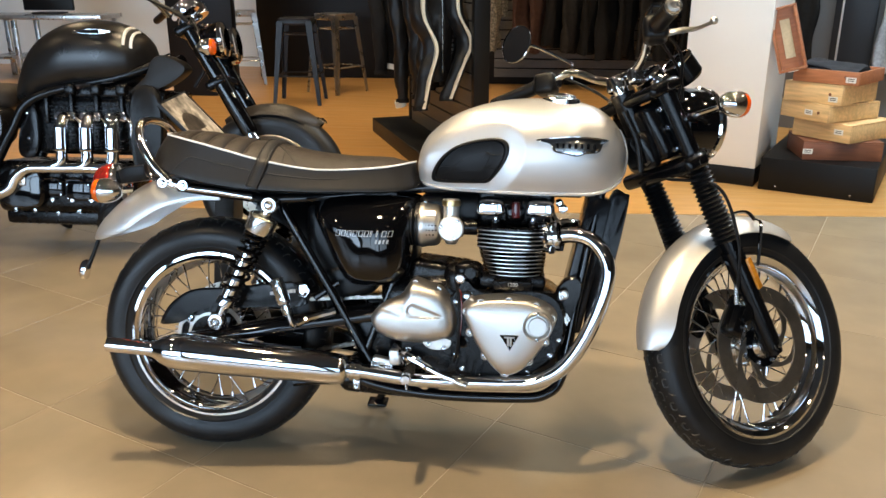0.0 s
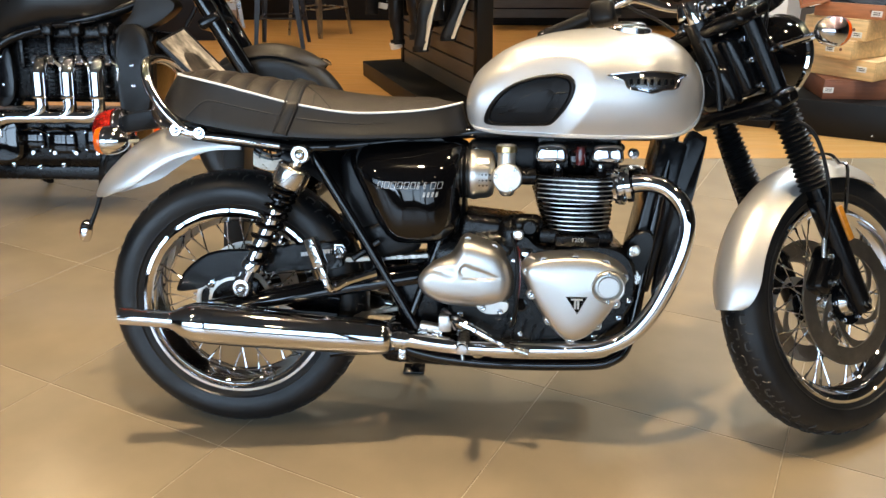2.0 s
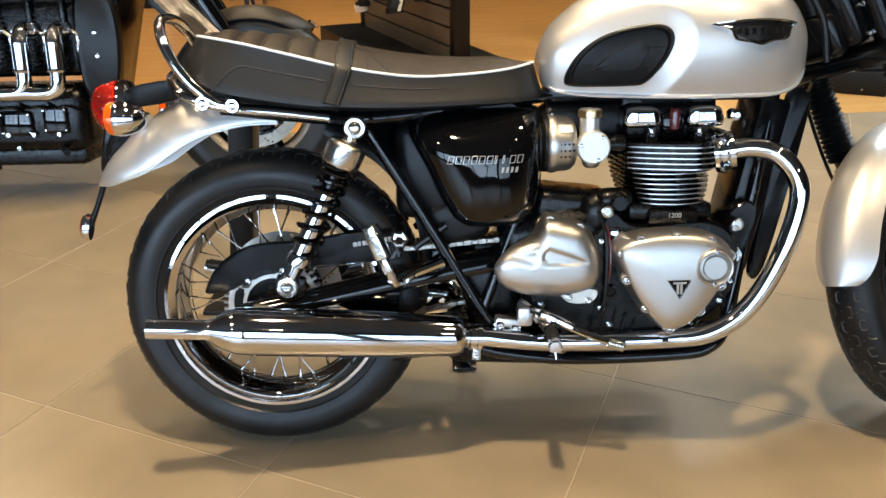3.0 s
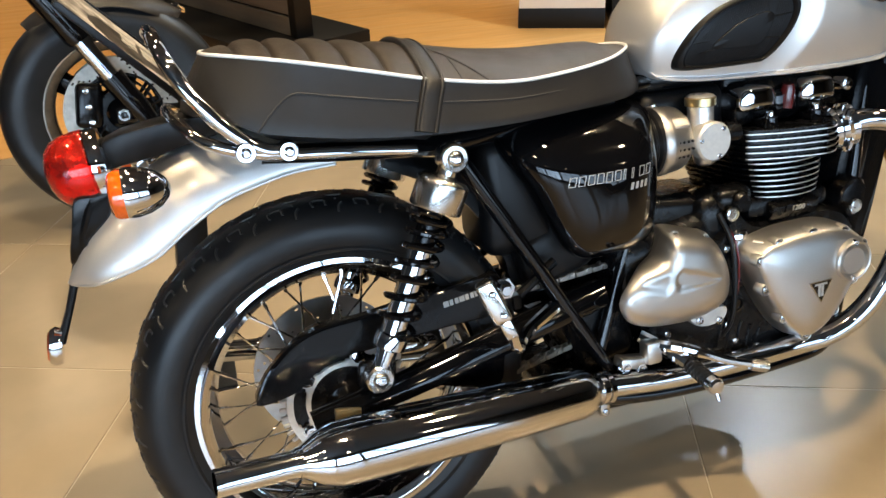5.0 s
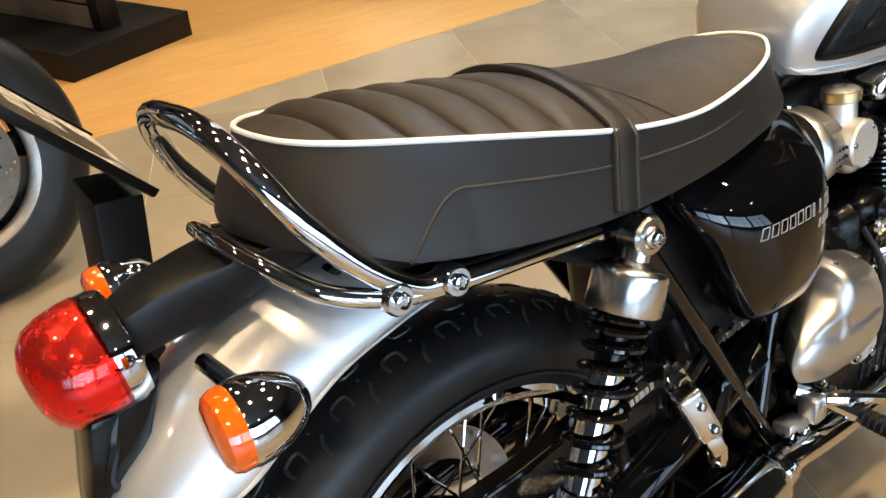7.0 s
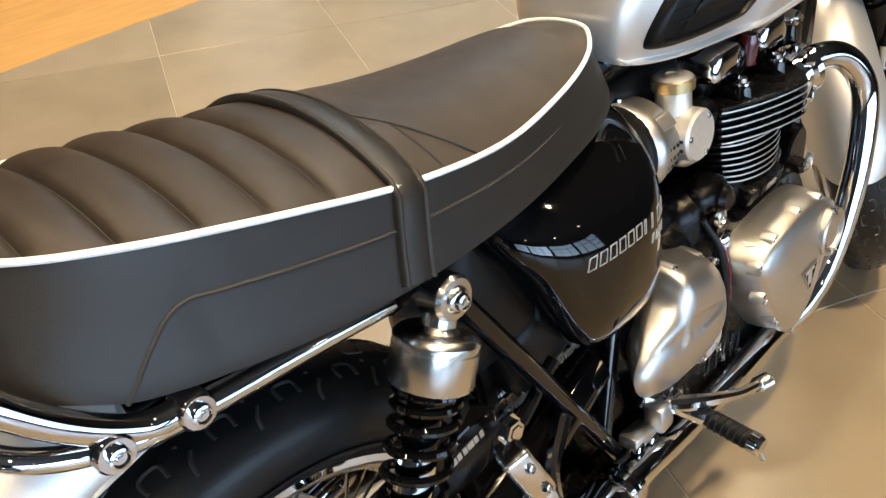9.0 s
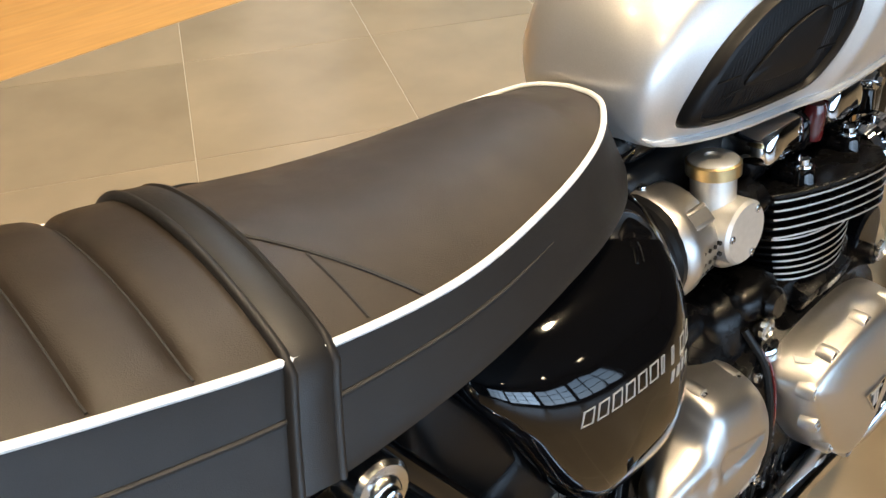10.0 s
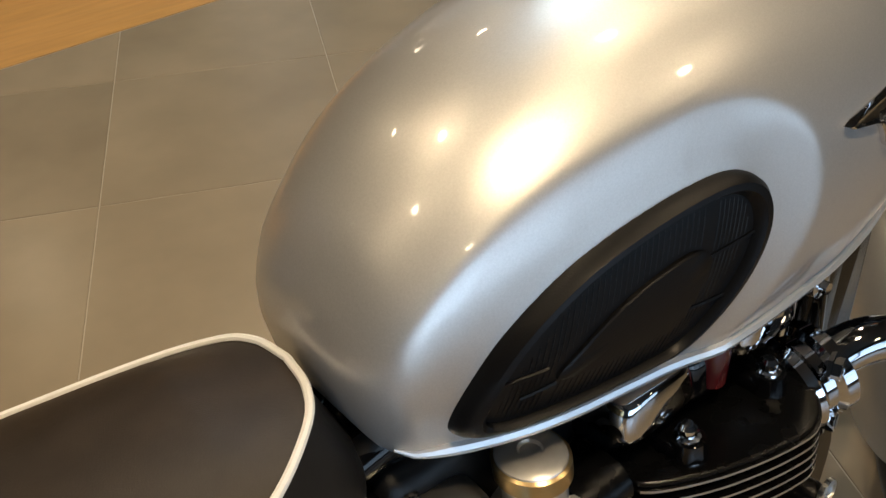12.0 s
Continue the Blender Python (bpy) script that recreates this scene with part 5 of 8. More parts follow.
def fin_mesh(outline, cx):
    me2 = finish(slab(outline, cx, ((0.985, -0.0015), (1.0, -0.0011), (1.0, 0.0011), (0.985, 0.0015))), "cylinder_fin", [BLACK_ENGINE, ALU])
    for po in me2.polygons:
        # machined bright on the flanks only
        if abs(po.normal.y) > 0.5:
            po.material_index = 1
    return me2


HEAD_FIN = fin_mesh([(x - 0.819, y) for x, y in HEAD_PLAN], 0.0)
BARREL_FIN = fin_mesh([(x - 0.827, y) for x, y in BARREL_PLAN], 0.0)
for k in range(5):
    piece("cylinder_fin", HEAD_FIN, eng, Matrix.Translation((0.819, 0, 0.5835 + 0.0105 * k)), "bowed black fin with a polished edge")
for k in range(7):
    w = 1.0 + 0.17 * math.sin(k / 6 * math.pi / 2)
    piece("cylinder_fin", BARREL_FIN, eng, Matrix.Translation((0.827 - 0.0012 * k, 0, 0.511 + 0.0102 * k)) @ Matrix.Diagonal((w, 1 + 0.25 * (w - 1), 1, 1)), "rounded black fin with a polished edge")
part("barrel_foot", merge(rbox(0.17, 0.2, 0.035, Matrix.Translation((0.822, 0, 0.493)), 0.01, 2), rbox(0.1, 0.03, 0.03, pose(0.823, -0.1, 0.487, 20, 0, 0), 0.006)), BLACK_ENGINE, eng)
nb = part("capacity_plate", rbox(0.05, 0.003, 0.016, pose(0.823, -0.1175, 0.49, 15, 0, 0), 0.002), BLACK_SATIN, eng, "small dark plate with the engine capacity")
fc = bpy.data.curves.new("capacity_digits", "FONT")
fc.body, fc.size, fc.extrude, fc.align_x, fc.align_y = "1200", 0.014, 0.0006, "CENTER", "CENTER"
tmp = new("capacity_text", fc)
dg = bpy.context.evaluated_depsgraph_get()
me = bpy.data.meshes.new_from_object(tmp.evaluated_get(dg))
bpy.data.objects.remove(tmp)
me.materials.clear()
me.materials.append(ALU_PALE)
piece("capacity_digits", me, nb, pose(0.823, -0.1195, 0.4895, 105, 0, 0), "raised digits")
head = merge(slab(HEAD_PLAN, 0.819, ((0.93, 0.578), (0.93, 0.6275), (0.985, 0.628), (0.985, 0.6315), (0.975, 0.6325))), rbox(0.19, 0.15, 0.075, Matrix.Translation((0.822, 0, 0.67)), 0.018, 3))
merge(head, rbox(0.036, 0.2, 0.014, Matrix.Translation((0.886, 0, 0.638)), 0.004, 2))
merge(head, rbox(0.2, 0.1, 0.05, Matrix.Translation((0.825, 0, 0.705)), 0.015, 3))
part("cylinder_head", head, BLACK_ENGINE, eng, "black cylinder head")
for sg in (-1, 1):
    for x, w in ((0.762, 0.074), (0.887, 0.074)):
        pod = loop2([(x - w / 2, 0.667), (x - w / 2 + 0.002, 0.69), (x - w * 0.3, 0.7015), (x + w * 0.3, 0.7015), (x + w / 2 - 0.002, 0.69), (x + w / 2, 0.667), (x + w * 0.3, 0.66), (x - w * 0.3, 0.66)], 5)
        part("cam_cover", pillow(pod, [(1, -0.03), (1, -0.078), (0.96, -0.086), (0.88, -0.0905), (0.7, -0.0925), (0.3, -0.0935)]), CHROME, eng, "chrome cam cover", Matrix.Diagonal((1, -sg, 1, 1)), sharp=60)
        x2 = x + (0.014 if x < 0.82 else -0.017)
        part("stud_block", merge(lathe([(0.0155, 0.0), (0.013, 0.004), (0.012, 0.02), (0.0, 0.0205)], Matrix.Translation((x2, sg * 0.1, 0.629)), 20), rbox(0.026, 0.03, 0.016, Matrix.Translation((x2, sg * 0.088, 0.638)), 0.005, 2)), BLACK_GLOSS, eng)
        part("head_stud", lathe([(0, 0.012), (0.004, 0.012), (0.0065, 0.009), (0.0065, 0.003), (0.009, 0.002), (0.0095, 0.0)], Matrix.Translation((x2, sg * 0.1, 0.649)), 12), CHROME, eng)
    part("plug_well", rbox(0.05, 0.03, 0.045, Matrix.Translation((0.824, sg * 0.072, 0.668)), 0.012, 3), BLACK_GLOSS, eng)
    part("plug_cap", lathe([(0, 0.03), (0.009, 0.03), (0.012, 0.02), (0.012, -0.01)], along((0.826, sg * 0.082, 0.668), (0.826, sg * 0.088, 0.72)), 16), DARK_RED, eng, "dark red plug cap")
    part("head_bolt", lathe([(0, 0.01), (0.005, 0.01), (0.0055, 0.005), (0.0105, 0.004), (0.0115, 0.0), (0.0115, -0.02)], Matrix.Translation((0.945, sg * 0.09, 0.683)) @ SIDE, 16), CHROME, eng)
oil = part("oil_filler", lathe([(0, 0.02), (0.01, 0.02), (0.012, 0.016), (0.019, 0.014), (0.021, 0.01), (0.021, 0.0), (0.016, -0.002), (0.016, -0.02)], Matrix.Translation((0.708, -0.1, 0.452)), 18), CHROME, eng, "chrome oil filler plug")

# intake side
for sg in (-1, 1):
    f2 = Matrix.Diagonal((1, -sg, 1, 1))
    cb = part("throttle_body", lathe([(0, 0.012), (0.03, 0.012), (0.033, 0.009), (0.033, -0.01), (0.024, -0.02), (0.022, -0.07)], Matrix.Translation((0.662, -0.095, 0.626)) @ SIDE, 28), ALU_PALE, bike, "cast alloy throttle body styled as a carburettor", f2)
    cb.scale.y = 1.1
    part("carb_barrel", lathe([(0.018, 0.0), (0.0205, 0.002), (0.0205, 0.045), (0.022, 0.047), (0.0235, 0.05), (0.0235, 0.058), (0.022, 0.062), (0.018, 0.0645), (0.008, 0.065), (0.007, 0.0625), (0, 0.0625)], Matrix.Translation((0.66, -0.074, 0.636)), 26), ALU_BRIGHT, cb, "", f2)
    part("knurled_ring", lathe([(0.0225, 0.046), (0.0245, 0.0475), (0.0245, 0.0595), (0.0225, 0.061)], Matrix.Translation((0.66, -0.074, 0.636)), 40), BRASS, cb, "knurled brass ring", f2)
    part("carb_bowl", lathe([(0.02, 0.0), (0.019, -0.012), (0.016, -0.02), (0.011, -0.024), (0, -0.025)], Matrix.Translation((0.662, -0.082, 0.608)), 22), ALU_CAST, cb, "", f2)
    part("carb_flange", lathe([(0.026, 0.0), (0.026, 0.01), (0.02, 0.012), (0.02, 0.045)], Matrix.Translation((0.682, -0.075, 0.628)) @ Matrix.Rotation(radians(90), 4, "Y"), 22), BLACK_ENGINE, cb, "", f2)
    for a in (50, 170, 290):
        bolt(cb, (0.662 + 0.026 * math.cos(radians(a)), sg * 0.106, 0.626 + 0.026 * math.sin(radians(a))), (0, sg, 0), 0.6)
    drum = Matrix.Translation((0.576, -0.048, 0.629)) @ Matrix.Rotation(radians(90), 4, "Y")
    ic = part("intake_cover", lathe([(0.0, -0.004), (0.05, -0.004), (0.056, -0.001), (0.059, 0.006), (0.059, 0.016), (0.0565, 0.022), (0.0555, 0.04), (0.053, 0.048), (0.047, 0.055), (0.03, 0.059), (0.0, 0.059)], drum, 40), ALU, bike, "brushed alloy intake cover with drilled holes", f2, sharp=50)
    ic.scale.y = 1.1
    for r in range(3):
        for k in range(4 - (r == 2)):
            a = radians(4 - 13 * r)
            q = Vector((0.597 + 0.0085 * k + 0.001 * r, -0.048 - 0.0556 * math.cos(a), 0.629 + 0.0556 * math.sin(a)))
            part("vent_hole", lathe([(0, 0.001), (0.0023, 0.001), (0.0023, -0.002)], along(q, q + Vector((0, -math.cos(a), math.sin(a)))), 8), BLACK_PLASTIC, ic, "", f2)
    a = radians(38)
    q = Vector((0.607, -0.048 - 0.0545 * math.cos(a), 0.629 + 0.0545 * math.sin(a)))
    out = Vector((0, -math.cos(a), math.sin(a)))
    part("slot_rim", rbox(0.034, 0.02, 0.006, Matrix.Translation(q) @ Matrix((Vector((1, 0, 0)), out.cross(Vector((1, 0, 0))), out)).transposed().to_4x4(), 0.0028, 3), ALU, ic, "", f2)
    part("slot_floor", rbox(0.026, 0.012, 0.001, Matrix.Translation(q + out * 0.003) @ Matrix((Vector((1, 0, 0)), out.cross(Vector((1, 0, 0))), out)).transposed().to_4x4(), 0.0004, 1), ALU_CAST, ic, "", f2)
    bolt(ic, (0.589, sg * 0.046, 0.688), (0, 0, 1), 0.8)
    part("intake_rubber", lathe([(0.034, 0), (0.036, 0.004), (0.036, 0.014), (0.033, 0.018), (0.036, 0.022), (0.036, 0.032)], Matrix.Translation((0.546, sg * 0.055, 0.63)) @ Matrix.Rotation(radians(90), 4, "Y") @ Matrix.Diagonal((1.6, 1.6, 1, 1)), 28), BLACK_PLASTIC, bike, "black rubber intake bellows")

# exhaust
for sg in (-1, 1):
    tip, joint = Vector((-0.202, sg * 0.231, 0.3175)), Vector((0.438, sg * 0.14, 0.25))
    L = (joint - tip).length
    prof = [(0.016, 0.03), (0.0165, 0.0), (0.0195, 0.0), (0.0195, 0.108), (0.022, 0.118), (0.036, 0.14), (0.045, 0.165), (0.0475, 0.2), (0.0475, 0.3), (0.0455, 0.45), (0.0405, 0.585), (0.0385, 0.598), (0.034, 0.607), (0.027, 0.612), (0.0225, 0.616), (0.0225, L)]
    mf = part("silencer", lathe(prof, along(tip, joint), 40), CHROME, bike, "chrome peashooter silencer")
    part("tip_bore", lathe([(0, 0.028), (0.0163, 0.028)], along(tip, joint), 20), BLACK_PLASTIC, mf)
    part("weld_ring", lathe([(0.0215, 0.112), (0.0225, 0.115), (0.0225, 0.121), (0.0215, 0.124)], along(tip, joint), 32), CHROME, mf)
    part("clamp", lathe([(0.0225, L - 0.03), (0.0275, L - 0.028), (0.0275, L - 0.019), (0.025, L - 0.018), (0.025, L - 0.014), (0.0275, L - 0.013), (0.0275, L - 0.004), (0.0225, L - 0.002)], along(tip, joint), 28), CHROME, mf, "chrome pipe clamp")
    part("clamp_lug", rbox(0.018, 0.012, 0.03, Matrix.Translation(joint + Vector((-0.012, 0, -0.034))), 0.003), STEEL, mf)
    bolt(mf, joint + Vector((-0.012, sg * 0.006, -0.042)), (0, sg, 0), 0.8)
    path = [(0.432, 0.14, 0.251), (0.566, 0.138, 0.235), (0.7, 0.14, 0.233), (0.822, 0.142, 0.236), (0.888, 0.154, 0.247), (0.949, 0.162, 0.283), (0.994, 0.167, 0.342), (1.028, 0.17, 0.417), (1.051, 0.167, 0.494), (1.056, 0.161, 0.545), (1.04, 0.15, 0.585), (1.01, 0.136, 0.612), (0.97, 0.122, 0.62), (0.92, 0.109, 0.612)]
    hp = part("exhaust_pipe", tube(spline([(x, sg * y, z) for x, y, z in path], 7), 0.0195, 20), CHROME, bike, "chrome exhaust header pipe")
    part("exhaust_clamp", lathe([(0.021, 0.0), (0.029, 0.002), (0.031, 0.008), (0.026, 0.013), (0.026, 0.02), (0.03, 0.024), (0.03, 0.032), (0.022, 0.035)], along((0.9, sg * 0.104, 0.608), (0.96, sg * 0.12, 0.62)) @ Matrix.Scale(1.3, 4), 28), CHROME, hp, "finned chrome exhaust clamp")
    for dz in (0.026, -0.026):
        bolt(hp, (0.918, sg * 0.135, 0.61 + dz), (0.3, sg, 0), 1.1, NUT)

# foot pegs, pedal, heel plates, stand
for sg in (-1, 1):
    pg = part("footrest", tube([(0.573, sg * 0.165, 0.272), (0.572, sg * 0.185, 0.27), (0.569, sg * 0.246, 0.264)], [0.011, 0.013, 0.0135], 12), BLACK_PLASTIC, bike, "black rubber footrest on a chrome hanger")
    part("footrest_hanger", tube(spline([(0.52, sg * 0.105, 0.31), (0.545, sg * 0.13, 0.295), (0.57, sg * 0.168, 0.274)], 5), [0.013, 0.011, 0.014], 10), CHROME, pg, "chrome hanger")
    part("footrest_end", lathe([(0, 0.006), (0.011, 0.005), (0.0135, 0.0), (0.0145, 0.0), (0.0145, -0.012)], along((0.569, sg * 0.246, 0.264), (0.567, sg * 0.286, 0.26)), 16), CHROME, pg)
    part("feeler_pin", tube([(0.569, sg * 0.244, 0.258), (0.572, sg * 0.25, 0.24)], 0.004, 8), STEEL, pg)
    for k in range(7):
        part("rubber_rib", lathe([(0.0125, 0.0), (0.0142, 0.0015), (0.0125, 0.003)], along((0.5718 - 0.0004 * k, sg * (0.18 + 0.009 * k), 0.2705 - 0.0009 * k), (0.567, sg * 0.286, 0.26)), 14), BLACK_PLASTIC, pg)
    pm = along((0.22, sg * 0.166, 0.492), (0.256, sg * 0.18, 0.4))
    rp = part("pillion_peg", merge(rbox(0.026, 0.03, 0.072, pm @ Matrix.Translation((0, 0, 0.036)), 0.006, 3), rbox(0.018, 0.02, 0.034, pm @ Matrix.Translation((0, 0, 0.084)), 0.005, 2)), POLISHED, bike, "folded alloy pillion footrest")
    part("pillion_hanger", tube(spline([(0.256, sg * 0.182, 0.405), (0.268, sg * 0.17, 0.375), (0.3, sg * 0.14, 0.385), (0.36, sg * 0.11, 0.4)], 5), [0.008, 0.011, 0.01, 0.012], 10), CHROME, rp)
    for t in (0.2, 0.58):
        bolt(rp, Vector((0.22, sg * 0.181, 0.493)).lerp(Vector((0.256, sg * 0.195, 0.403)), t), (0, sg, 0.15), 0.75)
pedal = part("brake_pedal", tube(spline([(0.53, -0.125, 0.3), (0.555, -0.155, 0.3), (0.59, -0.172, 0.289), (0.64, -0.18, 0.265), (0.69, -0.184, 0.247)], 6), [0.01, 0.0115, 0.009, 0.0075, 0.0075], 10), CHROME, bike, "chrome brake pedal")
part("pedal_pad", lathe([(0, 0.0), (0.009, 0.001), (0.0105, 0.004), (0.0105, 0.03), (0.0, 0.033)], along((0.685, -0.184, 0.248), (0.73, -0.186, 0.232)), 14), STEEL, pedal)
for k in range(5):
    part("pad_groove", lathe([(0.0104, 0), (0.0118, 0.0015), (0.0104, 0.003)], along((0.69 + 0.006 * k, -0.1842 - 0.0003 * k, 0.2462 - 0.002 * k), (0.735, -0.1865, 0.2302)), 12), STEEL, pedal)
part("brake_cylinder", merge(rbox(0.05, 0.03, 0.02, pose(0.49, -0.12, 0.275, 0, 10, 0), 0.006), rbox(0.03, 0.03, 0.04, pose(0.525, -0.13, 0.29), 0.006)), ALU_CAST, bike, "small alloy brake cylinder")
for p in ((0.475, -0.128, 0.27), (0.505, -0.128, 0.262), (0.55, -0.145, 0.3), (0.6, -0.13, 0.235), (0.535, -0.13, 0.24)):
    bolt(bike, p, (0, -1, 0), 1.2, NUT)
part("side_stand", tube([(0.5, 0.1, 0.22), (0.44, 0.2, 0.085), (0.42, 0.226, 0.05)], [0.012, 0.011, 0.012], 12), BLACK_SATIN, bike, "black side stand resting on the floor")
part("stand_foot", rbox(0.06, 0.05, 0.008, pose(0.42, 0.228, 0.047, LEAN_OVER, 0, 0), 0.003), BLACK_SATIN, bike)
part("lower_plate", lathe([(0, 0.006), (0.012, 0.006), (0.018, 0.003), (0.02, 0.0), (0.02, -0.01)], Matrix.Translation((0.602, -0.125, 0.222)) @ SIDE, 18), CHROME, bike)

# fork and front end
def st(pts):
    return [S @ Vector(p) for p in pts]


def fork_at(d, y):
    """A point d metres up the fork leg from the axle."""
    return Vector((1.456, y, 0.322)) + HEAD_AXIS * d


for sg in (-1, 1):
    y = sg * 0.091
    fk = part("fork_leg", tube(st([fork_at(-0.02, y), fork_at(0.02, y), fork_at(0.12, y), fork_at(0.27, y)]), [0.022, 0.026, 0.026, 0.028], 20), BLACK_SATIN, bike, "black fork leg")
    part("fork_tube", tube(st([fork_at(0.26, y), fork_at(0.5, y), fork_at(0.74, y)]), [0.0215, 0.024, 0.0265], 20), BLACK_SATIN, fk)
    b3 = bmesh.new()
    a, b2 = fork_at(0.3, y), fork_at(0.505, y)
    n = 34
    tube(st([a.lerp(b2, k / n) for k in range(n + 1)]), [0.0345 - 0.0075 * (k % 2) - 0.004 * k / n for k in range(n + 1)], 22, b3)
    part("fork_gaiter", b3, BLACK_PLASTIC, fk, "black ribbed rubber fork gaiter")
    part("top_nut", lathe([(0, 0.02), (0.012, 0.02), (0.014, 0.014), (0.021, 0.012), (0.0235, 0.004), (0.0235, -0.012)], S @ along(fork_at(0.735, y), fork_at(0.9, y)), 24), CHROME, fk, "chrome fork top nut")
    part("axle_clamp", lathe([(0, 0.016), (0.008, 0.016), (0.01, 0.02), (0.016, 0.02), (0.02, 0.014), (0.024, -0.02)], S @ along((1.456, y, 0.322), (1.456, y + sg, 0.322)), 20), BLACK_SATIN, fk)
    part("axle_ring", lathe([(0.0075, 0.0195), (0.0085, 0.0225), (0.012, 0.0225), (0.0125, 0.0195)], S @ along((1.456, y, 0.322), (1.456, y + sg, 0.322)), 20), STEEL, fk)
    cal = part("brake_caliper", merge(rbox(0.05, 0.05, 0.115, pose(1.36, sg * 0.07, 0.4, 0, 28, 0), 0.014, 3), rbox(0.035, 0.06, 0.06, pose(1.375, sg * 0.075, 0.405, 0, 28, 0), 0.01, 2)), BLACK_SATIN, fk, "black brake caliper", S)
    for dz in (0.03, -0.03):
        q = S @ Vector((1.36 - 0.02 * dz, sg * 0.098, 0.4 + dz))
        bolt(cal, q, S.to_3x3() @ Vector((0, sg, 0)), 0.9)
    rfl = part("fork_reflector", rbox(0.018, 0.008, 0.085, pose(1.372, sg * 0.13, 0.505, 0, -25.5, 0), 0.004, 3), REFLECTOR, fk, "long amber reflector", S)
    part("brake_hose", tube(st(spline([(1.18, sg * 0.05, 0.75), (1.27, sg * 0.13, 0.72), (1.32, sg * 0.135, 0.6), (1.34, sg * 0.11, 0.5), (1.35, sg * 0.085, 0.45)], 8)), 0.0042, 8), BLACK_PLASTIC, bike, "thin black brake hose")
    part("hose_union", tube(st([(1.345, sg * 0.095, 0.475), (1.352, sg * 0.085, 0.43)]), 0.006, 10), STEEL, cal)
for d, th, nm in ((0.52, 0.04, "lower_yoke"), (0.722, 0.034, "upper_yoke")):
    b3 = rbox(0.075 if d < 0.6 else 0.105, 0.27, th, Matrix.Translation(fork_at(d, 0) - Vector((0.02, 0, 0.01))) @ Matrix.Rotation(radians(-25.5), 4, "Y"), 0.014, 3)
    yk = part(nm, b3, BLACK_SATIN, bike, "black fork yoke", S)
    for sg in (-1, 1):
        q = S @ (fork_at(d, sg * 0.128) - Vector((0.015, 0, 0.01)))
        bolt(yk, q, S.to_3x3() @ Vector((0.3, sg, 0)), 1.4)
# added black blocks close the open gap between the fork legs
part("head_cover", merge(rbox(0.07, 0.16, 0.15, Matrix.Translation(fork_at(0.61, 0) - Vector((0.035, 0, 0))) @ Matrix.Rotation(radians(-25.5), 4, "Y"), 0.02, 3), rbox(0.05, 0.1, 0.1, Matrix.Translation(fork_at(0.56, 0) - Vector((0.075, 0, 0))) @ Matrix.Rotation(radians(-25.5), 4, "Y"), 0.02, 3)), BLACK_SATIN, bike, "black filler block round the steering head", S)
for dz in (0.05, 0.0, -0.06):
    bolt(bike, S @ (fork_at(0.61 + dz, -0.082) - Vector((0.035, 0, 0))), S.to_3x3() @ Vector((0, -1, 0)), 1.0)
part("steering_stem", lathe([(0, 0.05), (0.012, 0.05), (0.018, 0.04), (0.02, 0.0)], S @ along(HEAD + HEAD_AXIS * 0.03, HEAD + HEAD_AXIS * 0.2), 20), CHROME, bike)
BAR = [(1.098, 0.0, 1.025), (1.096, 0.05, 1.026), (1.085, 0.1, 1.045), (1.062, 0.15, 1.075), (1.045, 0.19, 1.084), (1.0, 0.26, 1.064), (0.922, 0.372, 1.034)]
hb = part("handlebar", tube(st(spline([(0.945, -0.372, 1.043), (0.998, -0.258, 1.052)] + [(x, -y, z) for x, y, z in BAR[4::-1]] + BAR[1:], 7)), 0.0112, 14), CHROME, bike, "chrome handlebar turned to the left")
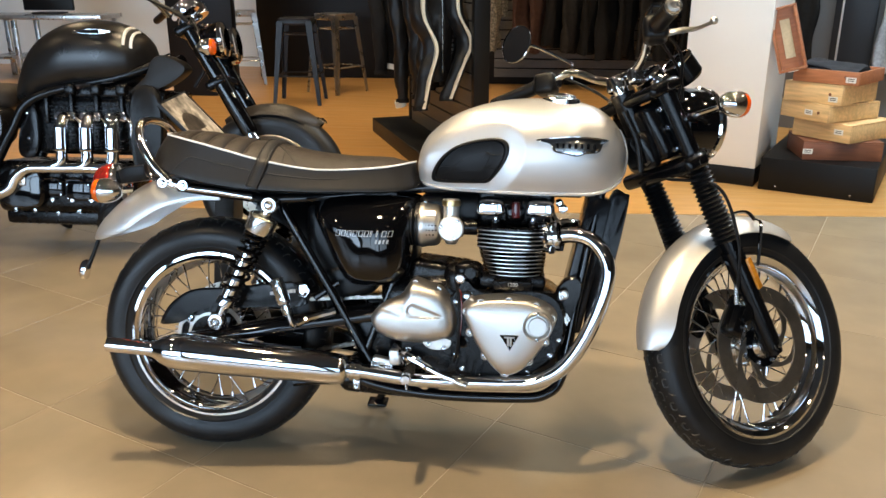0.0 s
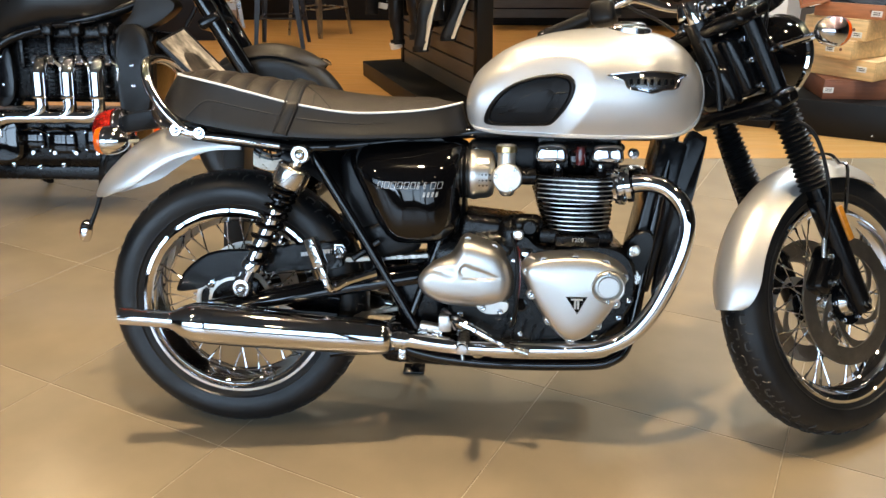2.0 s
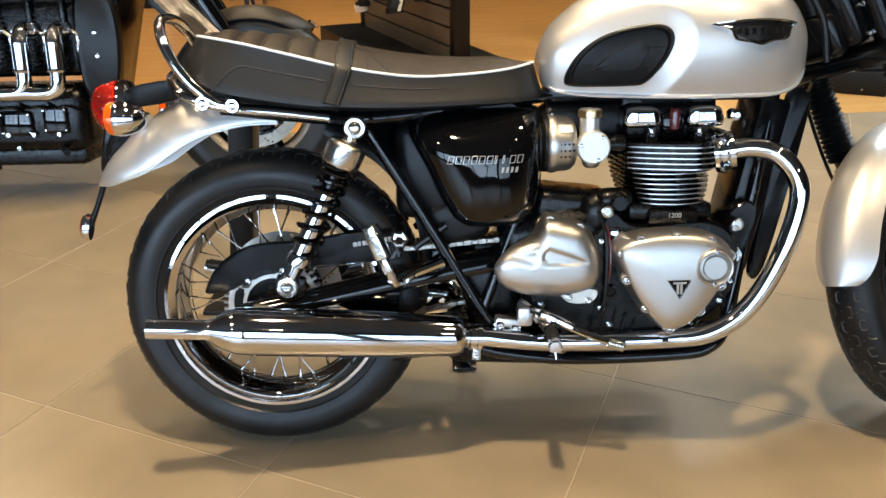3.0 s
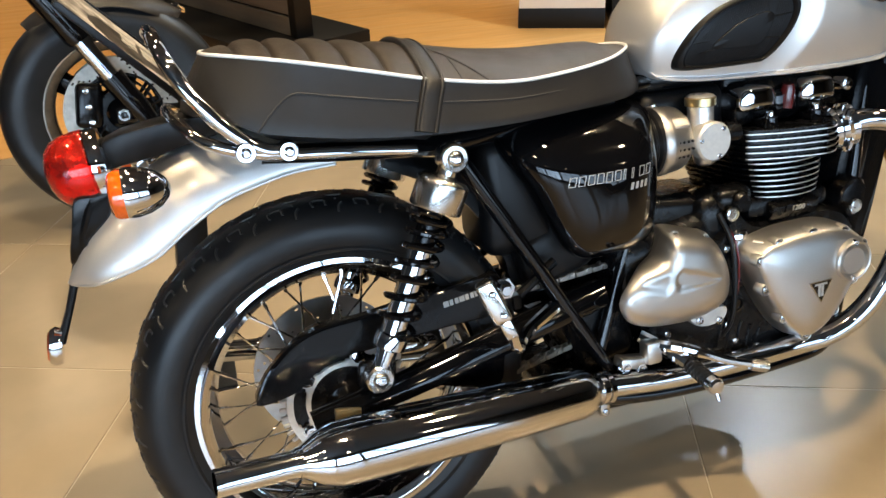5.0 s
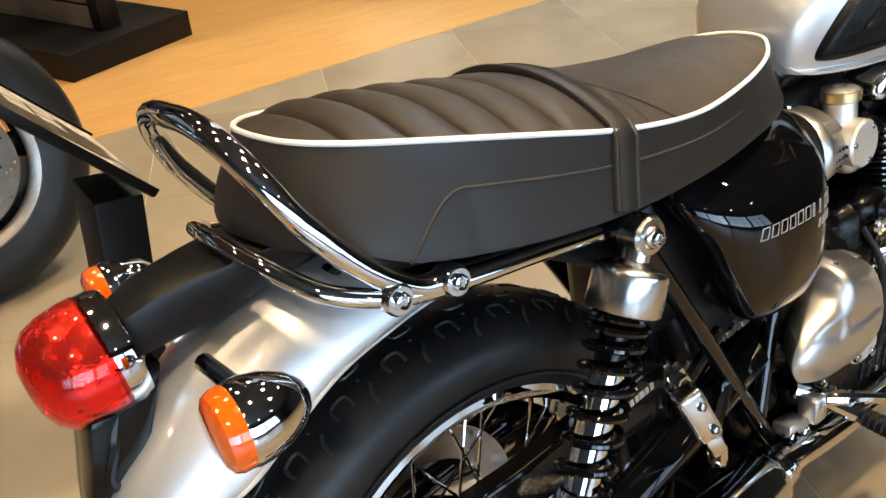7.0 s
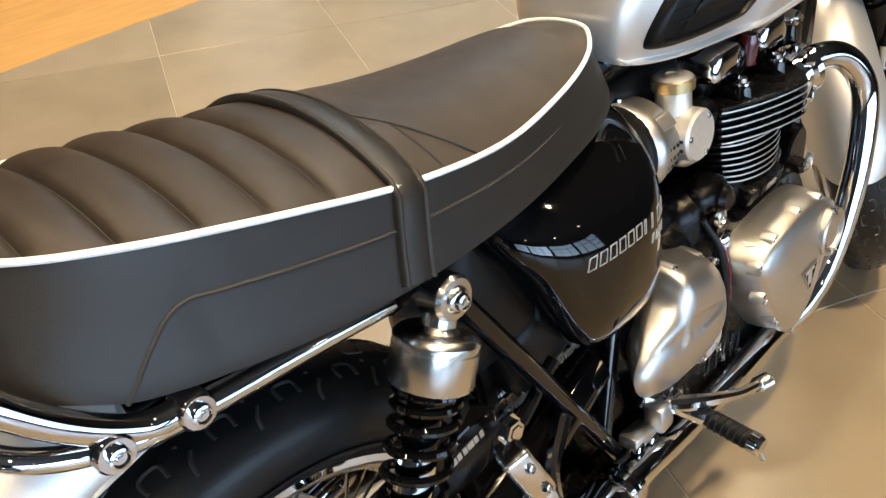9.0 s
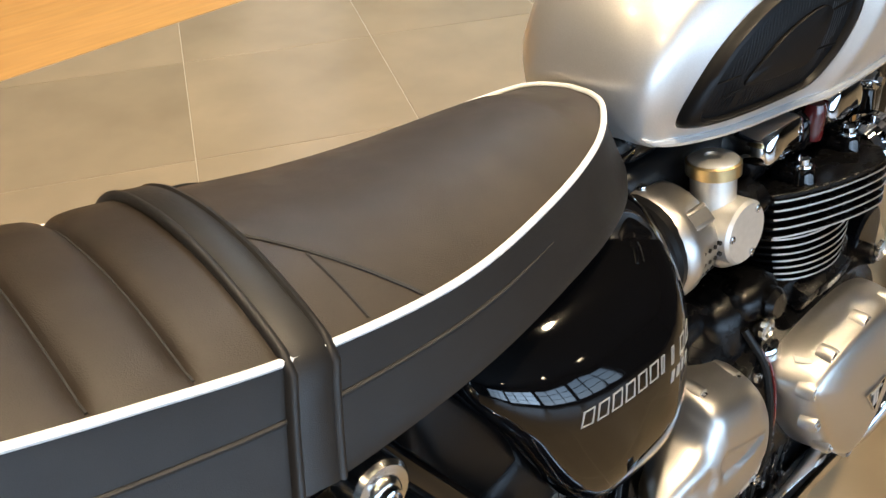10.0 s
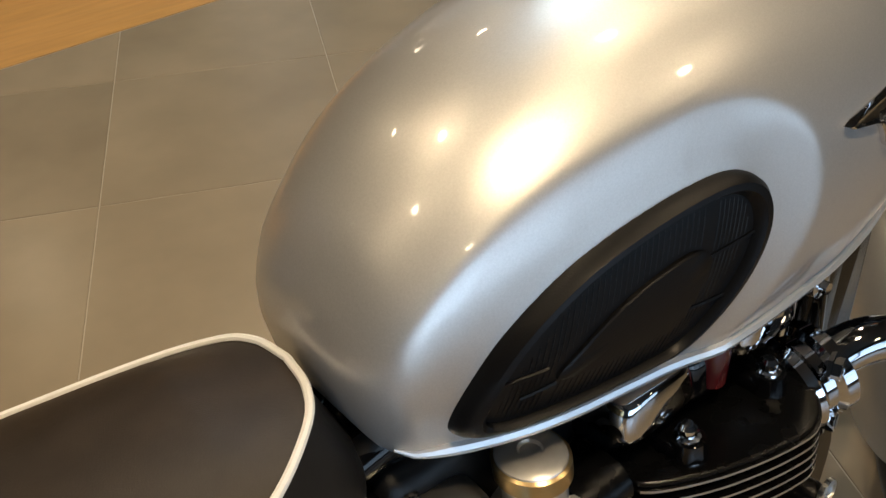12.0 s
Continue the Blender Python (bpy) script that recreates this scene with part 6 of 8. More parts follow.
for sg in (-1, 1):
    part("bar_clamp", rbox(0.04, 0.03, 0.045, S @ pose(1.1, sg * 0.045, 1.012), 0.01, 3), CHROME, hb)
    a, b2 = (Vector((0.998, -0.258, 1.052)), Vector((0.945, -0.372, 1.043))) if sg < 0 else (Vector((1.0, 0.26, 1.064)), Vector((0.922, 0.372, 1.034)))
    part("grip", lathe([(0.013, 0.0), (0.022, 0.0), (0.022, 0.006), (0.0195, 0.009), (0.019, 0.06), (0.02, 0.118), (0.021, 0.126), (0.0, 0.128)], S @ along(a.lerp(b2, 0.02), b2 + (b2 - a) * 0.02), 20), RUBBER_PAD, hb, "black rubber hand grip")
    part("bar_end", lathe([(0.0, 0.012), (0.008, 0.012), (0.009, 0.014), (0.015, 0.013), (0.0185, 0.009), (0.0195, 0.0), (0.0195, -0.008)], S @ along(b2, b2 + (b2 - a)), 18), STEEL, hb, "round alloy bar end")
    sw = part("switch_housing", merge(rbox(0.056, 0.062, 0.06, Matrix.Translation(a + Vector((0.012, -sg * 0.022, 0.0))) @ Matrix.Rotation(radians(sg * 35), 4, "Z"), 0.014, 3), rbox(0.03, 0.03, 0.035, Matrix.Translation(a + Vector((0.035, -sg * 0.035, 0.006))), 0.008)), BLACK_PLASTIC, hb, "black switch housing", S)
    part("switch_button", rbox(0.014, 0.012, 0.01, S @ Matrix.Translation(a + Vector((-0.012, -sg * 0.012, -0.006))), 0.003), RED_SWITCH, sw, "red switch")
    part("switch_button", rbox(0.01, 0.008, 0.01, S @ Matrix.Translation(a + Vector((-0.012, -sg * 0.018, 0.016))), 0.003), ALU_PALE, sw)
    lv = part("hand_lever", tube(st(spline([a + Vector((0.045, -sg * 0.02, -0.004)), a + Vector((0.062, sg * 0.01, -0.006)), a + Vector((0.055, sg * 0.06, -0.022)), a + Vector((0.028, sg * 0.125, -0.04)), a + Vector((0.018, sg * 0.155, -0.045))], 6)), [0.009, 0.008, 0.006, 0.005, 0.0055], 10, flat=0.8), ALU_CAST, hb, "alloy hand lever")
    bmx = bmesh.new()
    bmesh.ops.create_uvsphere(bmx, u_segments=14, v_segments=8, radius=0.0085, matrix=S @ Matrix.Translation(a + Vector((0.017, sg * 0.157, -0.045))))
    part("lever_ball", bmx, ALU_CAST, lv)
part("master_cylinder", merge(rbox(0.05, 0.07, 0.03, S @ pose(1.05, -0.2, 1.1, 0, 0, -20), 0.008, 3), rbox(0.045, 0.06, 0.012, S @ pose(1.05, -0.2, 1.12, 0, 0, -20), 0.004)), BLACK_SATIN, hb, "black brake fluid reservoir")
mi = part("mirror", lathe([(0, -0.014), (0.025, -0.012), (0.04, -0.005), (0.047, 0.0), (0.048, 0.004), (0.046, 0.005)], along((0.813, 0.33, 1.137), (0.813 - 0.69, 0.33 - 0.7, 1.137 + 0.2)) @ Matrix.Scale(1.2, 4), 36), CHROME, bike, "round chrome bar mirror")
part("mirror_glass", lathe([(0, 0.0035), (0.0455, 0.0035)], along((0.813, 0.33, 1.137), (0.813 - 0.69, 0.33 - 0.7, 1.137 + 0.2)) @ Matrix.Scale(1.2, 4), 36), MIRROR_GLASS, mi, "mirror glass")
part("mirror_stem", tube(spline([(0.972, 0.24, 1.03), (0.972, 0.24, 1.068), (0.962, 0.245, 1.08), (0.871, 0.29, 1.126), (0.84, 0.31, 1.133)], 6), 0.0046, 10), CHROME, mi)
for sg in (-1, 1):
    ck = Matrix.Translation((1.222, sg * 0.062, 1.058)) @ Matrix.Rotation(radians(-46), 4, "Y") @ Matrix.Scale(0.92, 4)
    g = part("instrument_clock", lathe([(0, -0.065), (0.036, -0.064), (0.043, -0.056), (0.0455, -0.01), (0.0455, 0.0)], S @ ck, 32), BLACK_SATIN, bike, "round instrument clock with a chrome bezel")
    part("bezel", lathe([(0.0445, -0.004), (0.048, 0.0), (0.047, 0.006), (0.042, 0.009), (0.04, 0.006)], S @ ck, 36), CHROME, g, "chrome bezel")
    part("dial", lathe([(0, 0.003), (0.041, 0.003)], S @ ck, 28), BLACK_GLOSS, g, "dark dial")
HL = Matrix.Translation((1.292, 0, 0.912)) @ Matrix.Rotation(radians(88), 4, "Y")
hl = part("headlamp", lathe([(0, -0.105), (0.03, -0.1), (0.06, -0.082), (0.079, -0.05), (0.086, -0.01), (0.087, 0.02), (0.086, 0.03)], S @ HL @ Matrix.Scale(1.14, 4), 40), BLACK_GLOSS, bike, "round black headlamp with a chrome rim")
part("lamp_rim", lathe([(0.086, 0.026), (0.091, 0.03), (0.0915, 0.04), (0.087, 0.047), (0.08, 0.049)], S @ HL @ Matrix.Scale(1.14, 4), 44), CHROME, hl, "chrome rim")
part("lamp_glass", lathe([(0.082, 0.046), (0.06, 0.056), (0.03, 0.062), (0, 0.064)], S @ HL @ Matrix.Scale(1.14, 4), 36), clear("headlamp_glass", (1, 1, 1)), hl, "clear lamp glass")
part("lamp_reflector", lathe([(0.08, 0.042), (0.06, 0.01), (0.03, -0.02), (0, -0.03)], S @ HL @ Matrix.Scale(1.14, 4), 32), CHROME, hl)
bolt(hl, S @ Vector((1.285, -0.088, 0.9)), S.to_3x3() @ Vector((0, -1, 0)), 1.8)
for sg in (-1, 1):
    part("lamp_bracket", tube(st([(1.19, sg * 0.1, 0.91), (1.24, sg * 0.096, 0.905), (1.28, sg * 0.09, 0.9)]), [0.012, 0.009, 0.014], 10, flat=0.5), BLACK_SATIN, hl)
for k, (a, b2, c, d) in enumerate((((1.05, -0.19, 1.09), (1.16, -0.15, 1.03), (1.19, -0.06, 0.9), (1.1, -0.03, 0.83)), ((1.04, 0.2, 1.08), (1.15, 0.16, 1.02), (1.2, 0.07, 0.9), (1.1, 0.03, 0.82)), ((1.06, -0.17, 1.08), (1.2, -0.1, 1.0), (1.22, -0.04, 0.88), (1.12, -0.04, 0.78)))):
    part("control_cable", tube(st(spline([a, b2, c, d], 8)), 0.004, 8), BLACK_PLASTIC, bike, "black control cable")
part("wiring_loom", tube(spline([(1.09, -0.05, 0.93), (1.125, -0.058, 0.86), (1.14, -0.055, 0.78)], 5), 0.007, 8), BLACK_PLASTIC, bike)

# ---- the black motorcycle behind ----
BLACK_MATT = mat("matt_black_tank_paint", (0.009, 0.0082, 0.008), 0.3, spec=0.4, coat=0.1, coat_rough=0.25, grain=0.1, grain_scale=30, rough_var=0.04)
TAG_PRINT = mat("pale_print", (0.42, 0.38, 0.32), 0.4)
PAPER = mat("printed_paper", (0.3, 0.27, 0.235), 0.6, spec=0.12, grain=0.4, grain_scale=40, blotch=0.75, blotch_scale=16)
LEANB = 9.0
moto = thing("motorcycle", pose(0, 1.56, 0, -LEANB, 0, 0), "matt black muscle roadster with chrome exhaust headers, parked behind", "motorcycle")
BH = Vector((-0.66, 0, 0.93))
BU = Vector((-0.5, 0, 0.866)).normalized()
SB = Matrix.Translation(BH) @ Matrix.Rotation(radians(5), 4, BU) @ Matrix.Translation(-BH)
BAX = Vector((-0.235, 0, 0.333))                 # foot of the fork
BW = Vector((-0.288, 0, 0.333))                  # axle of the front wheel


# a darker, browner steel than DISC
DISC_TAN = mat("dark_tan_steel", (0.29, 0.26, 0.22), 0.4, 1.0, grain=0.15, grain_scale=50, rough_var=0.06)


def big_wheel(m, R, half, rim, nm, label):
    w = part(nm, lathe([(0, 0.1), (0.02, 0.1), (0.028, 0.09), (0.05, 0.05), (0.05, -0.05), (0.028, -0.09), (0, -0.1)], seg=24), BLACK_SATIN, moto, label)
    w.matrix_local = m
    sec = [(rim - 0.005, half * 0.8), (rim + (R - rim) * 0.35, half * 0.98), (rim + (R - rim) * 0.6, half), (R - 0.02, half * 0.84), (R - 0.006, half * 0.55), (R, half * 0.15)]
    part("tyre", lathe(sec + [(r, -h) for r, h in sec[::-1]], seg=72), RUBBER, w, "black rubber tyre")
    part("rim", lathe([(rim - 0.01, half * 0.8), (rim - 0.024, half * 0.68), (rim - 0.03, half * 0.3), (rim - 0.03, -half * 0.3), (rim - 0.024, -half * 0.68), (rim - 0.01, -half * 0.8)], seg=72), BLACK_SATIN, w, "black cast rim")
    for sg in (1, -1):
        part("rim_lip", lathe([(rim + 0.004, sg * half * 0.82), (rim - 0.002, sg * half * 0.85), (rim - 0.02, sg * half * 0.78), (rim - 0.026, sg * half * 0.7)], seg=72), DISC_TAN, w, "polished rim lip")
    for k in range(5):
        a = 2 * math.pi * k / 5
        part("wheel_spoke", tube([(0.04 * math.cos(a), 0.04 * math.sin(a), 0), (0.11 * math.cos(a), 0.11 * math.sin(a), 0.012), ((rim - 0.028) * math.cos(a), (rim - 0.028) * math.sin(a), 0.0)], [0.036, 0.03, 0.036], 10, flat=0.8), BLACK_SATIN, w)
    return w


fw = big_wheel(SB @ Matrix.Translation(BW) @ SIDE, 0.333, 0.086, 0.212, "front_wheel", "front wheel with drilled brake discs")
for sg in (1, -1):
    part("brake_disc", disc_bm(0.118, 0.162, 0.006), DISC_TAN, fw, "drilled steel brake disc", Matrix.Translation((0, 0, 0.075 * sg)))
    bmx = lathe([(0.045, 0.004), (0.07, 0.004), (0.07, -0.004), (0.045, -0.004)], seg=30, ring=True)
    part("disc_hub", bmx, BLACK_SATIN, fw, "", Matrix.Translation((0, 0, 0.075 * sg)))
    part("disc_web", merge(lathe([(0.094, 0.004), (0.1, 0.004), (0.1, -0.004), (0.094, -0.004)], seg=40, ring=True), lathe([(0.112, 0.004), (0.12, 0.004), (0.12, -0.004), (0.112, -0.004)], seg=40, ring=True)), BLACK_SATIN, fw, "", Matrix.Translation((0, 0, 0.075 * sg)))
    for k in range(14):
        a = 2 * math.pi * k / 14
        part("disc_arm", tube([(0.062 * math.cos(a), 0.062 * math.sin(a), 0.075 * sg), (0.124 * math.cos(a + 0.2), 0.124 * math.sin(a + 0.2), 0.075 * sg)], 0.007, 8, flat=0.5), BLACK_SATIN, fw)
rw = big_wheel(Matrix.Translation((-2.0, 0, 0.335)) @ SIDE, 0.335, 0.115, 0.215, "rear_wheel", "wide rear wheel")


def bfork(d, y):
    return BAX + Vector((0, y, 0)) + BU * d


for sg in (-1, 1):
    y = sg * 0.125
    leg = part("fork_leg", tube([SB @ bfork(d, y) for d in (-0.03, 0.02, 0.07, 0.13)], [0.028, 0.036, 0.034, 0.036], 18), BLACK_GLOSS, moto, "black fork leg with a polished stanchion")
    part("stanchion", tube([SB @ bfork(d, y) for d in (0.12, 0.26)], 0.026, 18), CHROME, leg, "polished stanchion")
    part("fork_shroud", tube([SB @ bfork(d, y) for d in (0.25, 0.27, 0.6, 0.8)], [0.032, 0.037, 0.036, 0.036], 18), BLACK_GLOSS, leg)
    part("top_nut", lathe([(0, 0.02), (0.02, 0.018), (0.03, 0.01), (0.033, -0.01)], SB @ along(bfork(0.8, y), bfork(1.0, y)), 18), CHROME, leg)
    part("axle_cap", lathe([(0.008, 0.022), (0.011, 0.026), (0.017, 0.026), (0.018, 0.0)], SB @ along(BW + Vector((0, y, 0)), BW + Vector((0, y + sg, 0))), 18), STEEL, leg)
    part("axle_clamp", rbox(0.1, 0.036, 0.055, SB @ pose(-0.262, y, 0.333), 0.014, 3), BLACK_GLOSS, leg)
    cal = part("brake_caliper", rbox(0.075, 0.05, 0.13, SB @ pose(BAX.x - 0.14, sg * 0.09, BAX.z + 0.035, 0, 10, 0), 0.018, 3), BLACK_SATIN, leg, "black brake caliper")
    for dz in (0.045, 0.0, -0.045):
        bolt(cal, SB @ Vector((BAX.x - 0.14, sg * 0.117, BAX.z + 0.035 + dz)), SB.to_3x3() @ Vector((0, sg, 0)), 1.3)
path = [BW + 0.356 * Vector((math.cos(radians(a)), 0, math.sin(radians(a)))) for a in range(128, 46, -6)]
rings = []
for i, p in enumerate(path):
    t = i / (len(path) - 1)
    up = (p - BW).normalized()
    w = 0.1 * (0.55 + 0.45 * min(1, 4 * t, 4 * (1 - t)))
    r1 = [p + Vector((0, w * (-1 + k / 6), 0)) - up * 0.05 * abs(-1 + k / 6) ** 2.3 for k in range(13)]
    rings.append(r1 + [q - up * 0.004 for q in r1[::-1]])
b3 = bmesh.new()
skin(b3, rings)
fg = part("front_mudguard", b3, mat("grey_brown_satin_paint", (0.02, 0.0165, 0.014), 0.42, spec=0.3, grain=0.1), moto, "matt black front mudguard", SB, sharp=60)
part("mudguard_trim", tube([SB @ (BW + 0.36 * Vector((math.cos(radians(a)), 0, math.sin(radians(a)))) + Vector((0, yy, 0))) for a, yy in ((54, -0.06), (50, -0.03), (49, 0), (50, 0.03), (54, 0.06))], 0.006, 8), CHROME, fg, "chrome trim")
for d in (0.5, 0.76):
    part("fork_yoke", rbox(0.09, 0.33, 0.045, SB @ Matrix.Translation(bfork(d, 0) - Vector((0.02, 0, 0))) @ Matrix.Rotation(radians(-30), 4, "Y"), 0.016, 3), BLACK_SATIN, moto, "black fork yoke")

# tank, seat, engine
BX = [-1.45, -1.42, -1.355, -1.275, -1.16, -1.02, -0.92, -0.855, -0.83]
BT = (BX, [0.74, 0.82, 0.925, 0.99, 1.033, 1.04, 1.012, 0.955, 0.89])
BB = (BX, [0.68, 0.67, 0.67, 0.69, 0.72, 0.732, 0.75, 0.78, 0.84])
BW = (BX, [0.07, 0.1, 0.15, 0.18, 0.2, 0.19, 0.165, 0.12, 0.05])
b3 = bmesh.new()
rings = []
for x in np.linspace(-1.45, -0.83, 40):
    x = float(x)
    zt, zb, w = tab(x, *BT), tab(x, *BB), tab(x, *BW)
    rings.append([Vector((x, w * math.copysign(abs(math.cos(q)) ** 0.8, math.cos(q)), (zt + zb) / 2 + (zt - zb) / 2 * math.copysign(abs(math.sin(q)) ** 0.85, math.sin(q)))) for q in (2 * math.pi * k / 32 for k in range(32))])
skin(b3, rings)
bt = part("fuel_tank", b3, BLACK_MATT, moto, "large matt black fuel tank", sharp=60)
part("tank_badge", pillow(loop2([(-1.1, 0.972), (-1.07, 0.987), (-0.99, 0.992), (-0.93, 0.982), (-0.95, 0.97), (-1.02, 0.965)], 4), [(1, -0.155), (1, -0.186), (0.8, -0.19)]), CHROME, bt, "chrome tank badge")
part("seam_strip", tube([(x, -(tab(x, *BW) * 0.82 + 0.004), tab(x, *BB) + 0.028) for x in np.linspace(-1.36, -0.95, 16)], 0.006, 8), BLACK_GLOSS, bt)
b3 = bmesh.new()
SX = [-2.35, -2.2, -2.0, -1.8, -1.62, -1.5, -1.46]
rings = []
for x in np.linspace(-2.35, -1.46, 24):
    x = float(x)
    zt = tab(x, SX, [0.86, 0.9, 0.88, 0.79, 0.76, 0.76, 0.73])
    zb = tab(x, SX, [0.8, 0.77, 0.74, 0.64, 0.63, 0.64, 0.66])
    w = tab(x, SX, [0.06, 0.12, 0.15, 0.19, 0.16, 0.11, 0.07])
    rings.append([Vector((x, w * math.copysign(abs(math.cos(q)) ** 0.6, math.cos(q)), (zt + zb) / 2 + (zt - zb) / 2 * math.copysign(abs(math.sin(q)) ** 0.7, math.sin(q)))) for q in (2 * math.pi * k / 24 for k in range(24))])
skin(b3, rings)
part("seat", b3, VINYL, moto, "black vinyl seat", sharp=60)
part("side_panel", pillow(loop2([(-1.75, 0.63), (-1.5, 0.65), (-1.46, 0.58), (-1.5, 0.49), (-1.7, 0.46), (-1.82, 0.54)], 5), [(1, -0.06), (1, -0.15), (0.95, -0.17), (0.7, -0.18)]), BLACK_MATT, moto, "matt black side panel")
be = part("engine", rbox(0.66, 0.34, 0.24, pose(-1.2, 0, 0.3), 0.05, 3), BLACK_ENGINE, moto, "large black three-cylinder engine")
part("cylinder_block", rbox(0.46, 0.28, 0.26, pose(-1.1, 0, 0.58), 0.03, 3), BLACK_ENGINE, be)
part("head_cover", rbox(0.42, 0.3, 0.06, pose(-1.08, 0, 0.725), 0.02, 3), BLACK_ENGINE, be)
for k in range(4):
    part("head_web", rbox(0.022, 0.33, 0.15, pose(-1.26 + 0.115 * k, 0, 0.66), 0.008, 2), BLACK_ENGINE, be)
    part("cover_bolt", lathe([(0, 0.008), (0.006, 0.008), (0.008, 0.003), (0.009, -0.01)], pose(-1.25 + 0.115 * k, -0.13, 0.756), 10), STEEL, be)
    part("oil_line", tube(spline([(-1.3 + 0.1 * k, -0.17, 0.36), (-1.27 + 0.1 * k, -0.2, 0.345), (-1.22 + 0.1 * k, -0.2, 0.35), (-1.19 + 0.1 * k, -0.17, 0.33)], 4), 0.006, 8), BLACK_GLOSS, be)
for x, z, w, h in ((-1.24, 0.3, 0.1, 0.07), (-1.12, 0.29, 0.12, 0.09), (-0.98, 0.3, 0.09, 0.1)):
    part("crankcase_panel", rbox(w, 0.03, h, pose(x, -0.172, z), 0.014, 3), BLACK_GLOSS, be)
    for dx in (-0.4, 0.4):
        for dz in (-0.35, 0.35):
            bolt(be, (x + dx * w, -0.188, z + dz * h), (0, -1, 0), 0.6)
part("engine_bracket", pillow(loop2([(-1.36, 0.66), (-1.31, 0.66), (-1.3, 0.52), (-1.33, 0.44), (-1.39, 0.44), (-1.4, 0.5)], 4), [(1, -0.13), (1, -0.16), (0.9, -0.164)]), BLACK_SATIN, be, "black engine bracket")
for z in (0.63, 0.52):
    bolt(be, (-1.345, -0.165, z), (0, -1, 0), 0.9)
for k in range(12):
    for j in range(3):
        part("cooling_fin", rbox(0.1, 0.31, 0.005, pose(-1.2 + 0.115 * j, 0, 0.48 + 0.0165 * k), 0.002, 1), BLACK_ENGINE, be)
for k in range(3):
    x = -1.168 + 0.116 * k
    hp = part("exhaust_header", tube(spline([(x, -0.15, 0.615), (x + 0.006, -0.2, 0.605), (x + 0.006, -0.222, 0.55), (x + 0.006, -0.226, 0.47), (x, -0.226, 0.42)] + ([(x - 0.03, -0.226, 0.4), (x - 0.09, -0.226, 0.398)] if k else [(x - 0.04, -0.226, 0.4)]), 6), 0.026, 16), CHROME, be, "polished chrome exhaust header")
    part("header_sleeve", tube([(x + 0.006, -0.225, 0.57), (x + 0.006, -0.228, 0.475)], 0.031, 16), CHROME, hp, "chrome heat sleeve")
    for dx in (-0.035, 0.03):
        bolt(hp, (x + dx, -0.168, 0.618), (0, -1, 0.2), 1.6, NUT)
    part("cam_lobe", rbox(0.05, 0.05, 0.05, pose(x + 0.03, -0.16, 0.735), 0.012, 3), BLACK_ENGINE, be)
    part("header_ring", lathe([(0.0235, -0.008), (0.033, -0.006), (0.035, 0.0), (0.033, 0.006), (0.0235, 0.008)], pose(x + 0.006, -0.2265, 0.477), 20), CHROME, hp)
    part("header_flange", rbox(0.085, 0.012, 0.04, pose(x, -0.165, 0.618), 0.006, 2), CHROME, hp, "chrome header flange")
    part("plug_lead", tube(spline([(x + 0.05, -0.17, 0.61), (x + 0.075, -0.185, 0.59), (x + 0.07, -0.18, 0.54)], 5), 0.006, 8), STEEL, be)
part("collector_pipe", tube(spline([(-1.0, -0.226, 0.4), (-1.2, -0.228, 0.396), (-1.32, -0.228, 0.39), (-1.38, -0.228, 0.35), (-1.41, -0.23, 0.3), (-1.48, -0.23, 0.275), (-1.62, -0.23, 0.27)], 6), 0.025, 18), CHROME, be, "chrome collector pipe")
for p in ((-1.33, 0.2), (-1.22, 0.19), (-1.42, 0.2), (-1.12, 0.2)):
    bolt(be, (p[0], -0.185, p[1]), (0, -1, 0), 0.9, NUT)
part("side_case", pillow(loop2([(-1.45, 0.38), (-1.3, 0.39), (-1.27, 0.3), (-1.3, 0.22), (-1.45, 0.22), (-1.5, 0.3)], 5), [(1, -0.15), (1, -0.2), (0.9, -0.212), (0.5, -0.216)]), BLACK_GLOSS, be, "glossy black engine case")
part("case_cap", rbox(0.05, 0.01, 0.045, pose(-1.37, -0.216, 0.335), 0.008, 3), STEEL, be)
part("sump", rbox(0.6, 0.28, 0.08, pose(-1.2, 0, 0.17), 0.02, 2), BLACK_ENGINE, be)
for k in range(6):
    part("crankcase_bolt", lathe([(0, 0.01), (0.008, 0.01), (0.008, 0)], Matrix.Translation((-1.42 + 0.09 * k, -0.182, 0.25)) @ SIDE, 8), STEEL, be)
brad = part("radiator", rbox(0.06, 0.32, 0.38, pose(-0.79, 0, 0.55, 0, 14, 0), 0.012, 2), BLACK_SATIN, moto, "black radiator with side cover")
part("radiator_cover", pillow(loop2([(-0.85, 0.735), (-0.75, 0.74), (-0.72, 0.6), (-0.75, 0.4), (-0.85, 0.38), (-0.87, 0.55)], 5), [(1, -0.14), (1, -0.175), (0.9, -0.185)]), BLACK_PLASTIC, brad)
for z in (0.6, 0.52):
    bolt(brad, (-0.8, -0.187, z), (0, -1, 0), 1.2)
part("tank_scoop", pillow(loop2([(-0.77, 0.87), (-0.72, 0.885), (-0.66, 0.865), (-0.62, 0.835), (-0.64, 0.8), (-0.72, 0.75), (-0.82, 0.72), (-0.88, 0.725), (-0.81, 0.79)], 5), [(1, -0.08), (1, -0.14), (0.94, -0.152), (0.6, -0.156)]), mat("grey_brown_plastic", (0.008, 0.007, 0.0064), 0.45, spec=0.28, grain=0.1), moto, "dark grey plastic scoop")
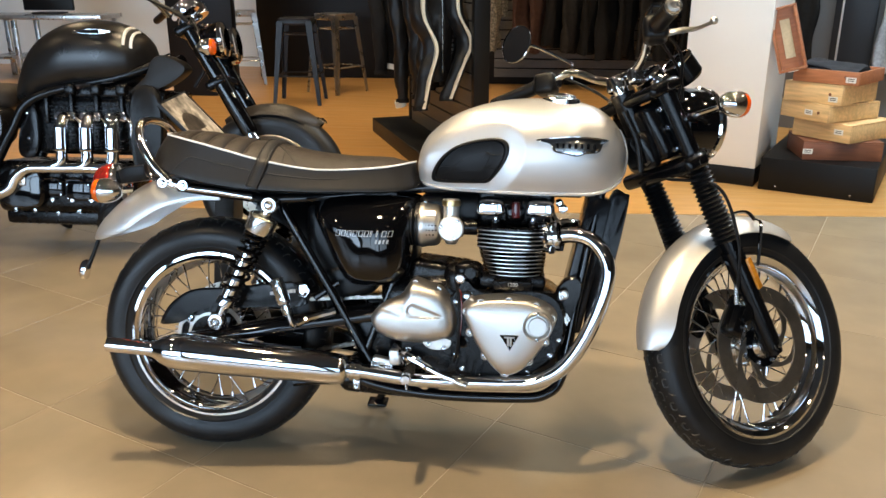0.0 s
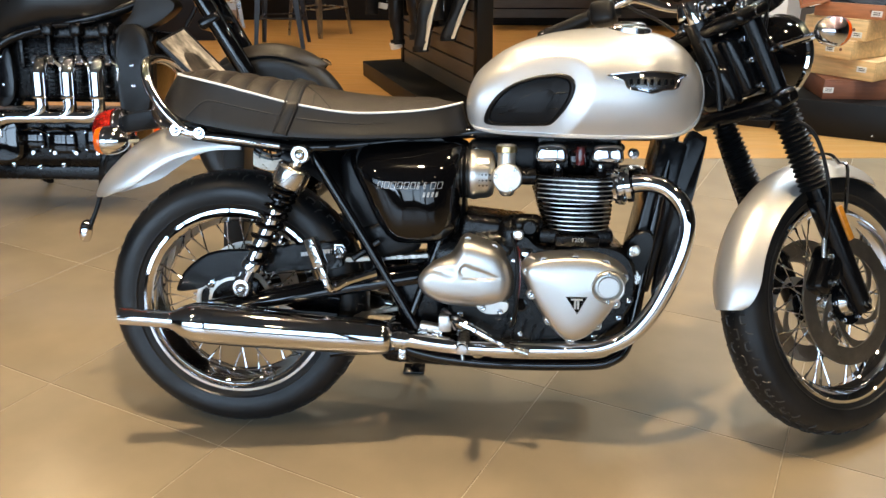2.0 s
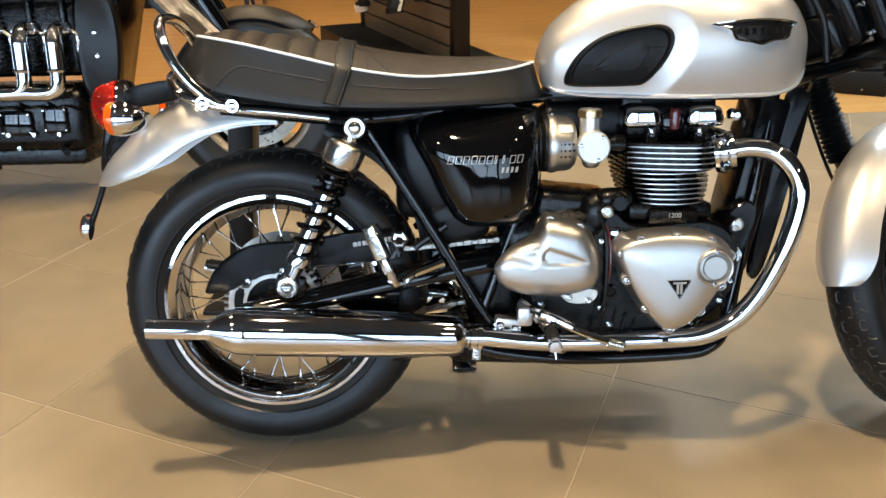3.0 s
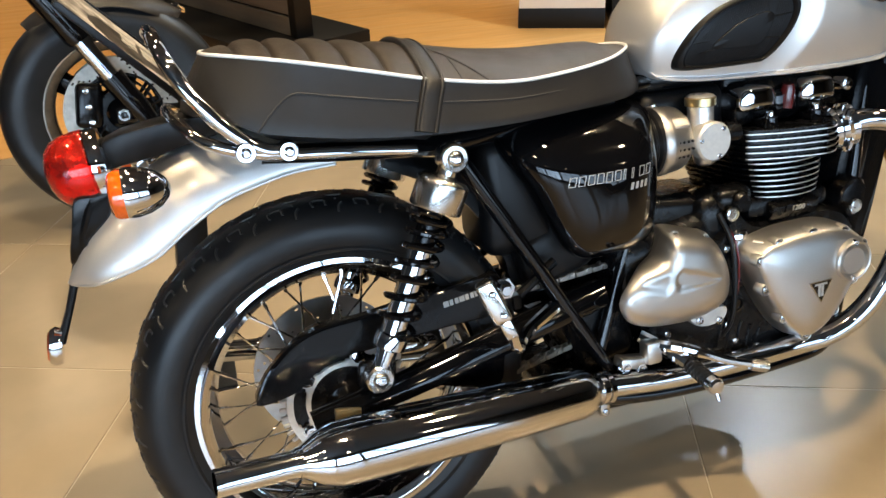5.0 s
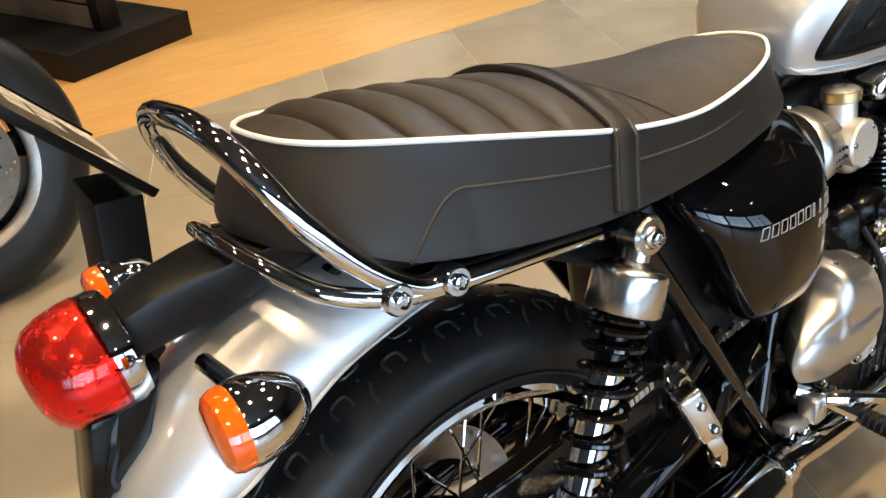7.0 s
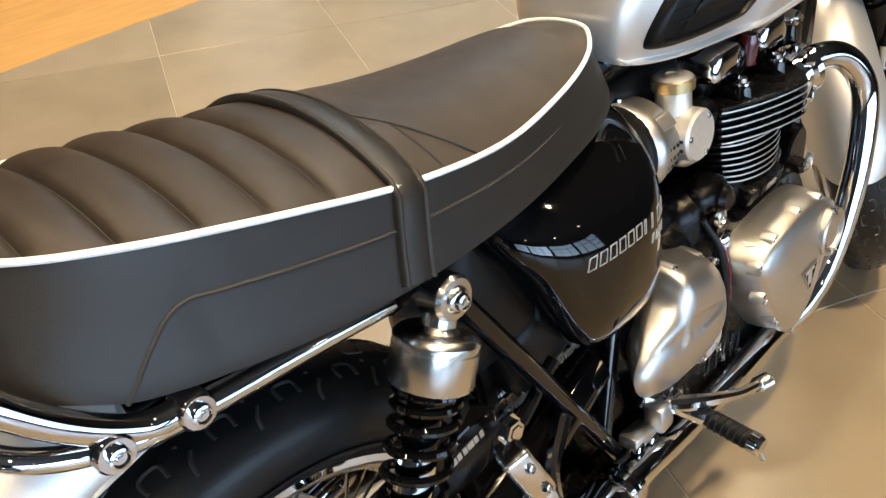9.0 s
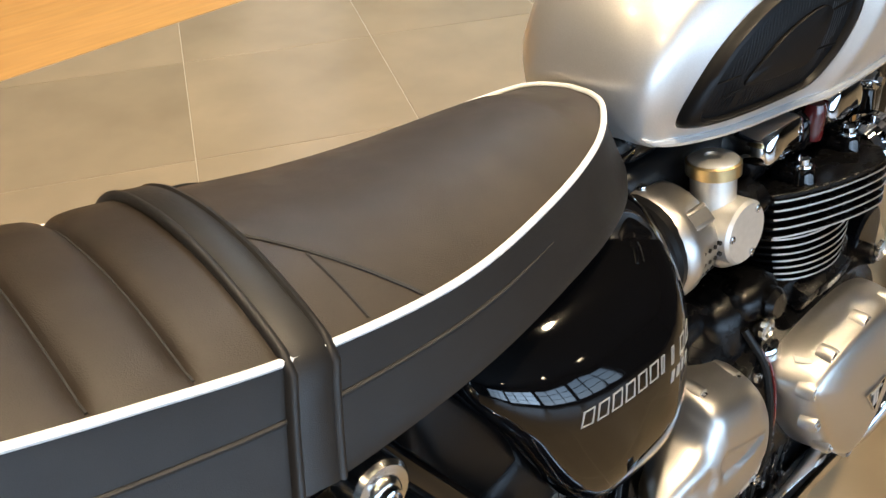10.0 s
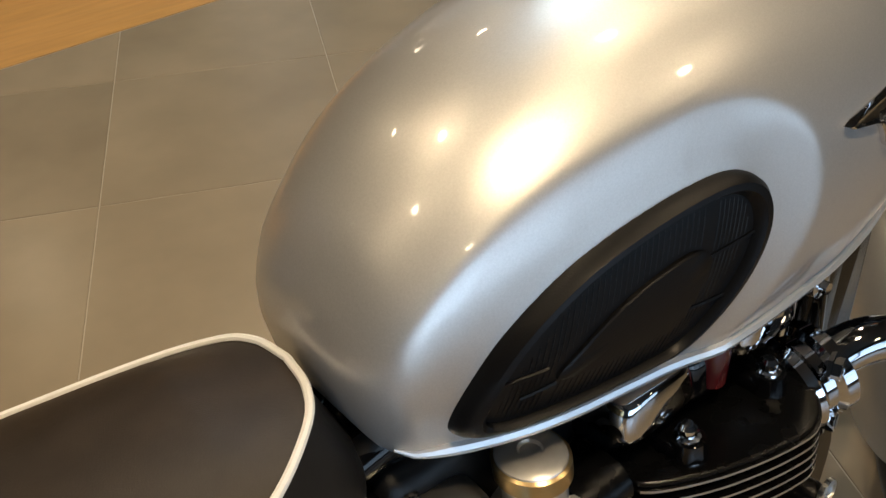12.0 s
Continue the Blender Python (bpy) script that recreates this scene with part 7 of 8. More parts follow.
for sg in (-1, 1):
    part("frame_tube", tube(spline([(-0.72, sg * 0.06, 0.88), (-0.9, sg * 0.12, 0.8), (-1.3, sg * 0.16, 0.7), (-1.42, sg * 0.17, 0.55), (-1.52, sg * 0.17, 0.38)], 5), 0.022, 12), BLACK_SATIN, moto, "black frame tube")
    bh = [(-0.74, 0.04, 1.06), (-0.76, 0.14, 1.1), (-0.82, 0.26, 1.13), (-0.96, 0.42, 1.1)]
    part("handlebar", tube([SB @ Vector((x, sg * y, z)) for x, y, z in spline([(a, b2, c) for a, b2, c in bh], 6)], 0.0125, 12), CHROME, moto, "chrome handlebar")
    part("grip", tube([SB @ Vector((-0.88, sg * 0.33, 1.125)), SB @ Vector((-0.96, sg * 0.42, 1.1))], 0.018, 12), RUBBER_PAD, moto)
    o = part("indicator", lathe([(0.036, 0.0), (0.038, 0.005), (0.03, 0.04), (0.014, 0.062), (0, 0.068)], SB @ along((-0.505, sg * 0.2, 0.91), (-0.605, sg * 0.2, 0.91)), 20), CHROME, moto, "chrome indicator with an amber lens")
    part("lens", lathe([(0.034, 0.001), (0.032, -0.012), (0.02, -0.02), (0, -0.022)], SB @ along((-0.505, sg * 0.2, 0.91), (-0.605, sg * 0.2, 0.91)), 20), AMBER, o, "amber lens")
    part("stem", tube([SB @ Vector((-0.54, sg * 0.19, 0.91)), SB @ Vector((-0.6, sg * 0.1, 0.9))], 0.009, 8), CHROME, o)
    lm = SB @ Matrix.Translation((-0.505, sg * 0.1, 0.95)) @ Matrix.Rotation(radians(82), 4, "Y") @ Matrix.Scale(0.92, 4)
    h2 = part("headlamp", lathe([(0, -0.1), (0.04, -0.09), (0.07, -0.05), (0.08, 0.0), (0.08, 0.02)], lm, 28), BLACK_GLOSS, moto, "round black headlamp with a chrome rim")
    part("lamp_rim", lathe([(0.08, 0.015), (0.085, 0.02), (0.083, 0.035), (0.076, 0.04), (0.05, 0.045)], lm, 28), CHROME, h2, "chrome rim and glass")
b3 = lathe([(0, 0.02), (0.03, 0.018), (0.055, 0.006), (0.058, 0.0), (0.05, -0.004)], Matrix.Translation((-1.0, -0.43, 1.2)) @ Matrix.Rotation(radians(70), 4, "Y"), 24)
mm = part("mirror", b3, BLACK_GLOSS, moto, "black round mirror")
part("mirror_stem", tube(spline([(-0.87, -0.3, 1.12), (-0.9, -0.33, 1.17), (-0.99, -0.42, 1.195)], 5), 0.006, 8), BLACK_GLOSS, mm)
part("clocks", merge(lathe([(0, -0.05), (0.05, -0.04), (0.055, 0.0), (0.05, 0.01), (0, 0.01)], SB @ pose(-0.66, -0.07, 1.1, 0, -35, 0), 24), lathe([(0, -0.05), (0.05, -0.04), (0.055, 0.0), (0.05, 0.01), (0, 0.01)], SB @ pose(-0.66, 0.07, 1.1, 0, -35, 0), 24)), CHROME, moto, "chrome instrument clocks")
part("cable_bundle", tube([SB @ p for p in spline([(-0.8, -0.2, 1.12), (-0.62, -0.16, 1.02), (-0.56, -0.1, 0.86), (-0.62, -0.06, 0.75)], 6)], 0.008, 8), BLACK_PLASTIC, moto)
part("side_stand", tube([(-1.5, 0.12, 0.2), (-1.46, 0.26, 0.07), (-1.45, 0.3, 0.052)], 0.013, 10), BLACK_SATIN, moto, "black side stand")
part("footrest", tube([(-1.52, -0.16, 0.3), (-1.5, -0.3, 0.3)], 0.015, 12), BLACK_PLASTIC, moto, "black footrest")
part("brake_pedal", tube([(-0.98, -0.14, 0.19), (-0.93, -0.24, 0.19)], 0.012, 10), BLACK_PLASTIC, moto, "black brake pedal")

# the information stand between the motorcycles
sign = thing("info_stand", pose(0, 0, 0), "black floor stand with a tilted printed information card", "info stand")
part("base_plate", rbox(0.17, 0.23, 0.012, pose(-0.205, 0.66, 0.006, 0, 0, -3), 0.003), WALL_BLACK, sign, "black base plate")
part("column", rbox(0.065, 0.1, 0.6, pose(-0.165, 0.655, 0.31, 0, 6, 0), 0.004), WALL_BLACK, sign, "flat black column")
TL0, TR0 = Vector((-0.299, 0.543, 0.849)), Vector((-0.311, 0.771, 0.853))
ey = (TR0 - TL0).normalized()
ed = Vector((math.cos(radians(48)), 0.05, -math.sin(radians(48))))
ed = (ed - ey * ed.dot(ey)).normalized()
cm = Matrix.Translation((TL0 + TR0) / 2 + ed * 0.15) @ Matrix((ed, ey, ed.cross(ey))).transposed().to_4x4()
card = part("card_holder", rbox(0.306, 0.232, 0.008, cm @ Matrix.Translation((0, 0, -0.005)), 0.002), BLACK_PLASTIC, sign, "tilted black card holder")
part("print", rbox(0.3, 0.226, 0.002, cm, 0), PAPER, card, "brown and white printed photograph")
PB = mat("print_brown", (0.045, 0.037, 0.03), 0.35, grain=0.5, grain_scale=60, blotch=0.7, blotch_scale=26)
part("print_dark", pillow(loop2([(-0.09, -0.04), (-0.04, -0.09), (0.03, -0.07), (0.11, -0.05), (0.12, 0.03), (0.05, 0.07), (-0.02, 0.04), (-0.07, 0.03)], 4), [(1, -0.0012), (1, -0.0017)]), PB, card, "", cm @ Matrix.Rotation(radians(-90), 4, "X"))
for k in range(4):
    part("print_bar", rbox(0.034, 0.03, 0.0008, cm @ Matrix.Translation((0.0 + 0.045 * (k // 2), 0.0 + 0.036 * (k % 2), 0.0022)), 0), TAG_PRINT, card)
for k in range(2):
    part("holder_edge", rbox(0.306, 0.004, 0.012, cm @ Matrix.Translation((0, (-1 + 2 * k) * 0.1155, -0.001)), 0.001), BLACK_PLASTIC, card, "thin holder edge")
part("holder_edge", rbox(0.004, 0.23, 0.012, cm @ Matrix.Translation((-0.153, 0, -0.001)), 0.001), BLACK_PLASTIC, card, "thin holder edge")

# pale stripes over the tank's front
for k in range(2):
    bstr = []
    for i in range(9):
        q = radians(20 + 70 * i / 8)
        x = -0.872 - 0.026 * k - 0.016 * i / 8
        zt, zb, w = tab(x, *BT), tab(x, *BB), tab(x, *BW)
        bstr.append((x, -w * abs(math.cos(q)) ** 0.8 * 1.004, (zt + zb) / 2 + (zt - zb) / 2 * math.sin(q) ** 0.85 * 1.004))
    part("tank_stripe", tube(bstr, 0.007, 8, flat=0.5), PIPING, bt, "pale stripe")

# ---- the shop behind ----

STOOL_BLACK = mat("black_painted_steel", (0.012, 0.012, 0.0135), 0.4, spec=0.35, grain=0.15, bump=0.05)
STOOL_METAL = mat("galvanised_steel", (0.48, 0.47, 0.45), 0.3, 0.95, grain=0.15, grain_scale=20, rough_var=0.1)
SLAT = mat("brown_slat_board", (0.1, 0.084, 0.066), 0.42, grain=0.12, grain_scale=6, stretch=(1, 1, 8), bump=0.04)
LEATHER = mat("black_leather", (0.008, 0.0075, 0.0075), 0.42, spec=0.3, grain=0.3, grain_scale=12, bump=0.35, bump_scale=60, rough_var=0.1)
CLOTH_DARK = mat("dark_cloth", (0.007, 0.007, 0.0075), 0.8, spec=0.25, grain=0.25, grain_scale=30, bump=0.3, bump_scale=40)
CLOTH_BROWN = mat("brown_waxed_cloth", (0.06, 0.03, 0.022), 0.7, spec=0.2, grain=0.25, grain_scale=25, bump=0.3, bump_scale=40)
CLOTH_GREY = mat("grey_cloth", (0.022, 0.02, 0.019), 0.8, spec=0.2, grain=0.25, grain_scale=25, bump=0.3, bump_scale=40)
CREAM = mat("cream_stripe", (0.62, 0.56, 0.44), 0.6, grain=0.1)
FLORAL = mat("patterned_cloth", (0.16, 0.14, 0.105), 0.8, grain=0.5, grain_scale=70, blotch=0.6, blotch_scale=45)
DENIM = mat("dark_denim", (0.01, 0.012, 0.018), 0.85, grain=0.2, grain_scale=60, bump=0.3, bump_scale=200)
PINE = mat("pale_pine", (0.7, 0.47, 0.23), 0.5, grain=0.14, grain_scale=9, stretch=(1, 8, 8), blotch=0.08, blotch_scale=8, bump=0.05, random_tint=0.12)
REDWOOD = mat("red_brown_wood", (0.4, 0.15, 0.065), 0.5, grain=0.16, grain_scale=9, stretch=(1, 8, 8), bump=0.06, random_tint=0.1)
DARKWOOD = mat("dark_brown_wood", (0.2, 0.075, 0.04), 0.5, grain=0.16, grain_scale=9, stretch=(1, 8, 8), bump=0.06)
TAG_PAPER = mat("cream_paper", (0.62, 0.5, 0.32), 0.6, grain=0.1)
TAG = mat("white_label", (0.75, 0.74, 0.7), 0.5)


def stool(m, mt, label):
    s = thing("bar_stool", m, label, "stool", "bar stools")
    part("seat", merge(rbox(0.31, 0.31, 0.02, Matrix.Translation((0, 0, 0.8)), 0.009, 3), rbox(0.3, 0.3, 0.05, Matrix.Translation((0, 0, 0.77)), 0.006, 2)), mt, s)
    for sx in (-1, 1):
        for sy in (-1, 1):
            a, b2 = Vector((sx * 0.135, sy * 0.135, 0.78)), Vector((sx * 0.215, sy * 0.215, 0.0))
            b3 = bmesh.new()
            skin(b3, [[a + Vector((x * 0.03 * sx, y * 0.03 * sy, 0)) for x, y in ((1, 1), (1, -1), (0.85, -1), (0.85, 0.85), (-1, 0.85), (-1, 1))], [b2 + Vector((x * 0.017 * sx, y * 0.017 * sy, 0)) for x, y in ((1, 1), (1, -1), (0.7, -1), (0.7, 0.7), (-1, 0.7), (-1, 1))]])
            part("leg", b3, mt, s)
    for z, w in ((0.27, 0.187), (0.66, 0.147)):
        for k in range(4):
            p, q = Vector((w, w, z)), Vector((-w, w, z))
            rot = Matrix.Rotation(radians(90 * k), 4, "Z")
            part("foot_rail" if z < 0.5 else "brace", tube([rot @ p, rot @ q], 0.008, 8), mt, s)
    return s


dark_stool = stool(pose(-1.35, 6.03, 0, 0, 0, 5), STOOL_BLACK, "black painted metal bar stool")
stool(pose(-1.15, 6.79, 0, 0, 0, 57), STOOL_METAL, "bare galvanised metal bar stool")
stool(pose(-2.36, 7.38, 0, 0, 0, 20), STOOL_METAL, "bare galvanised metal bar stool by the partition")

# display gondola of slatted board on a black plinth
GL = Vector((-0.385, 0.923, 0))
GC = Vector((0.318, 2.925, 0))
gm = Matrix.Translation(GC) @ Matrix.Rotation(math.atan2(GL.y, GL.x), 4, "Z")     # x along the length, -y across
gon = thing("display_stand", gm, "black display stand with brown slatted boards on a low plinth", "display stand")
part("plinth", rbox(1.8, 0.65, 0.11, Matrix.Translation((0.9, -0.325, 0.055)), 0.004), WALL_BLACK, gon, "low black plinth")
for x in (0.14, 1.66):
    part("post", rbox(0.06, 0.1, 2.2, Matrix.Translation((x, -0.325, 0.11 + 1.1)), 0.004), WALL_BLACK, gon, "black upright post")
part("top_rail", rbox(1.58, 0.1, 0.06, Matrix.Translation((0.9, -0.325, 2.28)), 0.004), WALL_BLACK, gon)
for side in (-1, 1):
    for k in range(20):
        part("slat", rbox(1.46, 0.014, 0.094, Matrix.Translation((0.9, -0.325 + side * 0.035, 0.16 + 0.105 * k)), 0.002, 1), SLAT, gon, "brown slat")
part("backing", rbox(1.46, 0.05, 2.12, Matrix.Translation((0.9, -0.325, 1.19)), 0), WALL_BLACK, gon)


def sheet(w0, w1, h, depth, folds, seed, cut=0.0):
    """Hanging cloth: a closed body with vertical folds, w0 wide at the top, w1 at the hem."""
    rnd = random.Random(seed)
    ph = [rnd.uniform(0, 6.28) for _ in range(4)]
    rings = []
    for i in range(17):
        t = i / 16
        w = w0 + (w1 - w0) * t
        z = -h * t
        ring = []
        for k in range(40):
            q = 2 * math.pi * k / 40
            x = w / 2 * math.copysign(abs(math.cos(q)) ** 0.7, math.cos(q))
            d = depth * (0.55 + 0.35 * math.sin(folds * x / w0 * 3 + ph[0]) * t + 0.2 * math.sin(7 * t + ph[1] + 4 * x / w0))
            y = d / 2 * math.copysign(abs(math.sin(q)) ** 0.8, math.sin(q))
            ring.append(Vector((x + 0.012 * math.sin(9 * t + ph[2]), y + 0.014 * math.sin(6 * t + ph[3] + 3 * x / w0), z + cut * 0.02 * math.sin(5 * x / w0 + ph[1]))))
        rings.append(ring)
    b3 = bmesh.new()
    skin(b3, rings)
    return b3


def wrinkle(b3, amp, seed, scale=9.0):
    """Push the cloth in and out in soft folds."""
    off = Vector((seed * 3.1, seed * 1.7, seed * 0.9))
    b3.normal_update()
    for v in b3.verts:
        q = v.co + off
        d = noise.noise(Vector((q.x * scale, q.y * scale, q.z * scale * 0.45))) + 0.5 * noise.noise(Vector((q.x * scale * 2.3, q.y * scale * 2.3, q.z * scale * 1.6)))
        v.co += v.normal * amp * d
    return b3


def jacket(m, mt, label, seed, stripe=None, drop=(0.72, 0.7), body=0.66, width=0.28, bend=0.03):
    """A jacket on a hanger: body, shoulders, two sleeves that hang to drop, and its fittings."""
    j = thing("jacket", m, label, "jacket", "hanging jackets")
    b3 = sheet(width * 0.8, width * 0.9, body, 0.12, 3, seed)
    bmesh.ops.subdivide_edges(b3, edges=b3.edges, cuts=1, use_grid_fill=True)
    part("body", wrinkle(b3, 0.016, seed), mt, j, "", None, 70)
    part("shoulders", rbox(width * 1.0, 0.11, 0.09, Matrix.Translation((0, 0, -0.01)), 0.035, 3), mt, j)
    for sg, dr in ((-1, drop[0]), (1, drop[1])):
        pts = spline([(sg * width * 0.44, -0.01, 0.0), (sg * width * 0.46 - bend * 0.4, -0.05, -dr * 0.28), (sg * width * 0.46 + bend, -0.085, -dr * 0.52), (sg * width * 0.42 - bend * 0.2, -0.1, -dr * 0.76), (sg * width * 0.36 - bend * 1.3, -0.1, -dr)], 8)
        rad = [0.062, 0.056, 0.052, 0.048, 0.042]
        sl = part("sleeve", wrinkle(tube(pts, rad, 20), 0.018, seed + sg, 15), mt, j, "", None, 70)
        part("cuff", tube([pts[-1] + Vector((0, 0, 0.014)), pts[-1] + Vector((0, -0.004, -0.016))], 0.047, 16), CLOTH_DARK, sl)
        if stripe:
            strip = bmesh.new()
            rr = []
            for i, p in enumerate(pts):
                r = 0.074 - 0.022 * i / (len(pts) - 1)
                o = p + Vector((0.004, 0, 0))
                rr.append([o + Vector((-0.01, -r, 0)), o + Vector((0.01, -r, 0)), o + Vector((0.01, -r + 0.03, 0)), o + Vector((-0.01, -r + 0.03, 0))])
            skin(strip, rr)
            part("stripe", strip, stripe, sl, "cream stripe down the sleeve")
    part("hanger_hook", tube(spline([(0, 0, 0.02), (0, 0, 0.09), (0.02, 0, 0.11), (0.035, 0, 0.09)], 5), 0.003, 6), STEEL, j)
    part("zip", tube([(0.01, -0.07, -0.05), (0.012, -0.074, -body * 0.9)], 0.003, 6), STEEL, j)
    part("arm_bracket", tube([(-0.12, 0, 0.112), (0.17, 0, 0.112)], 0.006, 8), STEEL, j)
    return j


# jackets on arms along the stand
RED_BAND = mat("dark_red_band", (0.09, 0.012, 0.014), 0.6, grain=0.2, grain_scale=30)
HANG = [(1.62, -0.13, 1.2, CLOTH_DARK, "black textile jacket with a white hem label", None, (0.7, 0.66), 0.7, 0.26),
        (0.98, -0.13, 1.2, LEATHER, "black leather jacket with a chequered patch", None, (0.82, 0.74), 0.66, 0.27),
        (0.62, -0.14, 1.2, LEATHER, "black leather jacket with a red chest band", None, (0.74, 0.66), 0.7, 0.27),
        (0.3, -0.09, 1.2, LEATHER, "black leather jacket with cream striped sleeves", CREAM, (0.76, 0.71), 0.62, 0.25)]
for k, (x, y, z, mt, lab, stripe, drp, bd, wd) in enumerate(HANG):
    jk = jacket(gm @ pose(x, y, z, 0, 0, -90 + 4 * (k - 1)), mt, lab + " on the display stand", 11 + k, stripe, drp, bd, wd, 0.05 if stripe else 0.012)
    if k == 0:
        part("hem_label", rbox(0.07, 0.004, 0.04, pose(-0.02, -0.082, -0.66, 0, 12, 0), 0), TAG, jk, "white label")
    if k == 1:
        part("cuff_lining", tube([(-0.13, -0.1, -0.82), (-0.12, -0.1, -0.86)], 0.04, 14), TAG, jk, "pale cuff lining")
        for i in range(4):
            for q in range(2):
                part("patch_square", rbox(0.014, 0.003, 0.014, pose(-0.12 + 0.028 * q + 0.014 * (i % 2), -0.138, -0.1 - 0.014 * i), 0), TAG, jk)
    if k == 2:
        part("chest_band", wrinkle(rbox(0.25, 0.135, 0.07, Matrix.Translation((0, 0, -0.13)), 0.04, 4), 0.004, 3), RED_BAND, jk, "dark red band")
        part("band_edge", rbox(0.245, 0.14, 0.012, Matrix.Translation((0, 0, -0.172)), 0.004, 2), TAG, jk, "white edge")
        for i in range(9):
            part("print_bar", rbox(0.012, 0.003, 0.018, pose(0.105, -0.145, -0.36 - 0.028 * i), 0), PRINT, jk)

# slatted wall with a row of hanging clothes
sw = thing("slat_wall", pose(0, 0, 0), "brown slatted wall board with black grooves behind hanging clothes", "slat wall", kind="structure")
for k in range(30):
    part("slat", rbox(3.9, 0.02, 0.09, Matrix.Translation((2.45, 7.52, 0.13 + 0.105 * k)), 0.002, 1), SLAT, sw, "brown slat")
rail = solid("clothes_rail", tube([(0.5, 7.15, 1.5), (4.3, 7.15, 1.5)], 0.014, 12), STEEL, "steel clothes rail on the slatted wall", "rail")
part("rail_arm", tube([(0.6, 7.15, 1.5), (0.6, 7.5, 1.5)], 0.012, 10), STEEL, rail)
part("rail_arm", tube([(4.2, 7.15, 1.5), (4.2, 7.5, 1.5)], 0.012, 10), STEEL, rail)
rnd = random.Random(5)
ROW = [(0.5, FLORAL, "patterned shirt", 1.02), (0.82, CLOTH_BROWN, "brown waxed jacket", 1.0), (0.98, CLOTH_BROWN, "brown waxed jacket", 1.02), (1.14, CLOTH_DARK, "dark jacket", 0.98), (1.32, CLOTH_GREY, "grey jacket", 1.04), (1.52, CLOTH_DARK, "black jacket", 1.05), (1.7, CLOTH_DARK, "black jacket", 1.1), (1.9, CLOTH_DARK, "black jacket", 1.1), (2.1, CLOTH_GREY, "dark grey jacket", 1.05), (2.32, CLOTH_DARK, "black jacket", 1.1), (2.54, CLOTH_DARK, "black trousers", 1.12)]
for k, (x, mt, lab, h) in enumerate(ROW):
    g = thing("garment", pose(x, 7.15, 1.5, 0, 0, (84 if k == 0 else 58) + rnd.uniform(-6, 6)), lab + " hanging on the wall rail", "clothing", "clothes on the rail")
    part("cloth", wrinkle(sheet(0.34, 0.42, h, 0.16, 4, 40 + k, 1.0), 0.025, 40 + k), mt, g, "", Matrix.Translation((0, 0, -0.06)), 70)
    part("sleeve", tube(spline([(0.2, -0.04, -0.08), (0.23, -0.07, -0.4), (0.21, -0.08, -0.75)], 5), [0.06, 0.055, 0.045], 12), mt, g, "", None, 70)
    part("hanger_hook", tube(spline([(0, 0, -0.06), (0, 0, 0.0), (0.012, 0, 0.016)], 4), 0.003, 6), STEEL, g)

# crates on a black plinth beside the column
U = Vector((0.8969, -0.4423, 0))
V = Vector((0.4423, 0.8969, 0))
pm = Matrix.Translation((2.247, 2.994, 0)) @ Matrix.Rotation(math.atan2(U.y, U.x), 4, "Z")
pln = thing("plinth", pm, "low black display plinth beside the column", "plinth")
part("body", rbox(0.62, 1.0, 0.195, Matrix.Translation((0.31, 0.5, 0.0975)), 0.004), WALL_BLACK, pln)
for x in (0.1, 0.5):
    bolt(pln, (x, -0.001, 0.03), (0, -1, 0), 0.8)


def crate(m, sx, sy, sz, mt, label, open_top=True, tag=(0.1, 0.5)):
    c = thing("wooden_crate", m, label, "crate", "stacked crates")
    t = 0.014
    part("front_board", rbox(sx, t, sz, Matrix.Translation((0, -sy / 2 + t / 2, sz / 2)), 0.002), mt, c)
    part("back_board", rbox(sx, t, sz, Matrix.Translation((0, sy / 2 - t / 2, sz / 2)), 0.002), mt, c)
    for sg in (-1, 1):
        part("side_board", rbox(t, sy - 2 * t - 0.002, sz - 0.002, Matrix.Translation((sg * (sx / 2 - t / 2), 0, sz / 2)), 0.002), mt, c)
    part("bottom_board", rbox(sx - 2 * t, sy - 2 * t, 0.01, Matrix.Translation((0, 0, 0.006)), 0), mt, c)
    if not open_top:
        part("lid", rbox(sx, sy, 0.01, Matrix.Translation((0, 0, sz + 0.0052)), 0.002), mt, c)
    tg = part("paper_label", rbox(0.055, 0.002, 0.03, Matrix.Translation((sx * tag[0], -sy / 2 - 0.001, sz * tag[1])), 0), TAG, c, "white paper label")
    for k in range(2):
        part("print_bar", rbox(0.035, 0.001, 0.004, Matrix.Translation((sx * tag[0], -sy / 2 - 0.0025, sz * tag[1] + 0.006 - 0.01 * k)), 0), BLACK_PLASTIC, tg)
    part("knot", lathe([(0, 0.001), (0.009, 0.001), (0.009, 0)], Matrix.Translation((sx * 0.3, -sy / 2 - 0.0002, sz * 0.55)) @ SIDE, 12), DARKWOOD, c)
    return c


def corner(u, v, z, rz, sx, sy, near=1):
    """The pose of a crate whose near corner stands at u, v."""
    q = Matrix.Rotation(radians(rz), 4, "Z") @ Vector((near * sx / 2, -sy / 2, 0))
    return pm @ pose(u - q.x, v - q.y, z, 0, 0, rz)


crate(corner(0.215, 0.05, 0.195, 24, 0.44, 0.34, -1), 0.44, 0.34, 0.1, DARKWOOD, "dark brown wooden crate at the bottom of the stack", False, (-0.44, 0.5))
crate(corner(0.45, 0.06, 0.308, -26, 0.37, 0.42), 0.37, 0.42, 0.095, PINE, "pale pine crate in the stack", False, (0.3, 0.6))
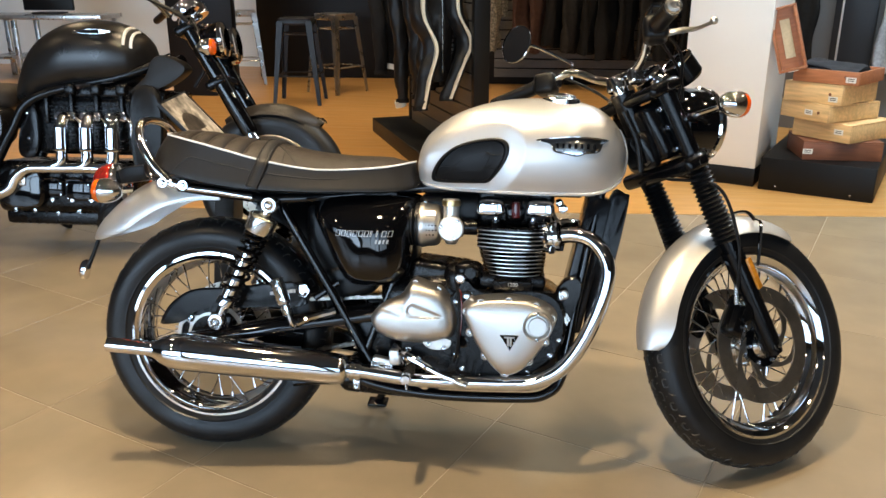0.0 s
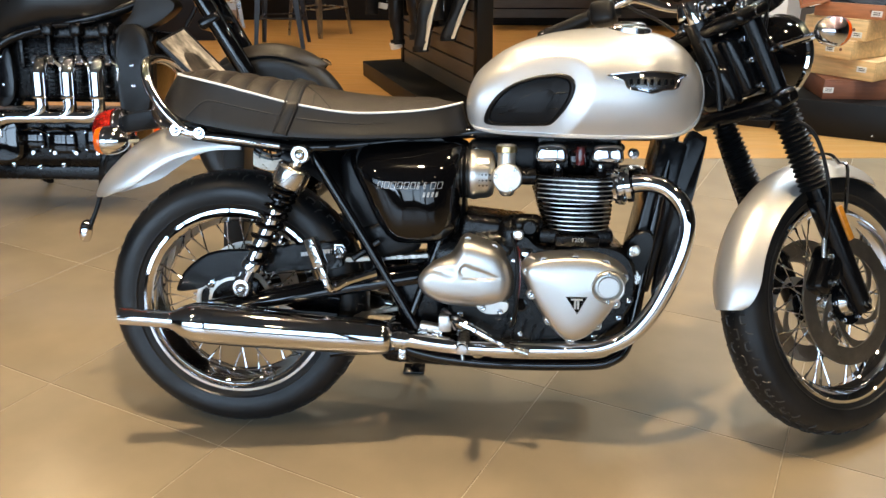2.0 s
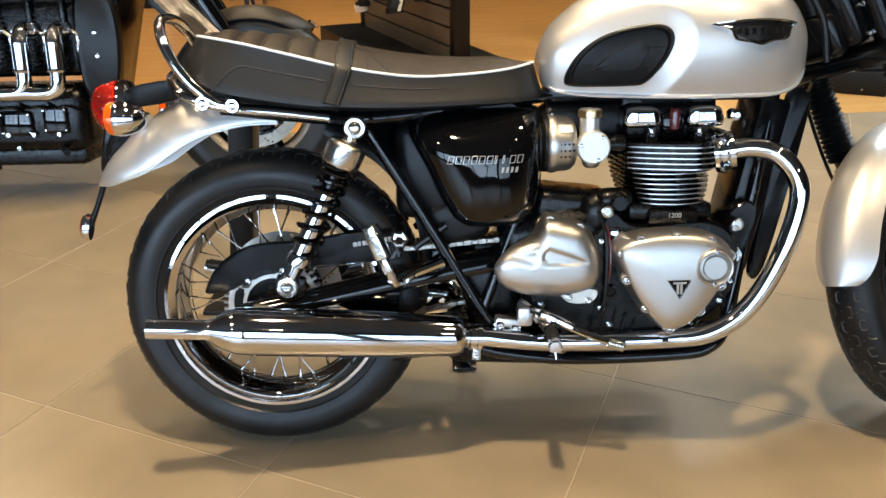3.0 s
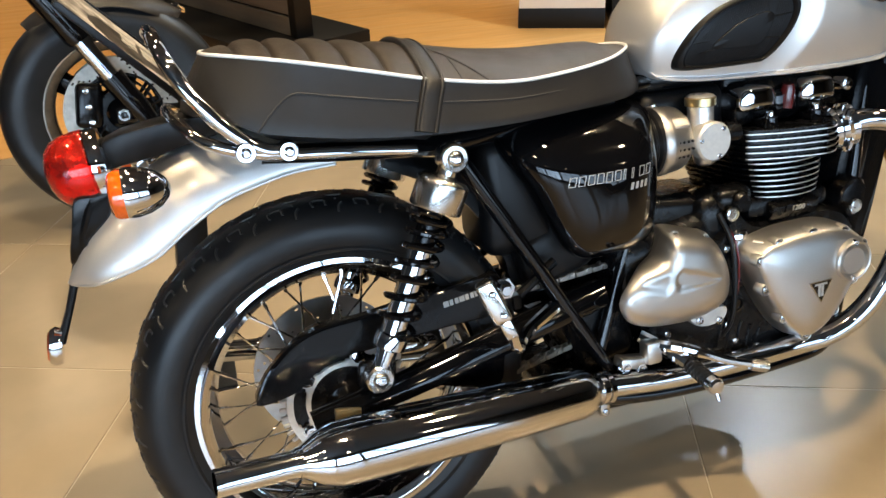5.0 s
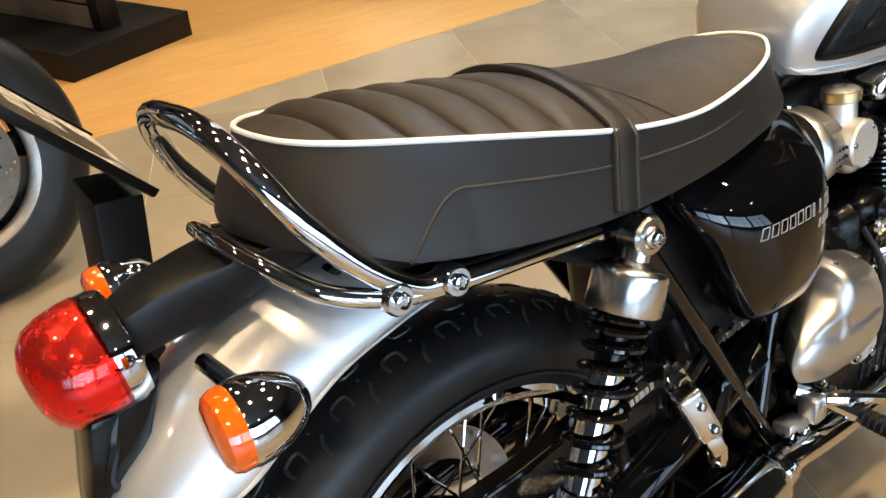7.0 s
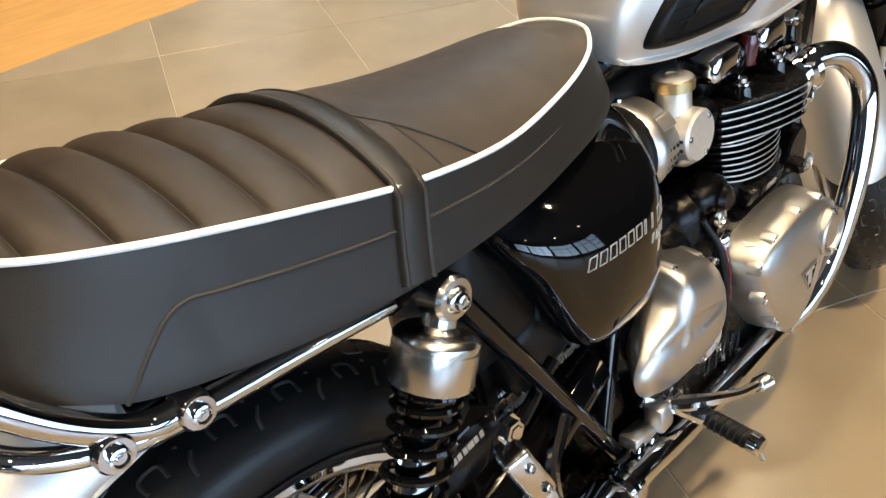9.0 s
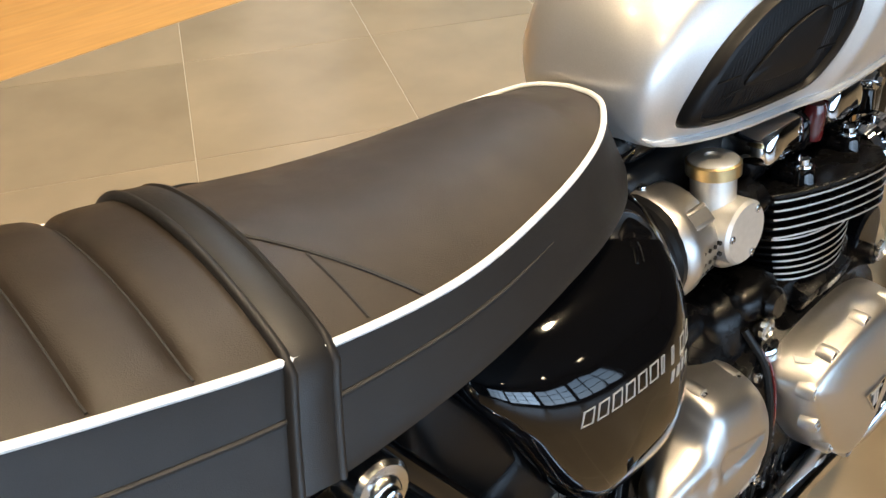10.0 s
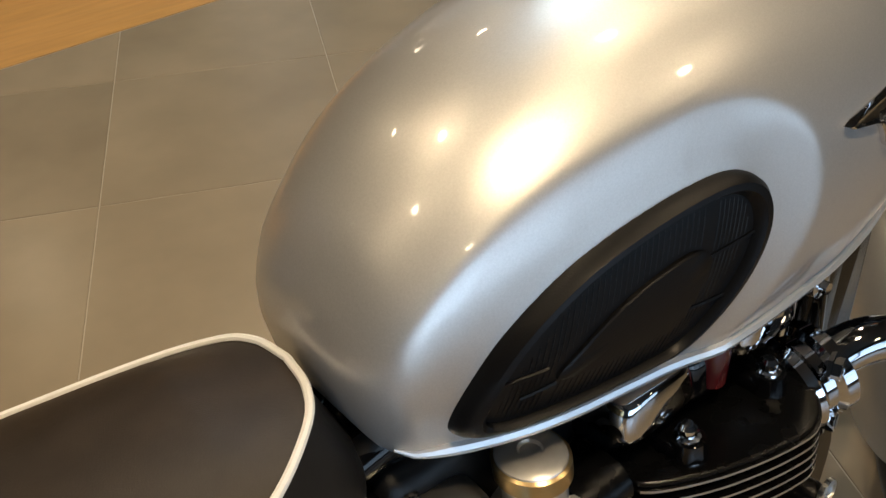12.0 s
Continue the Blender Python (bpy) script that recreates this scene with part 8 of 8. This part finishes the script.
crate(corner(0.32, 0.05, 0.416, -33, 0.34, 0.42), 0.34, 0.42, 0.09, PINE, "pale pine crate in the stack, turned aside", False, (0.1, 0.5))
crate(corner(0.375, 0.06, 0.519, -21, 0.35, 0.4), 0.35, 0.4, 0.1, PINE, "pale pine crate near the top of the stack", False, (0.36, 0.3))
crate(corner(0.45, 0.06, 0.632, -14, 0.37, 0.38), 0.37, 0.38, 0.075, REDWOOD, "red-brown open crate with folded jeans", True, (0.38, 0.4))
crate(pm @ pose(0.04, 0.13, 0.87, 90, -17, 4), 0.15, 0.37, 0.06, REDWOOD, "red-brown crate standing on end against the stack", True, (0, 0.9))
jn = thing("jeans", pm @ pose(0.3, 0.28, 0.645, 0, 0, -14), "folded dark denim jeans in the open crate", "jeans")
for k in range(4):
    lay = bmesh.new()
    rings = []
    for i in range(25):
        x = -0.15 + 0.3 * i / 24
        d = (0.12 - 0.006 * k) * (1 - 0.1 * math.sin(3 * x * 9 + k))
        rings.append([Vector((x + 0.008 * math.sin(q * 2 + k), d * math.cos(q), 0.011 * math.copysign(abs(math.sin(q)) ** 0.6, math.sin(q)))) for q in (2 * math.pi * n / 24 for n in range(24))])
    skin(lay, rings)
    part("fold", wrinkle(lay, 0.014, 7 + k, 11), DENIM, jn, "", pose(0.012 * (k % 2), -0.012 * k, 0.02 + 0.019 * k, 3 * (k - 1), 4 * (k - 1.5), 5 * (k % 3) - 4), 60)
ppr = solid("paper_note", rbox(0.052, 0.003, 0.22, None, 0), TAG_PAPER, "cream paper note in the leaning crate", "paper", m=pm @ pose(0.04, 0.113, 0.87, 0, -17, 4))

# behind the crates: more hanging clothes on a black wall unit
unit = thing("wall_unit", pm @ pose(0.55, 1.9, 0, 0, 0, 0), "dark wall unit with hanging denim and a pale rail", "wall unit")
part("panel", rbox(3.0, 0.06, 2.6, Matrix.Translation((0.3, 0.33, 1.3)), 0.004), mat("grey_panel", (0.16, 0.165, 0.17), 0.5, grain=0.08, grain_scale=3), unit, "grey back panel")
part("door", rbox(0.3, 0.05, 2.4, Matrix.Translation((-0.38, 0.27, 1.2)), 0.004), mat("slate_panel", (0.014, 0.018, 0.024), 0.4, grain=0.1, grain_scale=3), unit, "dark slate door")
part("edge_trim", rbox(0.014, 0.02, 2.4, Matrix.Translation((-0.475, 0.24, 1.2)), 0.003), ALU_PALE, unit, "pale edge trim")
for k, (u, mt) in enumerate(((-0.2, CLOTH_DARK), (0.48, mat("washed_denim", (0.36, 0.39, 0.43), 0.85, grain=0.2, blotch=0.3)))):
    g = thing("garment", pm @ pose(u, 2.0, 1.35, 0, 0, 10), ("washed pale denim jacket" if k == 1 else "black garment") + " hanging on the wall unit", "clothing", "clothes on the rail")
    b3 = sheet(0.2, 0.26, 0.85, 0.12, 4, 80 + k, 1.0)
    part("cloth", wrinkle(b3, 0.02, 5 + k), mt, g, "", None, 70)

# table with a dark monitor by the white wall
tb = thing("table", pose(-4.82, 7.6, 0, 0, 0, 3), "grey metal-framed table against the white wall", "table")
part("tabletop", rbox(1.6, 0.6, 0.05, Matrix.Translation((0, 0, 0.72)), 0.004), STOOL_METAL, tb)
for sx in (-0.62, -0.25, 0.72):
    for sy in (-0.25, 0.25):
        part("leg", rbox(0.05, 0.05, 0.695, Matrix.Translation((sx, sy, 0.3475)), 0.004), STOOL_METAL, tb)
part("shelf", rbox(1.4, 0.5, 0.03, Matrix.Translation((0.05, 0, 0.26)), 0.003), STOOL_METAL, tb)
mo = thing("monitor", pose(-4.78, 7.65, 0.745, 0, 0, 3), "dark monitor on the table", "monitor")
part("foot", rbox(0.35, 0.2, 0.02, Matrix.Translation((0, 0, 0.01)), 0.006), BLACK_PLASTIC, mo)
part("screen", rbox(0.6, 0.05, 0.4, Matrix.Translation((0, 0, 0.24)), 0.01), BLACK_PLASTIC, mo)

# ---- floor tiles ----
half = TILE / 2 - 0.0014
bmt = bmesh.new()
ring = [(-half, -half), (half, -half), (half, half), (-half, half)]
skin(bmt, [[Vector((x, y, -0.006)) for x, y in ring], [Vector((x, y, -0.0012)) for x, y in ring], [Vector((x * 0.997, y * 0.997, 0)) for x, y in ring]])
tile_mesh = finish(bmt, "tile", TILE_MAT, sharp=20)
grid = pose(TILE_X, TILE_Y, 0, 0, 0, TILE_ANGLE)
rest = bmesh.new()
for i in range(-16, 17):
    for j in range(-16, 17):
        m = grid @ Matrix.Translation(((i + 0.5) * TILE, (j + 0.5) * TILE, 0))
        corners = [m @ Vector((x, y, 0)) for x, y in ring]
        c = m.translation
        if any(p.x < ROOM_W or p.x > ROOM_E or p.y < ROOM_S for p in corners):
            continue
        if all(p.y < wood_y(p.x) - 0.004 for p in corners):
            if -3.4 < c.x < 4.2 and c.y > -2.2:
                piece("tile", tile_mesh, floor, m)
            else:
                rest.from_mesh(tile_mesh)
                rest.verts.ensure_lookup_table()
                n = len(tile_mesh.vertices)
                bmesh.ops.transform(rest, matrix=m, verts=rest.verts[-n:])
        elif any(p.y < wood_y(p.x) for p in corners):
            cut = bmesh.new()
            cut.from_mesh(tile_mesh)
            cut.transform(m)
            bmesh.ops.bisect_plane(cut, geom=cut.verts[:] + cut.edges[:] + cut.faces[:], plane_co=(0.8, WOOD_Y - 0.006, 0), plane_no=(-WOOD_SLOPE, 1, 0), clear_outer=True)
            if cut.faces:
                part("tile", cut, TILE_MAT, floor)
            else:
                cut.free()
more = part("tile_field", rest, TILE_MAT, floor, "grey beige floor tiles further off")
tagged(more, kind="stuff")

# the surroundings are drawn to a plan 1.5 % too small: bring them to size about the bike's stand
PLAN = Matrix.Translation((0.3, -1.0, 0)) @ Matrix.Scale(1.0154, 4) @ Matrix.Translation((-0.3, 1.0, 0))
bpy.context.view_layer.update()
for ob in list(scene.objects):
    if ob.parent is None and ob not in (bike, cam):
        ob.matrix_world = PLAN @ ob.matrix_world
